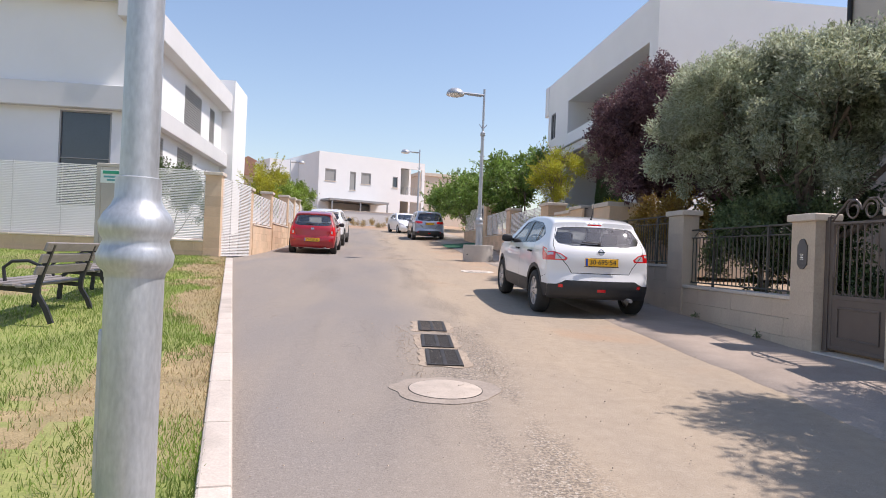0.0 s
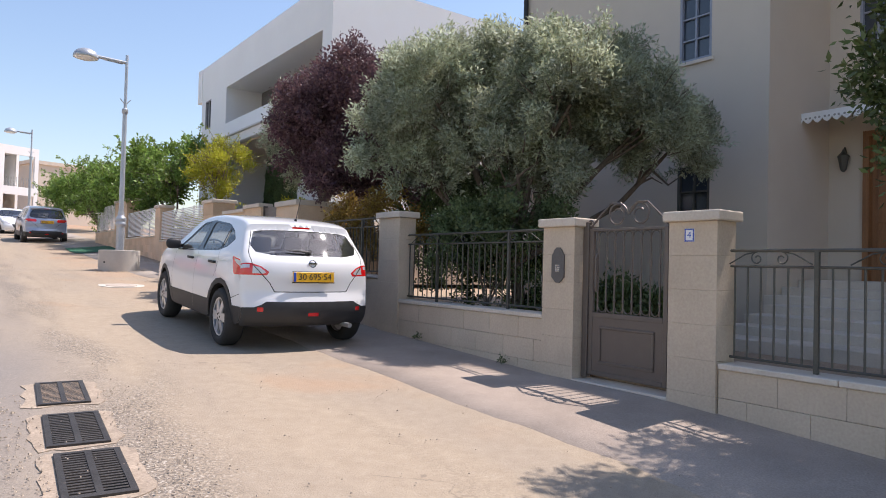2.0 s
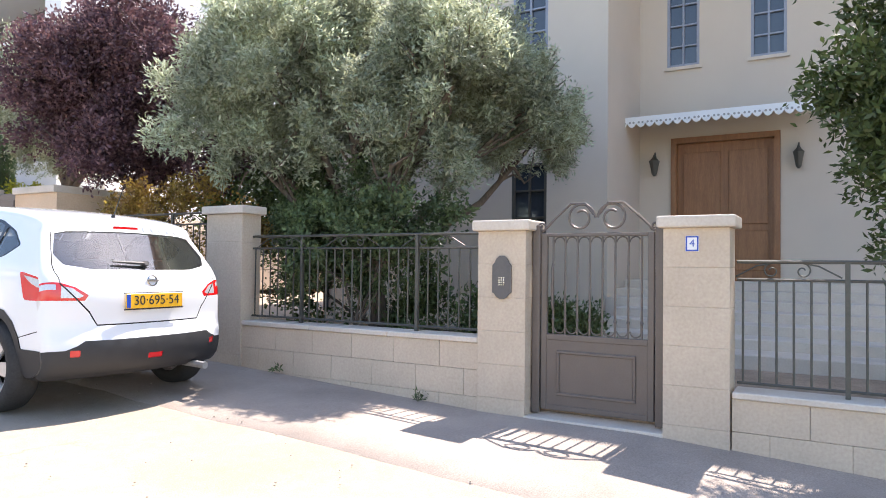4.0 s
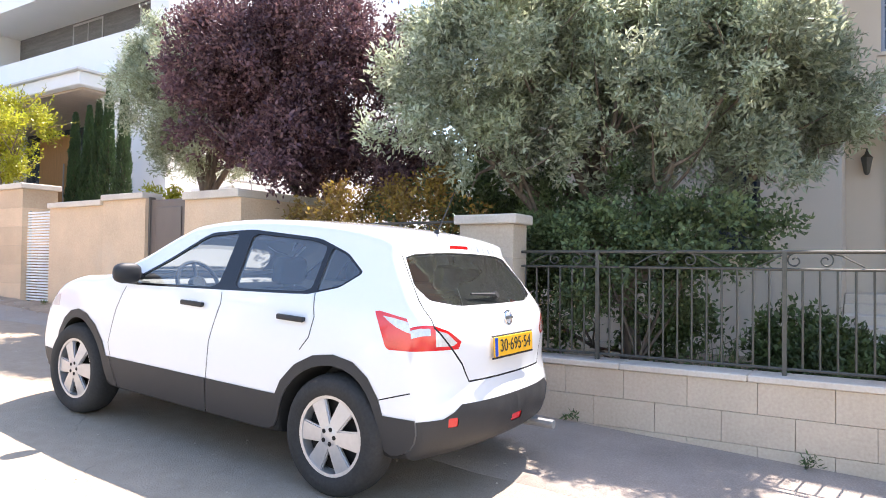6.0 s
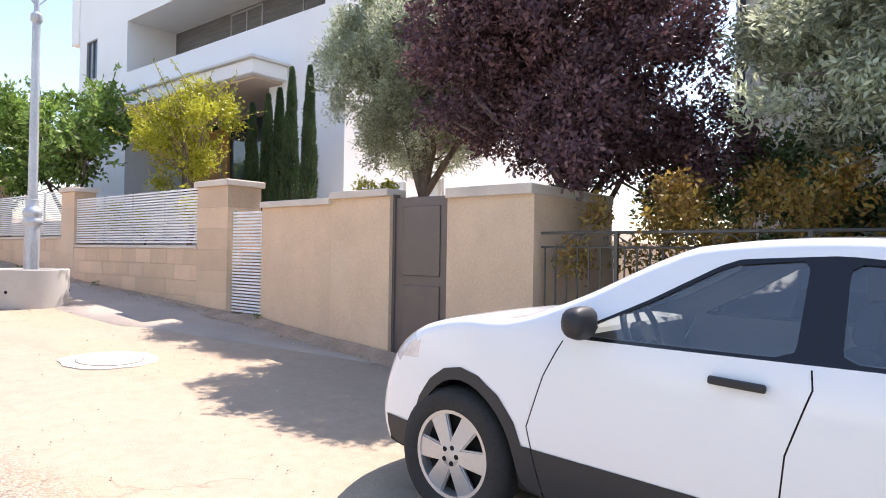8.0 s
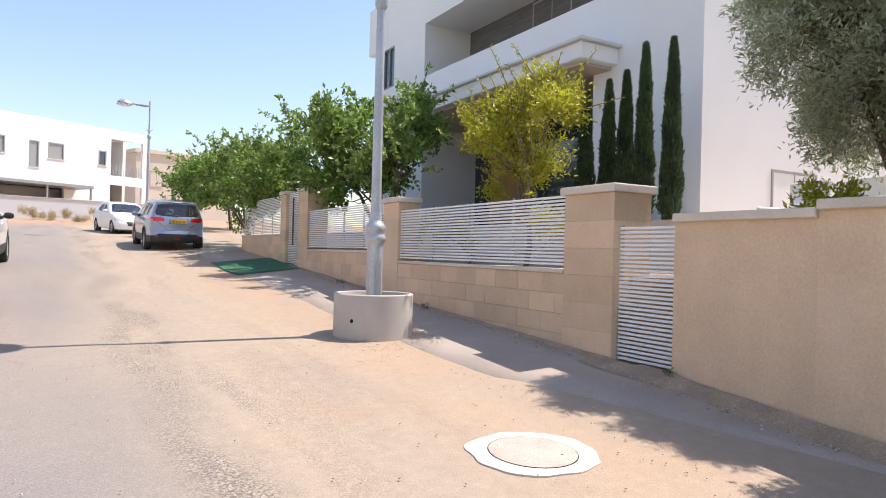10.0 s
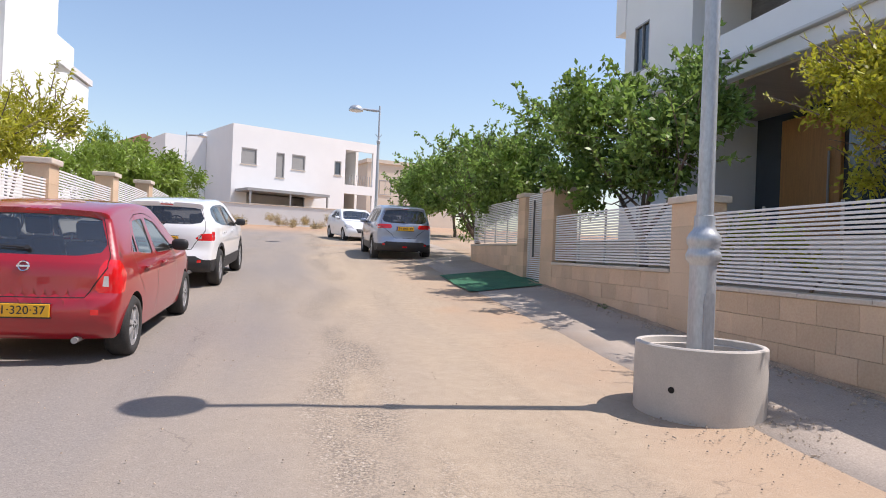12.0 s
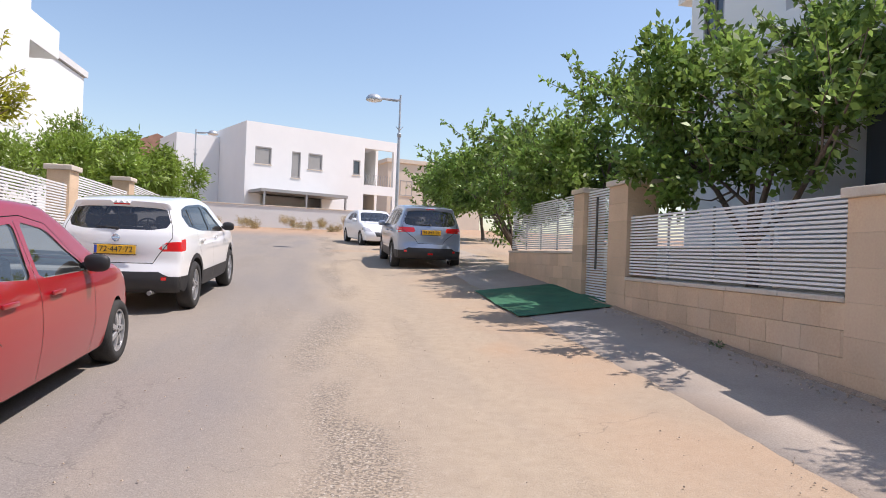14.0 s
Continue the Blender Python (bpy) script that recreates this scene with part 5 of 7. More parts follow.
LONG = dict({k: v for k, v in CROSSOVER.items() if k != "lens_wrap"}, glass=DARK_GLASS, length=4.34, front_axle=3.56, screen=3.1, mirror=2.86, mirror_mat=BLACK, handle_mat=CAR_WHITE, steel=False, spokes=5, antenna=None, plate="72\u00b7447\u00b772", handles=(1.2, 2.15),
            outline=[(0.16, 0.30), (0.05, 0.37), (0.02, 0.50), (0.05, 0.62), (0.09, 0.72), (0.09, 0.90), (0.11, 1.05), (0.15, 1.15), (0.34, 1.44), (0.31, 1.52), (0.7, 1.575), (1.3, 1.60), (1.9, 1.60), (2.35, 1.54), (2.58, 1.47), (3.2, 1.12), (3.6, 1.07), (3.98, 0.96), (4.2, 0.82), (4.32, 0.62), (4.34, 0.44), (4.26, 0.29)],
            rear_glass=(1.14, 1.44), trim=[(0.60, 1.36), (0.72, 1.21), (1.2, 1.13), (2.88, 1.05), (2.8, 1.12), (2.25, 1.47), (1.85, 1.515), (1.05, 1.50), (0.72, 1.45)],
            panes=[("rear_pane", [(1.05, 1.18), (1.80, 1.115), (1.83, 1.475), (1.2, 1.47), (1.07, 1.45)]), ("front_window", [(1.98, 1.10), (2.78, 1.06), (2.7, 1.13), (2.22, 1.44), (1.98, 1.47)]), ("quarter_window", [(0.66, 1.36), (0.77, 1.235), (0.97, 1.20), (0.98, 1.45), (0.76, 1.42)])],
            seams=[[(1.92, 1.08), (1.92, 0.9), (1.98, 0.75), (1.98, 0.29)], [(2.95, 1.03), (3.02, 0.85), (3.1, 0.6), (3.0, 0.29)], [(1.0, 1.17), (1.0, 1.0), (1.05, 0.88), (1.15, 0.76)]],
            lamp_side=[(-0.1, 0.86), (0.30, 0.86), (0.36, 1.03), (-0.1, 1.0)], lens_side=[(-0.1, 0.87), (-0.05, 0.87), (-0.05, 0.98), (-0.1, 0.98)],
            lamp_rear=[(0.72, 0.90), (0.78, 0.86), (1.13, 0.86), (1.13, 1.0), (0.85, 0.98)], lens_rear=[(0.78, 0.89), (0.86, 0.89), (0.86, 0.955), (0.78, 0.955)],
            head_side=[(3.98, 0.80), (4.8, 0.76), (4.8, 0.92), (3.96, 0.94)])
SMALL = dict(length=3.84, half=0.83, wheel_r=0.30, arch_r=0.335, rear_axle=0.60, front_axle=3.22, sill=0.22, belt=0.96, lean=0.34, screen=2.72, screen_top=1.38, cowl=1.02, clad=False, glass=CAR_GLASS,
             outline=[(0.14, 0.24), (0.03, 0.32), (0.0, 0.46), (0.02, 0.60), (0.07, 0.66), (0.08, 0.80), (0.11, 0.93), (0.16, 1.0), (0.40, 1.36), (0.38, 1.42), (0.8, 1.485), (1.3, 1.51), (1.75, 1.495), (2.12, 1.425), (2.85, 1.01), (3.2, 0.95), (3.55, 0.84), (3.75, 0.70), (3.84, 0.5), (3.84, 0.36), (3.76, 0.23)],
             rear_glass=(1.0, 1.365), hatch_foot=0.63, lamp_side=[(-0.1, 0.66), (0.22, 0.67), (0.29, 0.84), (0.20, 0.99), (-0.1, 1.0)], lamp_rear=[(0.80, 0.70), (0.84, 0.67), (1.13, 0.66), (1.13, 1.0), (0.93, 0.98), (0.86, 0.90)], lens_rear=[(0.88, 0.73), (0.95, 0.725), (0.955, 0.82), (0.905, 0.825)],
             panes=[("rear_pane", [(0.88, 1.02), (1.42, 0.975), (1.46, 1.36), (1.05, 1.34), (0.95, 1.24)]), ("front_window", [(1.55, 0.97), (2.42, 0.95), (2.36, 1.02), (1.92, 1.31), (1.56, 1.37)]), ("quarter_window", [(0.70, 1.04), (0.84, 1.025), (0.90, 1.22), (0.80, 1.16)])],
             seams=[[(1.49, 1.38), (1.49, 0.96), (1.52, 0.6), (1.50, 0.25)], [(2.45, 0.94), (2.52, 0.75), (2.56, 0.5), (2.5, 0.25)], [(0.98, 1.34), (0.66, 1.05), (0.72, 0.8), (0.95, 0.6)], [(0.98, 1.34), (1.2, 1.40), (1.6, 1.41), (1.95, 1.35), (2.45, 0.98)]],
             side=car_side, skin=hatch_skin, paired=PAIRED, spokes=7, mirror=2.36, mirror_mat=BLACK, handles=(1.02, 1.74), handle_z=0.845, handle_mat=CAR_RED,
             paint=CAR_RED, plate="71\u00b7320\u00b737", plate_z=0.52, plate_tilt=2, badge_z=0.90, wiper_z=1.05)
TALL = dict({k: v for k, v in CROSSOVER.items() if k != "lens_wrap"}, glass=DARK_GLASS, length=4.55, half=0.90, front_axle=3.62, rear_axle=0.95, screen=3.2, mirror=2.95, belt=1.08, lean=0.34, paint=CAR_SILVER, mirror_mat=CAR_SILVER, handle_mat=CAR_SILVER, plate="94\u00b7845\u00b739", plate_z=0.98, plate_tilt=4, badge_z=None, wiper_z=1.16, antenna=(0.7, 1.65), steel=False, spokes=5,
            outline=[(0.16, 0.30), (0.05, 0.37), (0.02, 0.50), (0.05, 0.62), (0.09, 0.72), (0.10, 0.90), (0.13, 1.05), (0.17, 1.15), (0.36, 1.52), (0.33, 1.60), (0.8, 1.655), (1.4, 1.68), (2.0, 1.67), (2.45, 1.60), (2.66, 1.52), (3.3, 1.14), (3.7, 1.09), (4.15, 1.0), (4.42, 0.85), (4.53, 0.62), (4.55, 0.44), (4.46, 0.29)],
            rear_glass=(1.14, 1.53), screen_top=1.50, trim=[(0.55, 1.45), (0.70, 1.19), (1.2, 1.12), (2.95, 1.06), (2.88, 1.13), (2.35, 1.53), (1.9, 1.585), (1.05, 1.585), (0.7, 1.55)],
            panes=[("rear_pane", [(1.10, 1.17), (1.85, 1.13), (1.88, 1.545), (1.2, 1.55)]), ("front_window", [(2.0, 1.12), (2.86, 1.09), (2.75, 1.18), (2.3, 1.49), (2.0, 1.54)]), ("quarter_window", [(0.62, 1.45), (0.76, 1.22), (1.0, 1.18), (1.08, 1.54), (0.75, 1.51)])],
            seams=[[(1.94, 1.08), (1.94, 0.9), (2.0, 0.5), (2.0, 0.29)], [(3.05, 1.03), (3.12, 0.7), (3.1, 0.29)]],
            lamp_side=[(-0.1, 0.98), (0.45, 1.02), (0.42, 1.14), (-0.1, 1.12)], lamp_rear=[(0.52, 1.02), (0.56, 0.98), (1.13, 0.97), (1.13, 1.12), (0.58, 1.10)], lens_rear=[(0.98, 0.99), (1.1, 0.99), (1.1, 1.02), (0.98, 1.02)], lens_side=[(-0.1, 0.99), (-0.05, 0.99), (-0.05, 1.0), (-0.1, 1.0)],
            head_side=[(4.0, 0.86), (4.9, 0.8), (4.9, 0.95), (3.95, 0.99)])
FASTBACK = dict(SMALL, length=4.45, half=0.86, wheel_r=0.31, front_axle=3.55, rear_axle=0.85, paint=CAR_WHITE, mirror_mat=CAR_WHITE, handle_mat=CAR_WHITE, belt=0.98, screen=3.0, cowl=1.0, screen_top=1.37, mirror=2.72, plate=None, badge_z=None, wiper_z=None, glass=DARK_GLASS, handles=(1.3, 2.1), handle_z=0.88,
                outline=[(0.14, 0.24), (0.03, 0.32), (0.0, 0.46), (0.03, 0.62), (0.06, 0.80), (0.10, 0.98), (0.2, 1.06), (0.9, 1.36), (1.4, 1.45), (1.9, 1.465), (2.3, 1.41), (3.2, 0.99), (3.6, 0.92), (4.0, 0.82), (4.3, 0.66), (4.44, 0.5), (4.44, 0.36), (4.36, 0.23)],
                rear_glass=(1.08, 1.33), panes=[("rear_pane", [(0.98, 1.06), (1.72, 1.0), (1.75, 1.35), (1.3, 1.32)]), ("front_window", [(1.85, 1.0), (2.75, 0.97), (2.6, 1.06), (2.2, 1.31), (1.86, 1.36)])],
                seams=[[(1.80, 1.38), (1.80, 0.96), (1.84, 0.25)], [(2.78, 0.94), (2.86, 0.7), (2.8, 0.25)]],
                head=[(0.66, 0.60), (1.13, 0.62), (1.13, 0.80), (0.84, 0.74)], head_side=[(3.95, 0.66), (4.8, 0.60), (4.8, 0.78), (3.9, 0.80)])


def slope(y):
    return math.degrees(math.atan((ground(0, y + 1.5) - ground(0, y - 1.5)) / 3))


car("white crossover parked half on the pavement, yellow plate", (3.64, 9.86, 0.625), 90, 3.25, CROSSOVER)
car("red dusty hatchback parked beside the stone wall", (-1.75, 23.76, 1.34), 89, 3.4, SMALL)
car("white long crossover with tinted rear windows, parked", (-1.72, 29.63, 1.68), 87.8, 3.9, LONG)
car("silver blue sport utility car parked under a tree", (3.62, 36.95, 2.19), 91, 3.5, TALL)
car("white fastback car parked facing down the street", (2.55, 51.6, 3.08), -79, -3.5, FASTBACK)
# ---- street furniture ----
def street_lamp(x, y, z, turn, label, ring=True, low=0.102, high=0.066):
    """Galvanised lamp post: thick foot with a collar, slender shaft, one arm with a dome. The arm points along local -x."""
    t = thing("street_lamp", label, "street lamp", (x, y, z), turn, "street lamps")
    bm = bmesh.new()
    lathe(bm, [(low, 0), (low, 1.20)], 32)
    foot = part("foot", bm, GALV, t, smooth=40)
    bm = bmesh.new()
    prism(bm, rounded([(-0.045, 0.30), (0.045, 0.30), (0.045, 0.95), (-0.045, 0.95)], 3), -low - 0.004, -low + 0.03)
    part("service_door", bm, GALV, foot)
    bm = bmesh.new()
    lathe(bm, [(low + 0.002, 1.16), (low + 0.004, 1.18), (low + 0.03, 1.21), (low + 0.036, 1.25), (low + 0.022, 1.28), (low + 0.012, 1.31), (low + 0.028, 1.34), (low + 0.032, 1.38), (low + 0.012, 1.42), (low - 0.012, 1.45), (high + 0.014, 1.48), (high + 0.014, 1.56), (high, 1.565)], 32)
    part("collar", bm, GALV, t, smooth=60)
    bm = bmesh.new()
    lathe(bm, [(high, 1.5), (high * 0.82, 4.2)], 24)
    part("shaft", bm, GALV, t, smooth=40)
    bm = bmesh.new()
    lathe(bm, [(high * 0.82, 4.15), (high * 1.2, 4.19), (high * 1.2, 4.28), (high * 0.62, 4.32)], 24)
    for k in (1, -1):
        tube(bm, [(0, 0, 4.40), (k * 0.13, 0, 4.55)], 0.012, 6)
    part("joint", bm, GALV, t, smooth=40)
    bm = bmesh.new()
    lathe(bm, [(high * 0.6, 4.3), (high * 0.55, 5.72), (0.001, 5.74)], 20)
    part("upper_shaft", bm, GALV, t, smooth=40)
    bm = bmesh.new()
    tube(bm, [(0, 0, 5.52), (-0.72, 0, 5.55)], 0.042, 12)
    tube(bm, [(-0.1, 0, 5.47), (-0.55, 0, 5.50)], 0.014, 8)
    part("arm", bm, GALV, t, smooth=40)
    bm = bmesh.new()
    lathe(bm, [(0.29, 0.0), (0.30, 0.02), (0.285, 0.09), (0.23, 0.17), (0.13, 0.225), (0.001, 0.24)], 28, Matrix.Translation((-0.97, 0, 5.46)))
    head = part("lamp_head", bm, GALV, t, smooth=60)
    bm = bmesh.new()
    lathe(bm, [(0.001, -0.05), (0.16, -0.04), (0.26, -0.01), (0.285, 0.005)], 28, Matrix.Translation((-0.97, 0, 5.46)), cap=False)
    part("diffuser", bm, LAMP_WHITE, head, smooth=60)
    return t


def concrete_ring(x, y, z, r=0.5, h=0.55):
    t = thing("concrete_ring", "grey cast concrete ring round the lamp post foot", "concrete ring", (x, y, z), group="concrete rings")
    bm = bmesh.new()
    lathe(bm, [(r - 0.075, -0.05), (r - 0.075, h - 0.06), (r - 0.055, h - 0.055), (r - 0.05, h - 0.008), (r - 0.04, h), (r - 0.012, h), (r, h - 0.012), (r, -0.05)], 56, cap=False)
    for v in bm.verts:
        k = 1 + 0.006 * noise.noise(v.co * 3)
        v.co = Vector((v.co.x * k, v.co.y * k, v.co.z))
    part("ring", bm, RING_CONC, t, smooth=35)
    bm = bmesh.new()
    lathe(bm, [(r - 0.076, 0.05), (r - 0.076, 0.12)], 40)
    part("fill", bm, SOIL, t)
    # flat near-black discs painted as the shade of two lifting holes
    for a in (215, 330):
        bm = bmesh.new()
        m = Matrix.Rotation(radians(a), 4, "Z") @ Matrix.Translation((r - 0.004, 0, h * 0.42)) @ Matrix.Rotation(radians(90), 4, "Y")
        lathe(bm, [(0.024, 0), (0.024, 0.006)], 14, m)
        part("lifting_hole_shade", bm, DARK, t)


street_lamp(-0.91, 2.86, 0.24, -90, "galvanised street lamp post beside the kerb", low=0.112, high=0.074)
street_lamp(3.80, 22.03, 1.33, 0, "galvanised street lamp standing in a concrete ring")
concrete_ring(3.80, 22.03, 1.33)
street_lamp(3.55, 45.0, 2.74, -4, "galvanised street lamp further up the street")
concrete_ring(3.50, 44.9, 2.74)
street_lamp(-6.75, 62.0, 3.75, 178, "galvanised street lamp behind the trees")


DUST_RIM = mat("sand_dusted_rim", (0.38, 0.30, 0.225), 0.95, var=0.2, coarse=6, fine=60, bump=0.5)
PATCH = mat("pale_concrete_patch", (0.50, 0.42, 0.345), 0.9, var=0.15, coarse=3, fine=60, bump=0.35, stain=0.3)


def drain_grate(x, y, filled):
    t = thing("drain_grate", "sand-filled cast iron drain grate" if filled else "cast iron drain grate set in the road", "drain grate", (x, y, ground(x, y) + 0.004), 0, "drain grates")
    t.matrix_world = t.matrix_world @ Matrix.Rotation(radians(3.0), 4, "X") @ Matrix.Rotation(radians(-3.5), 4, "Z")
    w, d = 0.35, 0.76
    bm = bmesh.new()
    for lo, hi in (((0, 0), (w, 0.035)), ((0, d - 0.035), (w, d)), ((0, 0.035), (0.035, d - 0.035)), ((w - 0.035, 0.035), (w, d - 0.035)), ((w / 2 - 0.018, 0.035), (w / 2 + 0.018, d - 0.035))):
        box(bm, (*lo, -0.03), (*hi, 0.016))
    part("frame", bm, CAST_IRON, t)
    # sand, or a near-black slab for the shade below the bars
    bm = bmesh.new()
    box(bm, (0.01, 0.01, -0.02), (w - 0.01, d - 0.01, 0.009 if filled else 0.002))
    part("sand_fill" if filled else "shaft", bm, SOIL if filled else DARK, t)
    first = part("bar", bevelled((0.03, 0, -0.01), (w - 0.03, 0.017, 0.013), 0.003), CAST_IRON, t)
    n = 17
    for i in range(n):
        b = first if i == 0 else new("bar", first.data)
        b.parent = t
        b.location = (0, 0.05 + i * (d - 0.1) / (n - 1) - 0.008, 0)
    bm = bmesh.new()
    ring = []
    for i in range(28):
        a = 2 * math.pi * i / 28
        cx, cy = (w / 2 + 0.10) * max(-1, min(1, 1.3 * math.cos(a))), (d / 2 + 0.07) * max(-1, min(1, 1.3 * math.sin(a)))
        k = 0.93 + 0.16 * noise.noise(Vector((cx * 14, cy * 14, y)))
        ring.append((w / 2 + cx * k, d / 2 + cy * k))
    prism(bm, ring, -0.02, 0.002, "z")
    part("concrete_collar", bm, DUST_RIM, t)


for i, (gx, gy) in enumerate(((0.66, 6.41), (0.69, 7.33), (0.74, 8.40))):
    drain_grate(gx, gy, i == 2)


def manhole(x, y, r, patch_r, label, cover_mat, patch_mat):
    t = thing("manhole_cover", label, "manhole cover", (x, y, ground(x, y) + 0.003))
    t.matrix_world = t.matrix_world @ Matrix.Rotation(radians(3.2), 4, "X")
    bm = bmesh.new()
    prism(bm, [(patch_r * (1 + 0.16 * noise.noise(Vector((math.cos(a) * 2, math.sin(a) * 2, x)))) * math.cos(a), patch_r * 0.95 * (1 + 0.16 * noise.noise(Vector((math.cos(a) * 2, math.sin(a) * 2, y)))) * math.sin(a)) for a in np.linspace(0, 2 * math.pi, 48, endpoint=False)], -0.03, 0.003, "z")
    part("concrete_surround", bm, patch_mat, t)
    bm = bmesh.new()
    lathe(bm, [(r, -0.02), (r, 0.006)], 48)
    part("rim_gap", bm, DARK, t)
    bm = bmesh.new()
    lathe(bm, [(r - 0.006, -0.02), (r - 0.006, 0.007), (r - 0.012, 0.009)], 48)
    for a in (40, 220):
        box(bm, (-0.03, -0.008, 0.009), (0.03, 0.008, 0.0115), Matrix.Rotation(radians(a), 4, "Z") @ Matrix.Translation((r * 0.6, 0, 0)))
    part("cover", bm, cover_mat, t, smooth=40)


DUST_COVER = mat("sand_dusted_iron", (0.47, 0.395, 0.325), 0.85, var=0.14, coarse=6, fine=80, bump=0.3)
manhole(0.73, 5.56, 0.31, 0.45, "sand-covered round manhole cover with concrete surround", DUST_COVER, mat("sandy_surround", (0.33, 0.275, 0.225), 0.9, var=0.15, coarse=4, fine=50, bump=0.4))
manhole(3.05, 17.72, 0.30, 0.44, "round manhole cover in a white-painted surround", DUST_COVER, mat("white_surround", (0.60, 0.545, 0.47), 0.85, var=0.08, coarse=4, bump=0.2))

# the green mat before the white gate
bm = bmesh.new()
rows = [[bm.verts.new(((3.76 + 0.03 * noise.noise(Vector((v * 4, 0, 0)))) * (1 - u) + 5.60 * u, (29.5 + 0.4 * u) * (1 - v) + (32.4 + 0.4 * u) * v, 0)) for u in np.linspace(0, 1, 14)] for v in np.linspace(0, 1, 20)]
for r in rows:
    for v in r:
        v.co.z = ground(v.co.x, v.co.y) + 0.028 + 0.012 * noise.noise(v.co * 1.5)
for r, s_ in zip(rows, rows[1:]):
    for i in range(13):
        bm.faces.new((r[i], r[i + 1], s_[i + 1], s_[i]))
tagged(part("turf_mat", bm, TURF, smooth="all"), "green artificial turf mat before the white gate", "mat")


# ---- ironwork ----
def spiral(cx, cz, r0, r1, a0, turns, x, n=26):
    return [(x, cx + (r0 + (r1 - r0) * i / n) * math.cos(a0 + turns * 2 * math.pi * i / n), cz + (r0 + (r1 - r0) * i / n) * math.sin(a0 + turns * 2 * math.pi * i / n)) for i in range(n + 1)]


def iron_fence(y0, y1, z0, z1, label, pitch=0.112):
    f = thing("iron_fence", label, "fence", (WX + 0.11, y0, 0))
    L_ = y1 - y0
    for z, r in ((z1, 0.014), (z1 - 0.13, 0.011), (z0 + 0.05, 0.012)):
        bm = bmesh.new()
        tube(bm, [(0, 0, z), (0, L_, z)], r, 6)
        part("rail", bm, IRON, f)
    n = int(L_ / pitch)
    bm = bmesh.new()
    tube(bm, [(0, 0, z0 + 0.05), (0, 0, z1 - 0.13)], 0.0085, 6)
    first = part("bar", bm, IRON, f)
    for i in range(n + 1):
        b = first if i == 0 else new("bar", first.data)
        b.parent = f
        b.location = (0, 0.04 + i * (L_ - 0.08) / n, 0)
    for k in range(max(1, round(L_ / 1.35))):
        bm = bmesh.new()
        box(bm, (-0.016, L_ * (k + 0.5) / max(1, round(L_ / 1.35)) - 0.016, z0), (0.016, L_ * (k + 0.5) / max(1, round(L_ / 1.35)) + 0.016, z1))
        part("post", bm, IRON, f)
    for c in np.arange(0.55, L_ - 0.3, 0.95):
        for sg in (1, -1):
            bm = bmesh.new()
            tube(bm, spiral(c + sg * 0.10, z1 - 0.065, 0.055, 0.015, math.pi / 2, -sg * 1.2, 0), 0.006, 5)
            tube(bm, [(0, c + sg * 0.10, z1 - 0.01), (0, c + sg * 0.2, z1 - 0.03), (0, c + sg * 0.34, z1 - 0.11)], 0.006, 5)
            part("scroll", bm, IRON, f)
    return f


iron_fence(7.915, 10.79, 1.19, 2.11, "dark iron bar fence with scrolls on the low wall")
iron_fence(11.40, 14.40, 1.52, 2.40, "dark iron bar fence behind the parked car")
iron_fence(0.2, 5.83, 0.93, 1.87, "dark iron bar fence before the stone steps")

ig = thing("iron_gate", "brown iron garden gate with scrolls, closed", "gate", (WX + 0.10, 6.345, 0))
gw = 1.10
for y in (0.0, gw - 0.07):
    part("jamb", bevelled((-0.03, y, 0.58), (0.03, y + 0.07, 2.17), 0.005), GATE_PAINT, ig)
part("sill", bevelled((-0.16, -0.02, 0.50), (0.2, gw + 0.02, 0.565), 0.008), COPING, ig, "pale stone threshold")
lf = part("lower_panel", bevelled((-0.012, 0.08, 0.615), (0.012, gw - 0.08, 1.22), 0.004), GATE_PAINT, ig)
for lo, hi in (((0.08, 0.615), (0.13, 2.10)), ((gw - 0.13, 0.615), (gw - 0.08, 2.10)), ((0.13, 1.20), (gw - 0.13, 1.25)), ((0.13, 2.07), (gw - 0.13, 2.10)), ((0.13, 0.615), (gw - 0.13, 0.66))):
    part("stile", bevelled((-0.02, lo[0], lo[1]), (0.02, hi[0], hi[1]), 0.004), GATE_PAINT, ig)
for lo, hi in (((0.22, 0.74), (gw - 0.22, 0.765)), ((0.22, 1.09), (gw - 0.22, 1.115)), ((0.22, 0.765), (0.245, 1.09)), ((gw - 0.245, 0.765), (gw - 0.22, 1.09))):
    part("moulding", bevelled((-0.028, lo[0], lo[1]), (-0.010, hi[0], hi[1]), 0.005), GATE_PAINT, lf)
for i in range(8):
    y = 0.18 + i * (gw - 0.36) / 7
    bm = bmesh.new()
    tube(bm, [(0, y, 1.25), (0, y, 2.07)], 0.009, 8)
    lathe(bm, [(0.010, 1.36), (0.016, 1.375), (0.010, 1.39)], 8, Matrix.Translation((0, y, 0)))
    part("bar", bm, GATE_PAINT, ig)
    for zc, k in ((1.305, -1), (2.02, 1)):
        bm = bmesh.new()
        tube(bm, [(0.0, y + 0.048 + 0.045 * math.cos(a), zc + k * 0.045 * math.sin(a)) for a in np.linspace(0, math.pi, 10)], 0.006, 5)
        if i < 7:
            part("loop", bm, GATE_PAINT, ig)
        else:
            bm.free()
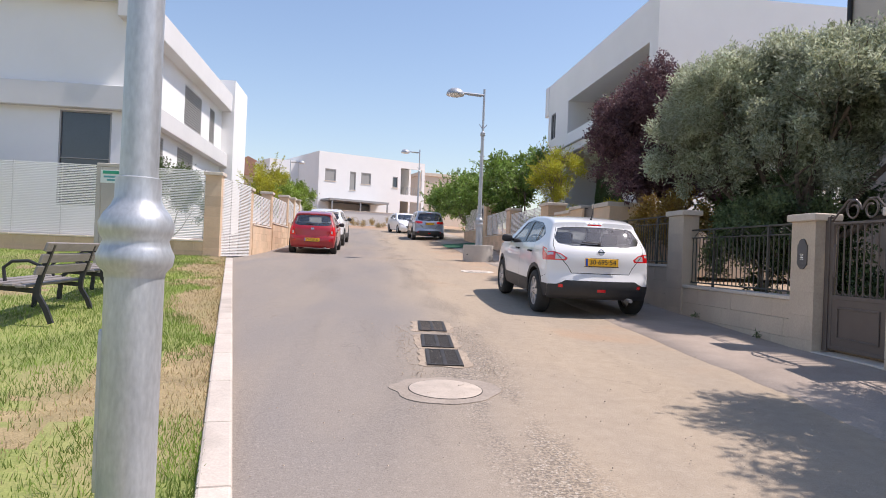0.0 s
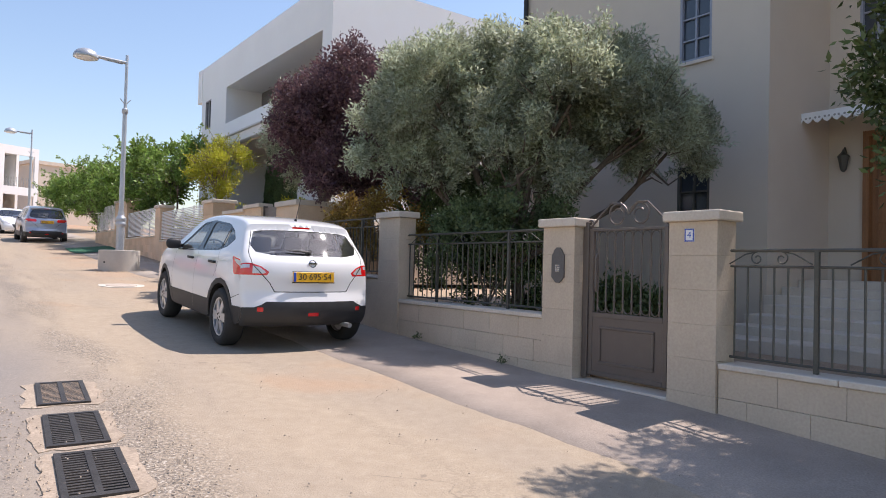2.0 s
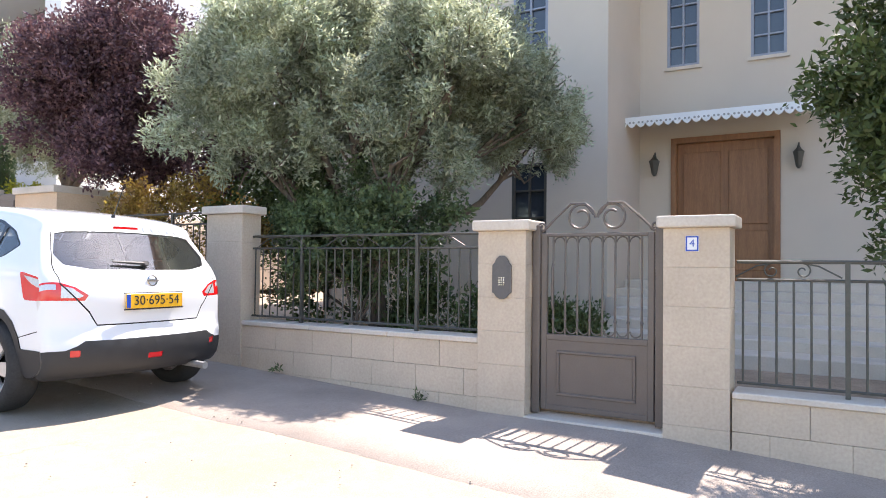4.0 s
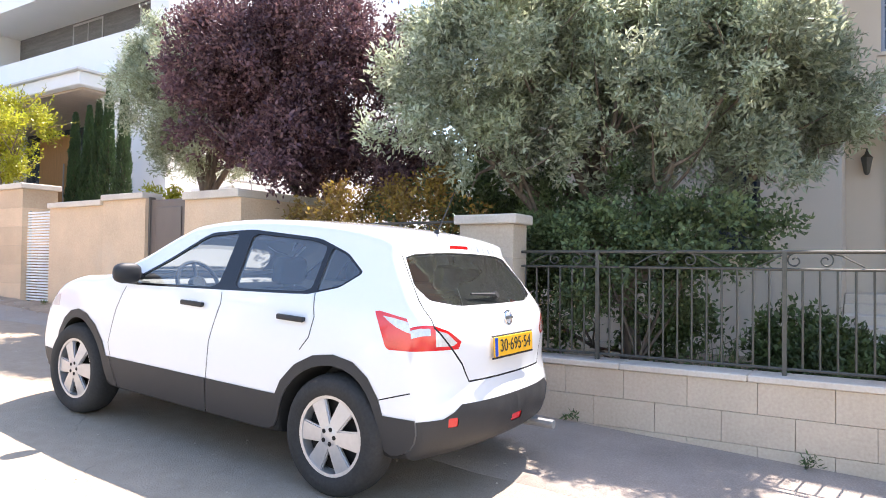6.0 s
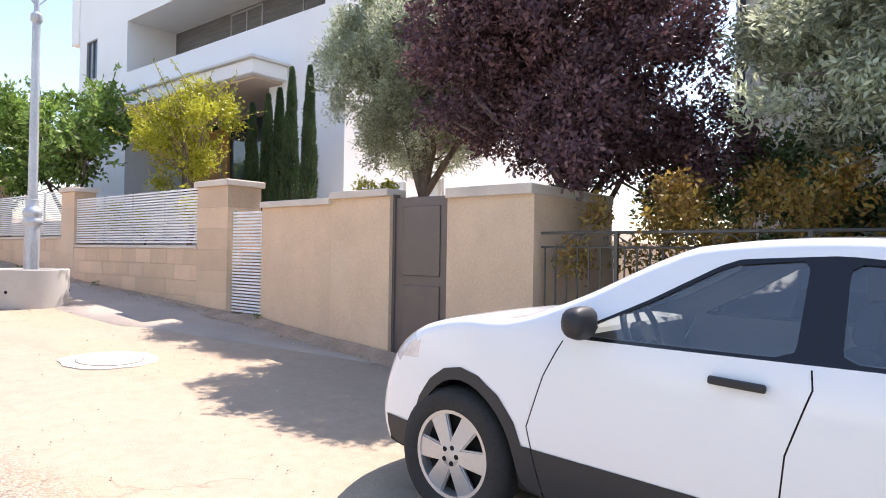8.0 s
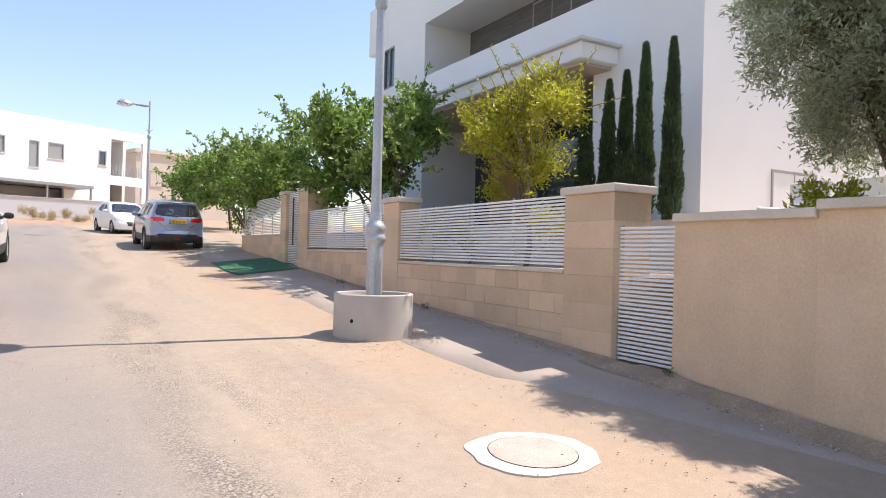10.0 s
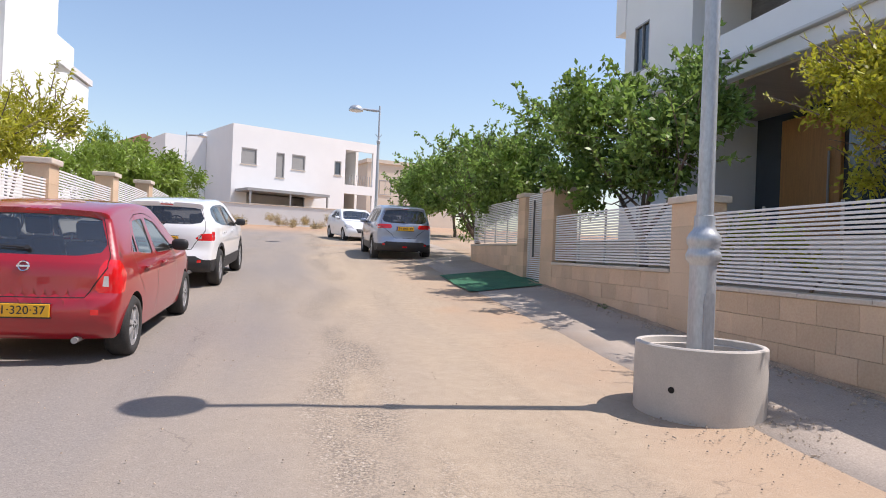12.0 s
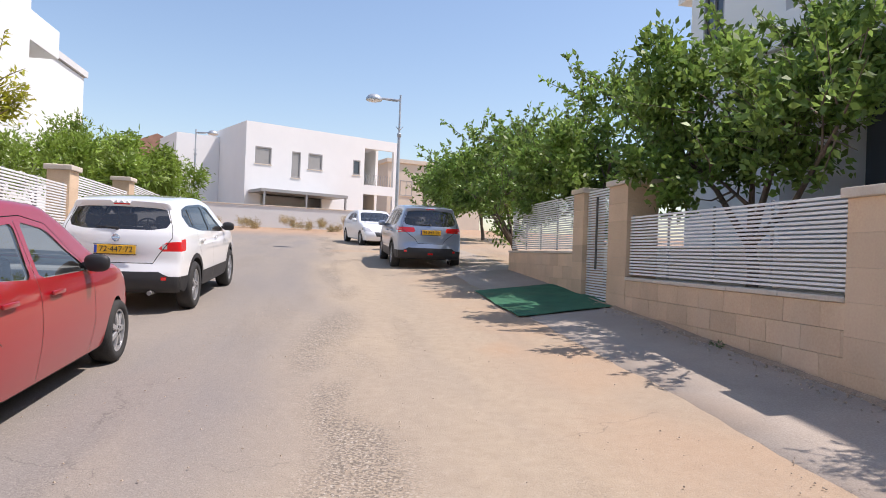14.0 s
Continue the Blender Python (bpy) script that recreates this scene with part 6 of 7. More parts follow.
for sg in (1, -1):
    bm = bmesh.new()
    c = gw / 2 + sg * 0.135
    tube(bm, spiral(c, 2.225, 0.125, 0.055, math.pi / 2 + (math.pi / 2) * sg * 1.0, -sg * 1.35, 0, 34), 0.011, 6)
    tube(bm, [(0, gw / 2 + sg * 0.02, 2.25), (0, gw / 2 + sg * 0.10, 2.345), (0, gw / 2 + sg * 0.22, 2.345), (0, gw / 2 + sg * 0.36, 2.22), (0, gw / 2 + sg * 0.46, 2.12)], 0.011, 6)
    tube(bm, spiral(gw / 2 + sg * 0.47, 2.15, 0.04, 0.012, 0, sg * 1.3, 0, 18), 0.008, 5)
    part("crest_scroll", bm, GATE_PAINT, ig)
bm = bmesh.new()
tube(bm, [(-0.03, gw - 0.19, 1.46), (-0.045, gw - 0.19, 1.5), (-0.045, gw - 0.19, 1.8), (-0.03, gw - 0.19, 1.84)], 0.013, 8)
part("pull_handle", bm, GATE_PAINT, ig)

bg = thing("metal_door", "brown panelled metal garden door, closed", "door", (WX + 0.07, 15.48, 0))
part("leaf", bevelled((0, 0.0, 0.95), (0.05, 0.77, 2.80), 0.006), GATE_PAINT, bg)
for lo, hi in (((0.06, 1.15), (0.71, 1.85)), ((0.06, 1.95), (0.71, 2.7))):
    part("door_panel", bevelled((-0.014, lo[0] + 0.06, lo[1]), (0.001, hi[0] - 0.06, hi[1]), 0.01, 2), GATE_PAINT, bg)
part("frame", bevelled((-0.02, -0.03, 0.95), (0.07, 0.0, 2.84), 0.004), GATE_PAINT, bg)
part("frame", bevelled((-0.02, 0.77, 0.95), (0.07, 0.80, 2.84), 0.004), GATE_PAINT, bg)

# intercom and house number
ic = thing("intercom", "dark grey oval intercom plate with a keypad", "intercom", (WX - 0.052, 7.67, 1.725))
bm = bmesh.new()
prism(bm, [(0.088, -0.135), (0.088, 0.10), (0.07, 0.115), (0.05, 0.155), (0.02, 0.18), (-0.02, 0.18), (-0.05, 0.155), (-0.07, 0.115), (-0.088, 0.10), (-0.088, -0.135), (-0.07, -0.145), (-0.05, -0.17), (-0.02, -0.19), (0.02, -0.19), (0.05, -0.17), (0.07, -0.145)], -0.016, 0.004, "x")
part("plate", bm, mat("intercom_grey", (0.13, 0.12, 0.115), 0.5, 0.3, var=0.06), ic)
for i in range(4):
    for j in range(3):
        part("key", bevelled((-0.02, -0.028 + j * 0.022, -0.075 + i * 0.02), (-0.015, -0.014 + j * 0.022, -0.062 + i * 0.02), 0.002), CHROME, ic)
tile = thing("house_number", "white tile with a blue rim and number 4", "house number", (WX - 0.053, 6.12, 2.0))
part("tile", bevelled((-0.008, -0.06, -0.075), (0.004, 0.06, 0.075), 0.003), SLAT_WHITE, tile)
for lo, hi in (((-0.057, -0.072), (0.057, -0.058)), ((-0.057, 0.058), (0.057, 0.072)), ((-0.057, -0.058), (-0.043, 0.058)), ((0.043, -0.058), (0.057, 0.058))):
    part("rim", bevelled((-0.0095, lo[0], lo[1]), (-0.006, hi[0], hi[1]), 0.001), PLATE_BLUE, tile)
text_part("4", 0.10, PLATE_BLUE, tile, pose(-0.0085, 0, 0, 90, 0, -90), "digit")
tile.scale = (0.8, 0.8, 0.78)

# porch awning and wall lanterns of the beige house
aw = thing("awning", "porch awning with a white lace-cut edge", "awning", (0, 0, 0))
bm = bmesh.new()
prism(bm, [(12.0, 4.42), (13.0, 4.62), (13.0, 4.66), (12.0, 4.46)], 5.4, 8.5, "y")
part("roof", bm, FRAME_GREY, aw)
for i in range(20):
    y = 5.42 + i * 0.155
    bm = bmesh.new()
    prism(bm, [(y, 4.47), (y, 4.36), (y + 0.03, 4.31), (y + 0.0775, 4.28), (y + 0.125, 4.31), (y + 0.155, 4.36), (y + 0.155, 4.47)], 11.97, 11.99, "x")
    part("lace_scallop", bm, SLAT_WHITE, aw)
    # solid grey discs stand in for the shade in the lace holes
    for k in (0.045, 0.11):
        bm = bmesh.new()
        lathe(bm, [(0.02, 0), (0.02, 0.004)], 8, Matrix.Translation((11.966, y + k, 4.37)) @ Matrix.Rotation(radians(90), 4, "Y"))
        part("cutout_shade", bm, SHUTTER, aw)
for y in (8.1, 5.72):
    ln = thing("wall_lantern", "dark bronze wall lantern beside the timber door", "lantern", (12.88, y, 3.75), group="wall lanterns")
    bm = bmesh.new()
    lathe(bm, [(0.02, -0.22), (0.05, -0.18), (0.08, -0.02), (0.10, 0.06), (0.04, 0.12), (0.015, 0.18)], 6)
    part("lantern_body", bm, IRON, ln)
    bm = bmesh.new()
    tube(bm, [(0, 0, 0.16), (0.05, 0, 0.22), (0.12, 0, 0.12)], 0.014, 6)
    part("bracket", bm, IRON, ln)


# ---- benches and the cabinet niche on the lawn ----
def bench(x, y, z, turn):
    b = thing("park_bench", "park bench with grey slats and black iron legs", "bench", (x, y, z), turn, "benches on the lawn")
    slat = mat_slat
    for i in range(4):
        part("seat_slat", bevelled((-0.52 + i * 0.115, 0, 0.42 - 0.012 * i), (-0.42 + i * 0.115, 1.72, 0.45 - 0.012 * i), 0.006), slat, b)
    for i in range(3):
        bm = bevelled((-0.012, 0, 0), (0.018, 1.72, 0.10), 0.006)
        bmesh.ops.transform(bm, matrix=Matrix.Translation((0.0 + i * 0.045, 0, 0.52 + i * 0.125)) @ Matrix.Rotation(radians(18), 4, "Y"), verts=bm.verts[:])
        part("back_slat", bm, slat, b)
    for y_ in (0.16, 1.5):
        bm = bmesh.new()
        pts = [(0.12, 0.0), (0.06, 0.16), (-0.02, 0.30), (-0.02, 0.40), (0.02, 0.55), (0.11, 0.84)]
        left = stroke(pts, 0.05)
        prism(bm, left, y_, y_ + 0.05)
        prism(bm, stroke([(-0.02, 0.34), (-0.25, 0.36), (-0.45, 0.37), (-0.53, 0.30), (-0.55, 0.0)], 0.05), y_ + 0.002, y_ + 0.048)
        part("leg", bm, BLACK, b)
        bm = bmesh.new()
        tube(bm, [(0.02, y_ + 0.025, 0.60), (-0.12, y_ + 0.025, 0.66), (-0.28, y_ + 0.025, 0.65), (-0.36, y_ + 0.025, 0.58), (-0.34, y_ + 0.025, 0.44)], 0.018, 8)
        part("armrest", bm, BLACK, b)


mat_slat = mat("grey_brown_bench_slat", (0.24, 0.22, 0.21), 0.7, var=0.15, coarse=4, fine=50, bump=0.2, stretch=(6, 0.5, 6))
bench(-3.36, 7.42, ground(-3.3, 8.3) + 0.075, 4)
bench(-3.44, 9.42, ground(-3.4, 10.3) + 0.075, 4)

nz = ground(-4.4, 13.6) + 0.06
ni = thing("meter_niche", "grey concrete niche housing a white meter cabinet", "utility niche", (-4.98, 13.25, nz), -4)
part("back_panel", bevelled((0, 0, 0), (0.09, 0.86, 2.02), 0.01), RING_CONC, ni)
part("side_panel", bevelled((0.09, 0, 0), (0.76, 0.08, 2.02), 0.01), RING_CONC, ni)
part("side_panel", bevelled((0.09, 0.78, 0), (0.76, 0.86, 1.97), 0.01), RING_CONC, ni)
part("top_panel", bevelled((0.0, 0.0, 2.02), (0.80, 0.88, 2.09), 0.01), RING_CONC, ni)
cb = part("cabinet", bevelled((0.12, 0.10, 0.08), (0.84, 0.62, 0.98), 0.015), SLAT_WHITE, ni, "white meter cabinet")
part("cabinet_door", bevelled((0.84, 0.13, 0.14), (0.852, 0.59, 0.94), 0.005), SLAT_WHITE, cb)
part("notice", bevelled((0.853, 0.3, 0.4), (0.856, 0.48, 0.62), 0.001), mat("pale_notice", (0.7, 0.7, 0.74), 0.6, var=0.05), cb)
part("notice_mark", bevelled((0.857, 0.36, 0.45), (0.859, 0.43, 0.57), 0.001), PLATE_BLUE, cb)
sg_ = part("poster", bevelled((0.08, -0.008, 1.72), (0.56, -0.002, 1.96), 0.002), mat("poster_white", (0.74, 0.80, 0.76), 0.6, var=0.05), ni, "peeling green and white poster")
part("poster_band", bevelled((0.12, -0.012, 1.89), (0.52, -0.009, 1.95), 0.002), mat("poster_green", (0.03, 0.34, 0.20), 0.6, var=0.08), sg_)
for z0, a, b in ((1.82, 0.14, 0.50), (1.76, 0.2, 0.46)):
    part("letter_bar", bevelled((a, -0.012, z0), (b, -0.009, z0 + 0.035), 0.001), mat("poster_teal", (0.10, 0.34, 0.36), 0.6, var=0.05), sg_)
bm = bmesh.new()
tube(bm, [(0.35, 0.3, 2.09), (0.36, 0.3, 2.16), (0.42, 0.3, 2.17), (0.43, 0.3, 2.09)], 0.008, 6)
part("lifting_eye", bm, IRON, ni)
bn = thing("litter_bin", "small black litter bin beside the bench", "bin", (-4.35, 12.55, nz))
bm = bmesh.new()
lathe(bm, [(0.17, 0), (0.20, 0.75), (0.22, 0.78), (0.18, 0.80)], 20)
part("bin_body", bm, BLACK, bn, smooth=40)
# ---- plants ----
OLIVE = leaf_mat("olive_leaf", (0.255, 0.29, 0.165), (0.61, 0.64, 0.48), 0.55, 0.34, 0.50)
PLUM = leaf_mat("purple_leaf", (0.085, 0.042, 0.052), (0.23, 0.125, 0.135), 0.6, 0.3, 0.3)
YELLOW = leaf_mat("yellow_green_leaf", (0.34, 0.36, 0.030), (0.52, 0.48, 0.040), 0.45, 0.28, 0.4)
GREEN = leaf_mat("citrus_leaf", (0.095, 0.175, 0.036), (0.33, 0.45, 0.10), 0.45, 0.3, 0.45)
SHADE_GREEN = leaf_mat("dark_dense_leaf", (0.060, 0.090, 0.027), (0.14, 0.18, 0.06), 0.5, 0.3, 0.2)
MANGO = leaf_mat("broad_leaf", (0.13, 0.225, 0.03), (0.34, 0.43, 0.07), 0.4, 0.25, 0.4)
CYPRESS = leaf_mat("cypress_leaf", (0.030, 0.062, 0.024), (0.075, 0.125, 0.045), 0.6, 0.3, 0.2)
BUSH = leaf_mat("bush_leaf", (0.06, 0.10, 0.032), (0.18, 0.23, 0.08), 0.5, 0.35, 0.3)
ROSE = leaf_mat("rose_leaf", (0.070, 0.110, 0.042), (0.20, 0.245, 0.105), 0.5, 0.35, 0.35)
AMBER = leaf_mat("amber_leaf", (0.24, 0.16, 0.04), (0.42, 0.26, 0.06), 0.45, 0.3, 0.35)
STRAP = leaf_mat("strap_leaf", (0.06, 0.11, 0.03), (0.17, 0.22, 0.08), 0.4, 0.3, 0.3)
GRASS = leaf_mat("grass_blade", (0.12, 0.21, 0.030), (0.27, 0.35, 0.065), 0.6, 0.35, 0.35)
STRAW = leaf_mat("dry_grass_blade", (0.36, 0.27, 0.13), (0.50, 0.40, 0.20), 0.7, 0.25, 0.25)


def quads(name, corners, material, parent=None, label=""):
    """Many small separate blades: corners of shape (n, 4, 3)."""
    n = len(corners)
    me = bpy.data.meshes.new(name)
    me.vertices.add(4 * n)
    me.vertices.foreach_set("co", np.asarray(corners, dtype=np.float32).ravel())
    me.loops.add(4 * n)
    me.loops.foreach_set("vertex_index", np.arange(4 * n, dtype=np.int32))
    me.polygons.add(n)
    me.polygons.foreach_set("loop_start", np.arange(0, 4 * n, 4, dtype=np.int32))
    me.update()
    me.validate()
    me.materials.append(material)
    ob = new(name, me)
    if parent:
        ob.parent = parent
    if label:
        ob["label"] = label
    return ob


def unit(v):
    return v / np.maximum(np.linalg.norm(v, axis=-1, keepdims=True), 1e-9)


def foliage(rng, lobes, twigs, per, leaf, wide, reach, ragged=0.28, droop=0.0, core=0.22, tuft=26):
    """Leaves in sprays along twigs that end on a ragged shell of several lobes."""
    lobes = np.array(lobes, dtype=float)
    c, r = lobes[:, :3], lobes[:, 3:6]
    w = (r.prod(axis=1)) ** (2 / 3)
    n_sub = max(6, twigs // tuft)
    pk = rng.choice(len(lobes), n_sub, p=w / w.sum())
    d = unit(rng.normal(size=(n_sub, 3)))
    d[:, 2] = np.where(d[:, 2] < -0.45, -d[:, 2] * 0.5, d[:, 2])
    d = unit(d)
    rad = np.where(rng.random(n_sub) < core, rng.uniform(0.3, 0.75, n_sub), rng.uniform(0.70, 1.0 + ragged * 0.7, n_sub))
    sub_c = c[pk] + d * r[pk] * rad[:, None]
    sub_r = r[pk].mean(axis=1) * rng.uniform(0.16, 0.34, n_sub)
    pick = rng.choice(n_sub, twigs, p=sub_r ** 2 / (sub_r ** 2).sum())
    dd = unit(rng.normal(size=(twigs, 3)) + d[pick] * 0.7)
    base = sub_c[pick] + dd * (sub_r[pick] * rng.uniform(0.6, 1.08, twigs))[:, None]
    grow = unit(dd + d[pick] * 0.5 + rng.normal(size=(twigs, 3)) * 0.4 + np.array([0, 0, 0.3 - droop]))
    s = rng.uniform(-1, 1, (twigs, per))
    pos = base[:, None, :] + grow[:, None, :] * (s * reach)[..., None] + rng.normal(size=(twigs, per, 3)) * reach * 0.28
    ax = unit(grow[:, None, :] * 0.7 + rng.normal(size=(twigs, per, 3)) * 0.75 + np.array([0, 0, -droop]))
    side = unit(np.cross(ax, rng.normal(size=(twigs, per, 3))))
    up = np.cross(side, ax)
    k = rng.uniform(0.7, 1.25, (twigs, per))[..., None]
    a = pos
    t = pos + ax * leaf * k
    m = pos + ax * leaf * 0.45 * k + up * leaf * 0.10 * k
    return np.stack([a, m - side * wide * k / 2, t, m + side * wide * k / 2], axis=2).reshape(-1, 4, 3)


def shoots(rng, lobes, n, length, leaf, wide, bm):
    """Long leafy shoots that stand out of the crown; their stems go into bm."""
    out = []
    for _ in range(n):
        l = lobes[rng.integers(len(lobes))]
        d = unit(rng.normal(size=3) * np.array([1, 1, 0.6]) + np.array([0, 0, 0.55]))
        p = np.array(l[:3]) + d * np.array(l[3:6]) * 0.8
        q = unit(d + np.array([0, 0, 0.5]) + rng.normal(size=3) * 0.25)
        k = length * rng.uniform(0.5, 1.2)
        bend = unit(rng.normal(size=3)) * 0.12
        pts = [p + q * k * f + bend * f * f * k for f in np.linspace(0, 1, 6)]
        tube(bm, pts, 0.012, 4, 0.003)
        for i in range(int(k / 0.028)):
            f = rng.uniform(0.1, 1.0)
            o = p + q * k * f + bend * f * f * k
            ax = unit(q * 0.5 + rng.normal(size=3))
            sd = unit(np.cross(ax, rng.normal(size=3)))
            z = rng.uniform(0.7, 1.2)
            mid = o + ax * leaf * 0.45 * z + np.cross(sd, ax) * leaf * 0.1
            out.append([o, mid - sd * wide * z / 2, o + ax * leaf * z, mid + sd * wide * z / 2])
    return np.array(out)


def limbs(base, lobes, r0, rng, forks=1):
    bm = bmesh.new()
    base = Vector(base)
    top = sum((Vector(l[:3]) for l in lobes), Vector()) / len(lobes)
    knee = base.lerp(top, 0.35) + Vector((rng.uniform(-0.1, 0.1), rng.uniform(-0.1, 0.1), 0))
    tube(bm, [base - Vector((0, 0, 0.15)), base.lerp(knee, 0.5) + Vector((0.04, -0.03, 0)), knee], r0, 10, r0 * 0.75)
    for l in lobes:
        tip = Vector(l[:3])
        mid = knee.lerp(tip, 0.5) + Vector(rng.normal(size=3)) * 0.12
        tube(bm, [knee - Vector((0, 0, 0.05)), mid, tip], r0 * 0.6, 8, r0 * 0.2)
        for _ in range(5):
            e = tip + Vector(unit(rng.normal(size=3))) * float(l[3]) * 0.75
            s = mid.lerp(tip, rng.uniform(0.2, 1))
            tube(bm, [s, s.lerp(e, 0.5) + Vector(rng.normal(size=3)) * 0.06, e], r0 * 0.2, 5, r0 * 0.05)
    return bm


def tree(name, label, base, lobes, material, seed, twigs, per, leaf, wide, reach, trunk_r=0.09, ragged=0.28, droop=0.0, core=0.22, category="tree", shoot=(0, 0), satellites=0):
    t = thing(name, label, category, base)
    rng = np.random.default_rng(seed)
    loc = [(l[0] - base[0], l[1] - base[1], l[2] - base[2], *l[3:]) for l in lobes]
    bm = limbs((0, 0, 0), loc, trunk_r, rng)
    for _ in range(satellites):
        l = loc[rng.integers(len(loc))]
        d = unit(rng.normal(size=3) + np.array([0, 0, 0.6]))
        k = rng.uniform(0.22, 0.42)
        loc.append((*(np.array(l[:3]) + d * np.array(l[3:6]) * rng.uniform(0.95, 1.3)), *(np.array(l[3:6]) * k)))
    leaves = foliage(rng, loc, twigs, per, leaf, wide, reach, ragged, droop, core)
    if shoot[0]:
        twig = bmesh.new()
        leaves = np.concatenate([leaves, shoots(rng, loc, shoot[0], shoot[1], leaf, wide, twig)])
        tagged(part("brushwood", twig, BARK, t, smooth=60), kind="stuff")
    part("trunk", bm, BARK, t, smooth=60)
    quads("crown", leaves, material, t)
    return t


tree("olive_tree", "large grey-green olive tree overhanging the iron fence", (7.2, 10.3, 0.66),
     [(6.05, 12.0, 3.65, 0.72, 0.78, 0.75), (6.2, 11.2, 4.25, 0.8, 0.75, 0.85), (6.9, 11.9, 4.55, 0.8, 0.8, 0.75), (7.4, 10.6, 4.75, 0.85, 0.85, 0.65), (7.5, 9.5, 4.45, 0.85, 0.8, 0.7), (6.75, 10.3, 3.75, 0.75, 0.7, 0.75),
      (7.0, 9.1, 3.95, 0.78, 0.72, 0.85), (8.2, 8.9, 3.75, 0.8, 0.75, 0.7), (9.1, 9.0, 3.55, 0.7, 0.6, 0.6), (8.0, 11.3, 4.0, 0.9, 0.9, 0.8), (8.0, 9.9, 3.7, 0.9, 0.9, 0.8), (6.2, 11.5, 3.1, 0.6, 0.8, 0.45), (6.6, 9.7, 3.0, 0.6, 0.9, 0.4)],
     OLIVE, 11, 15000, 15, 0.076, 0.024, 0.12, 0.12, 0.24, core=0.15, shoot=(150, 0.4))
tree("olive_tree", "grey-green olive tree beside the white house", (7.5, 17.5, 2.2),
     [(7.15, 18.15, 4.6, 0.75, 0.80, 0.95), (7.5, 17.5, 4.2, 0.85, 0.85, 1.0), (7.5, 18.0, 5.4, 0.80, 0.80, 0.75), (7.3, 17.2, 5.0, 0.80, 0.80, 0.85), (8.0, 17.0, 4.8, 0.85, 0.85, 1.1), (7.7, 17.9, 3.8, 0.7, 0.7, 0.6)], OLIVE, 12, 9000, 15, 0.075, 0.020, 0.13, 0.10, 0.22)
tree("plum_tree", "dark purple-leaved plum tree behind the stone wall", (7.4, 15.0, 1.9),
     [(6.5, 15.0, 4.45, 0.95, 0.95, 1.0), (6.8, 14.5, 5.15, 0.80, 0.85, 0.75), (6.1, 15.55, 4.6, 0.70, 0.70, 0.8), (7.1, 14.0, 4.4, 0.65, 0.65, 0.85), (6.5, 15.0, 3.45, 1.0, 1.05, 0.65), (7.1, 14.2, 3.3, 0.90, 0.90, 0.70)], PLUM, 13, 8000, 13, 0.066, 0.034, 0.13, 0.09, 0.28, shoot=(150, 0.36))
tree("ornamental_tree", "yellow-green small-leaved tree behind the slatted fence", (6.5, 22.5, 2.2),
     [(6.45, 22.6, 4.3, 0.75, 0.85, 0.75), (6.5, 21.9, 4.5, 0.6, 0.6, 0.6), (6.4, 23.2, 4.1, 0.55, 0.6, 0.55), (6.5, 22.4, 3.6, 0.6, 0.7, 0.5)], YELLOW, 14, 1000, 12, 0.075, 0.030, 0.15, 0.05, 0.36, core=0.3, shoot=(70, 0.6))
tree("citrus_tree", "leafy dark green citrus tree above the slatted fence", (6.8, 28.6, 2.2),
     [(6.6, 27.3, 4.6, 0.9, 1.0, 0.9), (6.7, 28.8, 4.95, 1.0, 1.0, 0.85), (6.3, 29.8, 4.4, 0.95, 1.0, 0.9), (6.4, 26.6, 4.2, 0.6, 0.7, 0.6), (6.3, 28.6, 3.8, 0.7, 1.7, 0.55)], GREEN, 15, 1400, 10, 0.13, 0.066, 0.20, 0.09, 0.44, shoot=(120, 0.85), satellites=14)
tree("citrus_tree", "leafy green citrus tree beyond the white gate", (6.5, 33.6, 2.2),
     [(6.3, 32.2, 4.65, 1.0, 1.1, 0.95), (6.0, 34.0, 4.55, 0.95, 1.1, 0.9), (5.8, 33.0, 4.3, 0.9, 1.3, 0.8), (6.1, 33.4, 3.7, 0.6, 1.8, 0.6)], GREEN, 16, 1250, 10, 0.13, 0.066, 0.20, 0.09, 0.44, shoot=(110, 0.9), satellites=14)
tree("fig_tree", "spreading green tree hanging over the street edge", (6.2, 38.0, 2.4),
     [(5.9, 36.4, 4.7, 1.2, 1.3, 1.1), (5.6, 38.4, 4.6, 1.3, 1.4, 1.15), (5.25, 37.6, 3.8, 0.85, 1.3, 1.1), (5.4, 40.4, 4.5, 1.3, 1.5, 1.1), (5.1, 36.0, 3.6, 0.55, 0.8, 0.7)], GREEN, 17, 1700, 10, 0.13, 0.066, 0.2, 0.10, 0.40, droop=0.3, shoot=(120, 0.9), satellites=14)
tree("broadleaf_tree", "yellow-green young tree leaning over the wall", (-4.5, 30.2, 1.8),
     [(-4.3, 30.6, 4.1, 0.65, 1.0, 0.75), (-4.4, 29.0, 4.0, 0.6, 0.8, 0.55), (-4.2, 31.2, 4.8, 0.4, 0.4, 0.5)], YELLOW, 18, 420, 10, 0.12, 0.035, 0.2, 0.05, 0.42, shoot=(40, 0.7))
tree("broadleaf_tree", "olive-brown leafy shrub tree behind the slats", (-4.8, 35.6, 2.0),
     [(-4.6, 36.0, 4.2, 0.8, 1.1, 0.75), (-4.7, 34.2, 3.8, 0.6, 0.8, 0.6)], MANGO, 19, 900, 10, 0.12, 0.04, 0.2, 0.06, 0.36)
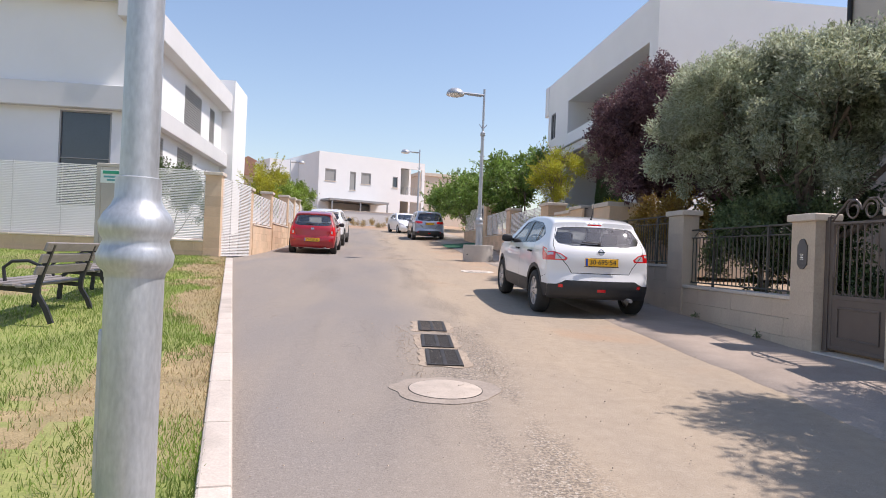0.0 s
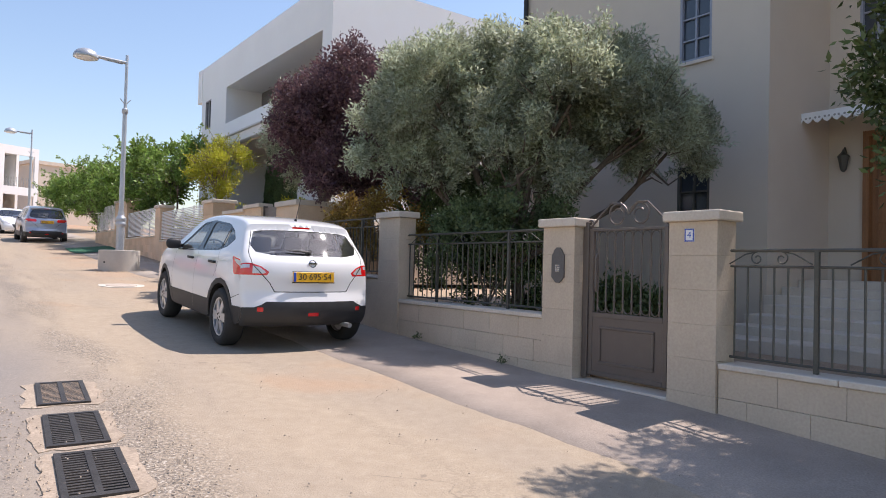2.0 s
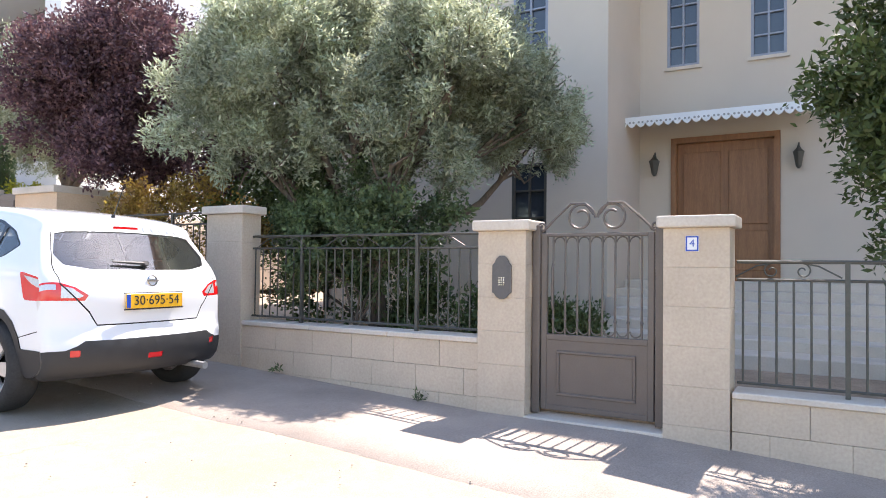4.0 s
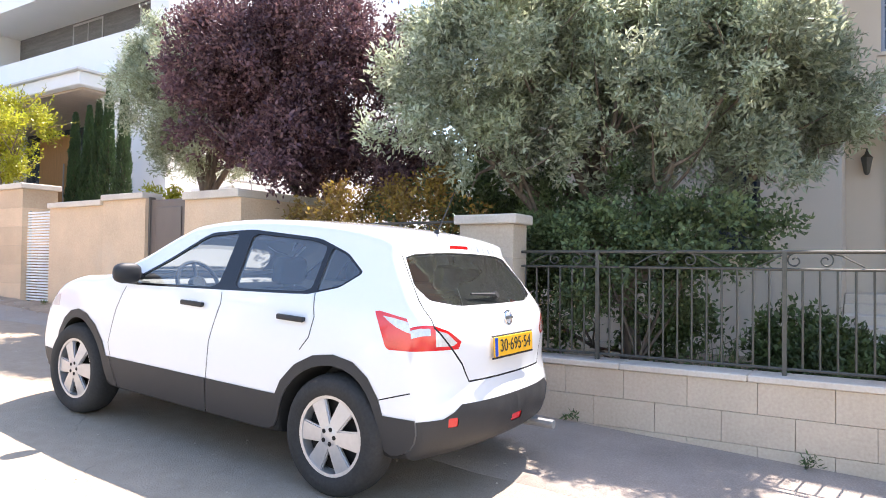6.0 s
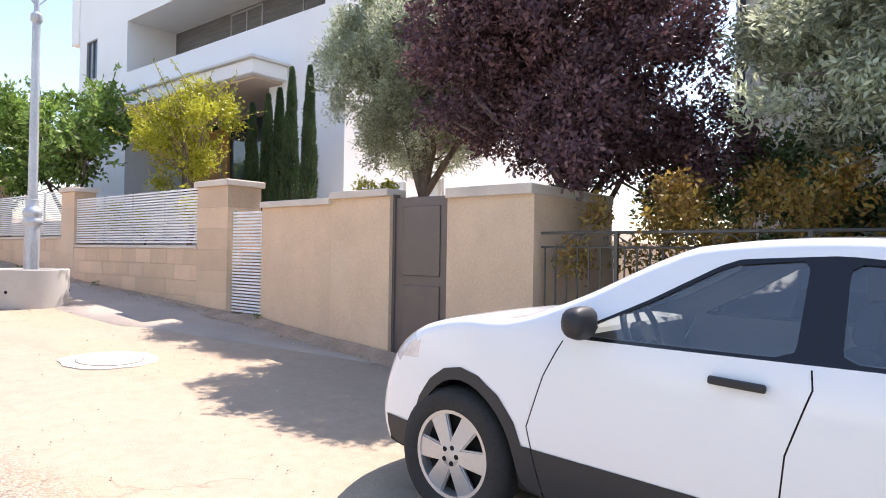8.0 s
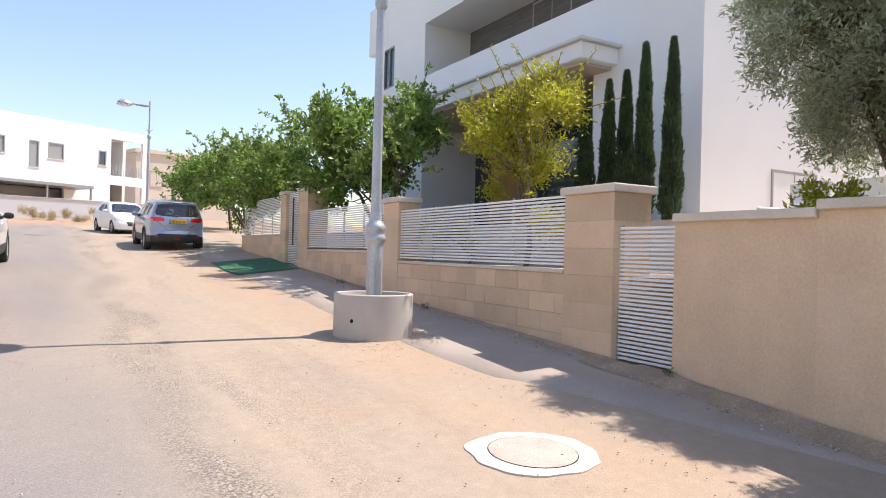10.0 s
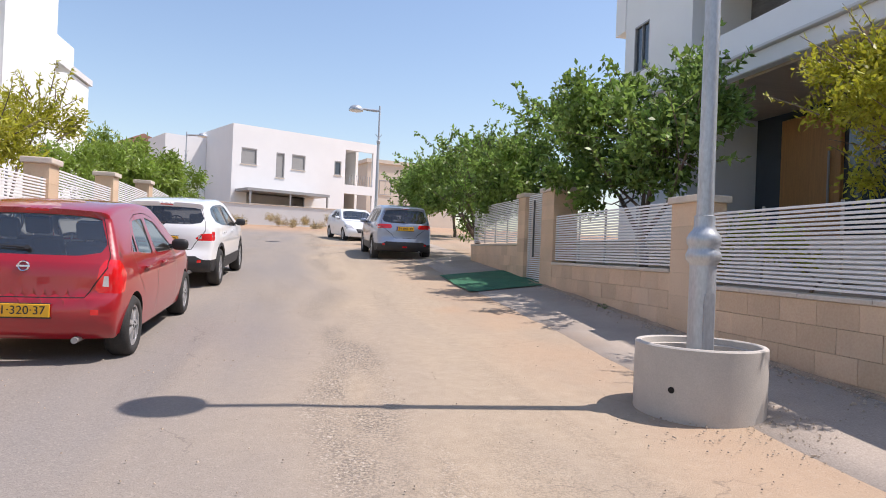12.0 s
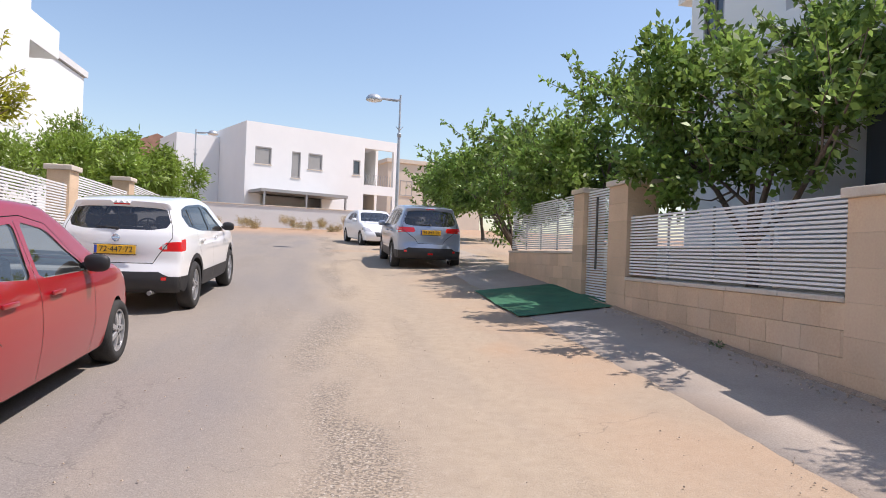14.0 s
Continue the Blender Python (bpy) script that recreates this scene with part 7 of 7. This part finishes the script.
tree("mango_tree", "bright green broad-leaved tree behind the wall", (-4.9, 41.0, 2.3),
     [(-4.9, 39.6, 4.4, 1.1, 1.3, 0.95), (-4.7, 42.0, 4.7, 1.1, 1.5, 1.0), (-4.6, 44.5, 4.3, 1.1, 1.5, 1.0)], MANGO, 20, 1700, 10, 0.20, 0.06, 0.22, 0.09, 0.32, droop=0.3, shoot=(40, 0.6))
tree("citrus_tree", "dense dark green tree beside the entrance steps", (7.0, 4.0, 0.66),
     [(6.75, 3.95, 3.0, 0.98, 1.0, 1.4), (6.6, 3.6, 4.6, 1.2, 1.4, 1.2), (6.8, 4.2, 1.9, 0.60, 0.55, 0.6)], SHADE_GREEN, 21, 7000, 12, 0.085, 0.035, 0.15, 0.09, 0.3)
tree("far_tree", "green tree beside the far lane", (8.5, 52.0, 3.2), [(8.2, 50.0, 5.4, 1.8, 2.2, 1.6), (8.6, 54.0, 5.6, 2.0, 2.4, 1.7)], MANGO, 22, 1500, 10, 0.22, 0.10, 0.3, 0.10)
# low bushes
tree("bush", "dark green rose bush behind the iron fence", (6.2, 9.9, 0.66), [(6.05, 10.2, 1.75, 0.45, 0.7, 0.75), (6.1, 9.5, 1.9, 0.4, 0.45, 0.55), (6.5, 10.5, 2.3, 0.6, 0.7, 0.55), (6.3, 9.4, 2.35, 0.5, 0.55, 0.38)], ROSE, 23, 2000, 11, 0.055, 0.03, 0.12, 0.03, 0.36, category="bush")
# last two lobes: made-up dark mass for the shaded gap under the crowns
tree("bush", "dark green hedge bush in the shaded garden", (7.6, 10.5, 0.66), [(7.5, 9.2, 1.0, 0.6, 1.0, 0.45), (7.6, 10.8, 1.5, 0.6, 1.0, 0.9), (7.5, 12.6, 2.0, 0.7, 1.1, 1.2), (8.5, 13.3, 2.3, 0.7, 1.0, 1.4), (9.0, 12.2, 2.3, 0.7, 0.9, 1.4)], BUSH, 24, 3200, 11, 0.075, 0.04, 0.14, 0.03, category="bush")
tree("bush", "low dark green ground cover behind gate and fence", (6.6, 8.0, 0.66), [(6.6, 8.5, 0.9, 0.5, 0.7, 0.32), (6.8, 7.5, 0.85, 0.45, 0.5, 0.28), (7.6, 8.3, 0.95, 0.5, 0.7, 0.4)], SHADE_GREEN, 31, 1500, 10, 0.06, 0.028, 0.12, 0.02, category="bush")
tree("bush", "amber and green bush between wall and fence", (6.1, 13.0, 0.66), [(6.0, 13.5, 2.3, 0.45, 0.6, 0.5), (6.1, 12.4, 2.1, 0.45, 0.7, 0.6)], AMBER, 25, 700, 10, 0.06, 0.03, 0.13, 0.02, 0.4, category="bush")
tree("bush", "leafy shrub behind the tall slat fence", (-5.6, 20.2, 1.2), [(-5.5, 20.0, 2.9, 0.8, 0.5, 0.7), (-4.9, 20.1, 2.5, 0.5, 0.4, 0.8)], BUSH, 26, 900, 10, 0.07, 0.035, 0.14, 0.03, category="bush")
tree("bush", "round green shrub behind the tall slat fence", (-12.2, 21.0, 1.2), [(-12.0, 21.0, 3.5, 0.9, 0.6, 0.9)], BUSH, 27, 600, 10, 0.09, 0.04, 0.16, 0.04, category="bush")
tree("bush", "low yellow-green shrub behind the fence", (6.3, 24.0, 2.2), [(6.2, 24.6, 2.75, 0.4, 0.6, 0.4), (6.2, 21.0, 2.7, 0.35, 0.5, 0.4)], YELLOW, 28, 420, 10, 0.07, 0.03, 0.13, 0.02, category="bush")
tree("bush", "small bright green shrub by the stone seats", (6.9, 18.0, 2.2), [(6.9, 18.1, 2.75, 0.3, 0.35, 0.3)], YELLOW, 29, 260, 9, 0.07, 0.03, 0.12, 0.02, category="bush")

# slim cypresses before the white house
for i, (x, y, h) in enumerate(((8.2, 21.2, 2.72), (8.2, 21.75, 2.78), (8.25, 22.2, 2.45), (8.3, 22.65, 2.4), (8.3, 23.2, 2.3))):
    t = thing("cypress", "slim dark green columnar cypress", "tree", (x, y, 2.95), group="row of cypresses")
    rng = np.random.default_rng(60 + i)
    bm = bmesh.new()
    tube(bm, [(0, 0, -0.1), (0, 0, h * 0.9)], 0.05, 6, 0.015)
    part("trunk", bm, BARK, t)
    n = 9000
    f = rng.random(n) ** 0.9
    a = rng.uniform(0, 6.28, n)
    r = 0.165 * np.clip(1 - f, 0, 1) ** 0.62 * np.clip(f * 6 + 0.5, 0, 1) * (1 + 0.22 * np.sin(a * 3 + f * 9 + i) * np.sin(f * 21 + i)) * rng.uniform(0.75, 1.05, n)
    p = np.stack([r * np.cos(a), r * np.sin(a), f * h], 1)
    ax = unit(np.stack([np.cos(a) * 0.35, np.sin(a) * 0.35, np.ones(n)], 1) + rng.normal(size=(n, 3)) * 0.25)
    sd = unit(np.cross(ax, rng.normal(size=(n, 3)))) * 0.010
    quads("crown", np.stack([p, p + ax * 0.035 - sd, p + ax * 0.085, p + ax * 0.035 + sd], 1), CYPRESS, t)

# strap-leaved clumps behind the iron fence
for i, (x, y, n, h) in enumerate(((6.25, 9.25, 120, 0.85), (6.1, 8.5, 44, 0.6), (6.2, 7.2, 40, 0.6), (6.15, 8.8, 40, 0.65))):
    t = thing("strap_plant", "clump of long arching strap leaves", "plant", (x, y, 0.66), group="strap-leaved plants")
    rng = np.random.default_rng(80 + i)
    cs = []
    for _ in range(n):
        a, lean, hh = rng.uniform(0, 6.28), rng.uniform(0.25, 1.0), h * rng.uniform(0.6, 1.1)
        dr = np.array([math.cos(a), math.sin(a), 0])
        sd = np.array([-math.sin(a), math.cos(a), 0]) * 0.011
        prev = np.zeros(3)
        for k in range(1, 5):
            f = k / 4
            p = dr * lean * hh * f * 1.0 + np.array([0, 0, hh * (f - 0.55 * lean * f * f)])
            w0, w1 = 1.0 - 0.2 * (k - 1), 1.0 - 0.23 * k
            cs.append([prev - sd * w0, prev + sd * w0, p + sd * w1, p - sd * w1])
            prev = p
    quads("leaves", np.array(cs), STRAP, t)

# grass
rng = np.random.default_rng(5)


def blades(n, material, name, label, lo, hi, keep):
    y = rng.uniform(2.2, 18.5, n) ** 1.0
    x = np.array([kerb_x(v) for v in y]) - 0.17 - 6.0 * rng.random(n) ** 1.5
    m = np.array([keep(a, b) for a, b in zip(x, y)])
    x, y = x[m], y[m]
    z = np.array([lawn_z(a, b) for a, b in zip(x, y)]) - 0.004
    n = len(x)
    h = rng.uniform(lo, hi, n)
    a = rng.uniform(0, 6.28, n)
    b0 = np.stack([x, y, z], 1)
    sd = np.stack([np.cos(a), np.sin(a), np.zeros(n)], 1) * 0.0035
    tip = b0 + np.stack([rng.normal(size=n) * 0.4 * h, rng.normal(size=n) * 0.4 * h, h], 1)
    ob = quads(name, np.stack([b0 - sd, b0 + sd, tip + sd * 0.3, tip - sd * 0.3], 1), material)
    tagged(ob, label, "grass", kind="stuff")


blades(90000, GRASS, "grass", "short green lawn grass", 0.025, 0.06, lambda x, y: bare(x, y) < 0.15 + 0.3 * random.random())
blades(45000, STRAW, "dry_grass", "dry straw-coloured grass patches", 0.015, 0.045, lambda x, y: bare(x, y) > 0.05 + 0.4 * random.random())


# the crumbling earth bank at the foot of the walls
bm = bmesh.new()
rows = []
for y in np.arange(15.6, 31.0, 0.1):
    w = 0.10 + 0.22 * max(0, noise.noise(Vector((y * 0.6, 0, 0)))) + (0.14 if y < 19.6 else 0) + 0.05 * noise.noise(Vector((y * 3, 1, 0)))
    top = 0.03 + (0.06 if y < 19.0 else 0.015) * (1 + noise.noise(Vector((y * 1.4, 5, 0))))
    rows.append([bm.verts.new((WX - 0.02 - w * k, y + 0.02 * noise.noise(Vector((y * 6, k, 0))), ground(5.2, y) + top * (1 - k) ** 1.5 + 0.004 + 0.012 * noise.noise(Vector((y * 7, k * 5, 2))) * (1 - k))) for k in (0, 0.25, 0.5, 0.75, 1.0)])
for r, s_ in zip(rows, rows[1:]):
    for i in range(4):
        bm.faces.new((r[i], s_[i], s_[i + 1], r[i + 1]))
tagged(part("earth_bank", bm, SOIL, smooth="all"), "crumbling sandy earth along the wall foot", "earth", kind="structure")


# loose grit and weeds along the walls
def grit(n, label, place, lo, hi, material):
    cs = []
    for _ in range(n):
        x, y = place()
        z = ground(x, y) + 0.013
        r = rng.uniform(lo, hi)
        a = rng.uniform(0, 6.28)
        p = [np.array([x + r * math.cos(a + k * 1.57) * rng.uniform(0.7, 1.2), y + r * math.sin(a + k * 1.57) * rng.uniform(0.7, 1.2), z]) for k in range(4)]
        apex = [q + (np.array([x, y, z]) - q) * 0.5 + np.array([0, 0, r * 0.8]) for q in p]
        for k in range(4):
            cs.append([p[k], p[(k + 1) % 4], apex[(k + 1) % 4], apex[k]])
        cs.append(apex)
    tagged(quads("grit", np.array(cs), material), label, "grit", kind="stuff")


GRIT = mat("pale_grit", (0.42, 0.34, 0.26), 0.95, var=0.2, bump=0.1, spread=0.25)
grit(1500, "loose pale grit at the foot of the walls", lambda: (WX - 0.04 - abs(rng.normal()) * 0.16, rng.uniform(12, 31)), 0.004, 0.02, GRIT)
grit(380, "loose stones round the concrete ring", lambda: (3.9 + rng.normal() * 0.45, 21.5 + rng.normal() * 0.35), 0.002, 0.011, GRIT)
grit(420, "loose rubble along the edge of the road", lambda: (3.86 + rng.normal() * 0.14, rng.uniform(10, 24)), 0.002, 0.010, GRIT)
grit(1800, "scattered small stones on the road", lambda: (rng.uniform(-2.2, 3.9), rng.uniform(1.5, 32)), 0.003, 0.010, GRIT)
grit(600, "crumbled asphalt beside the drain grates", lambda: (rng.choice([0.55, 1.25]) + rng.normal() * 0.10, rng.uniform(5.9, 8.8)), 0.003, 0.011, GRIT)
for i, (x, y) in enumerate(((5.28, 8.45), (5.30, 10.2), (5.33, 18.6), (5.3, 23.4), (5.25, 26.9))):
    t = thing("weed", "small green weed at the wall foot", "weed", (x, y, ground(x, y) + 0.01), group="weeds")
    quads("leaves", foliage(np.random.default_rng(90 + i), [(0, 0, 0.03, 0.05, 0.06, 0.04)], 10, 5, 0.045, 0.012, 0.03), BUSH, t)
# dry scrub at the bend
rr = np.random.default_rng(7)
for i, (x, y) in enumerate(((-3.5, 63.2), (-1.0, 63.8), (0.9, 63.0), (-6.0, 62.5), (2.2, 62.0), (4.2, 60.5))):
    t = thing("dry_bush", "dry straw-coloured roadside scrub", "bush", (x, y, ground(x, y)), group="dry scrub")
    quads("scrub", foliage(rr, [(0, 0, 0.25, 0.9, 0.5, 0.35)], 140, 9, 0.22, 0.02, 0.2), STRAW, t)
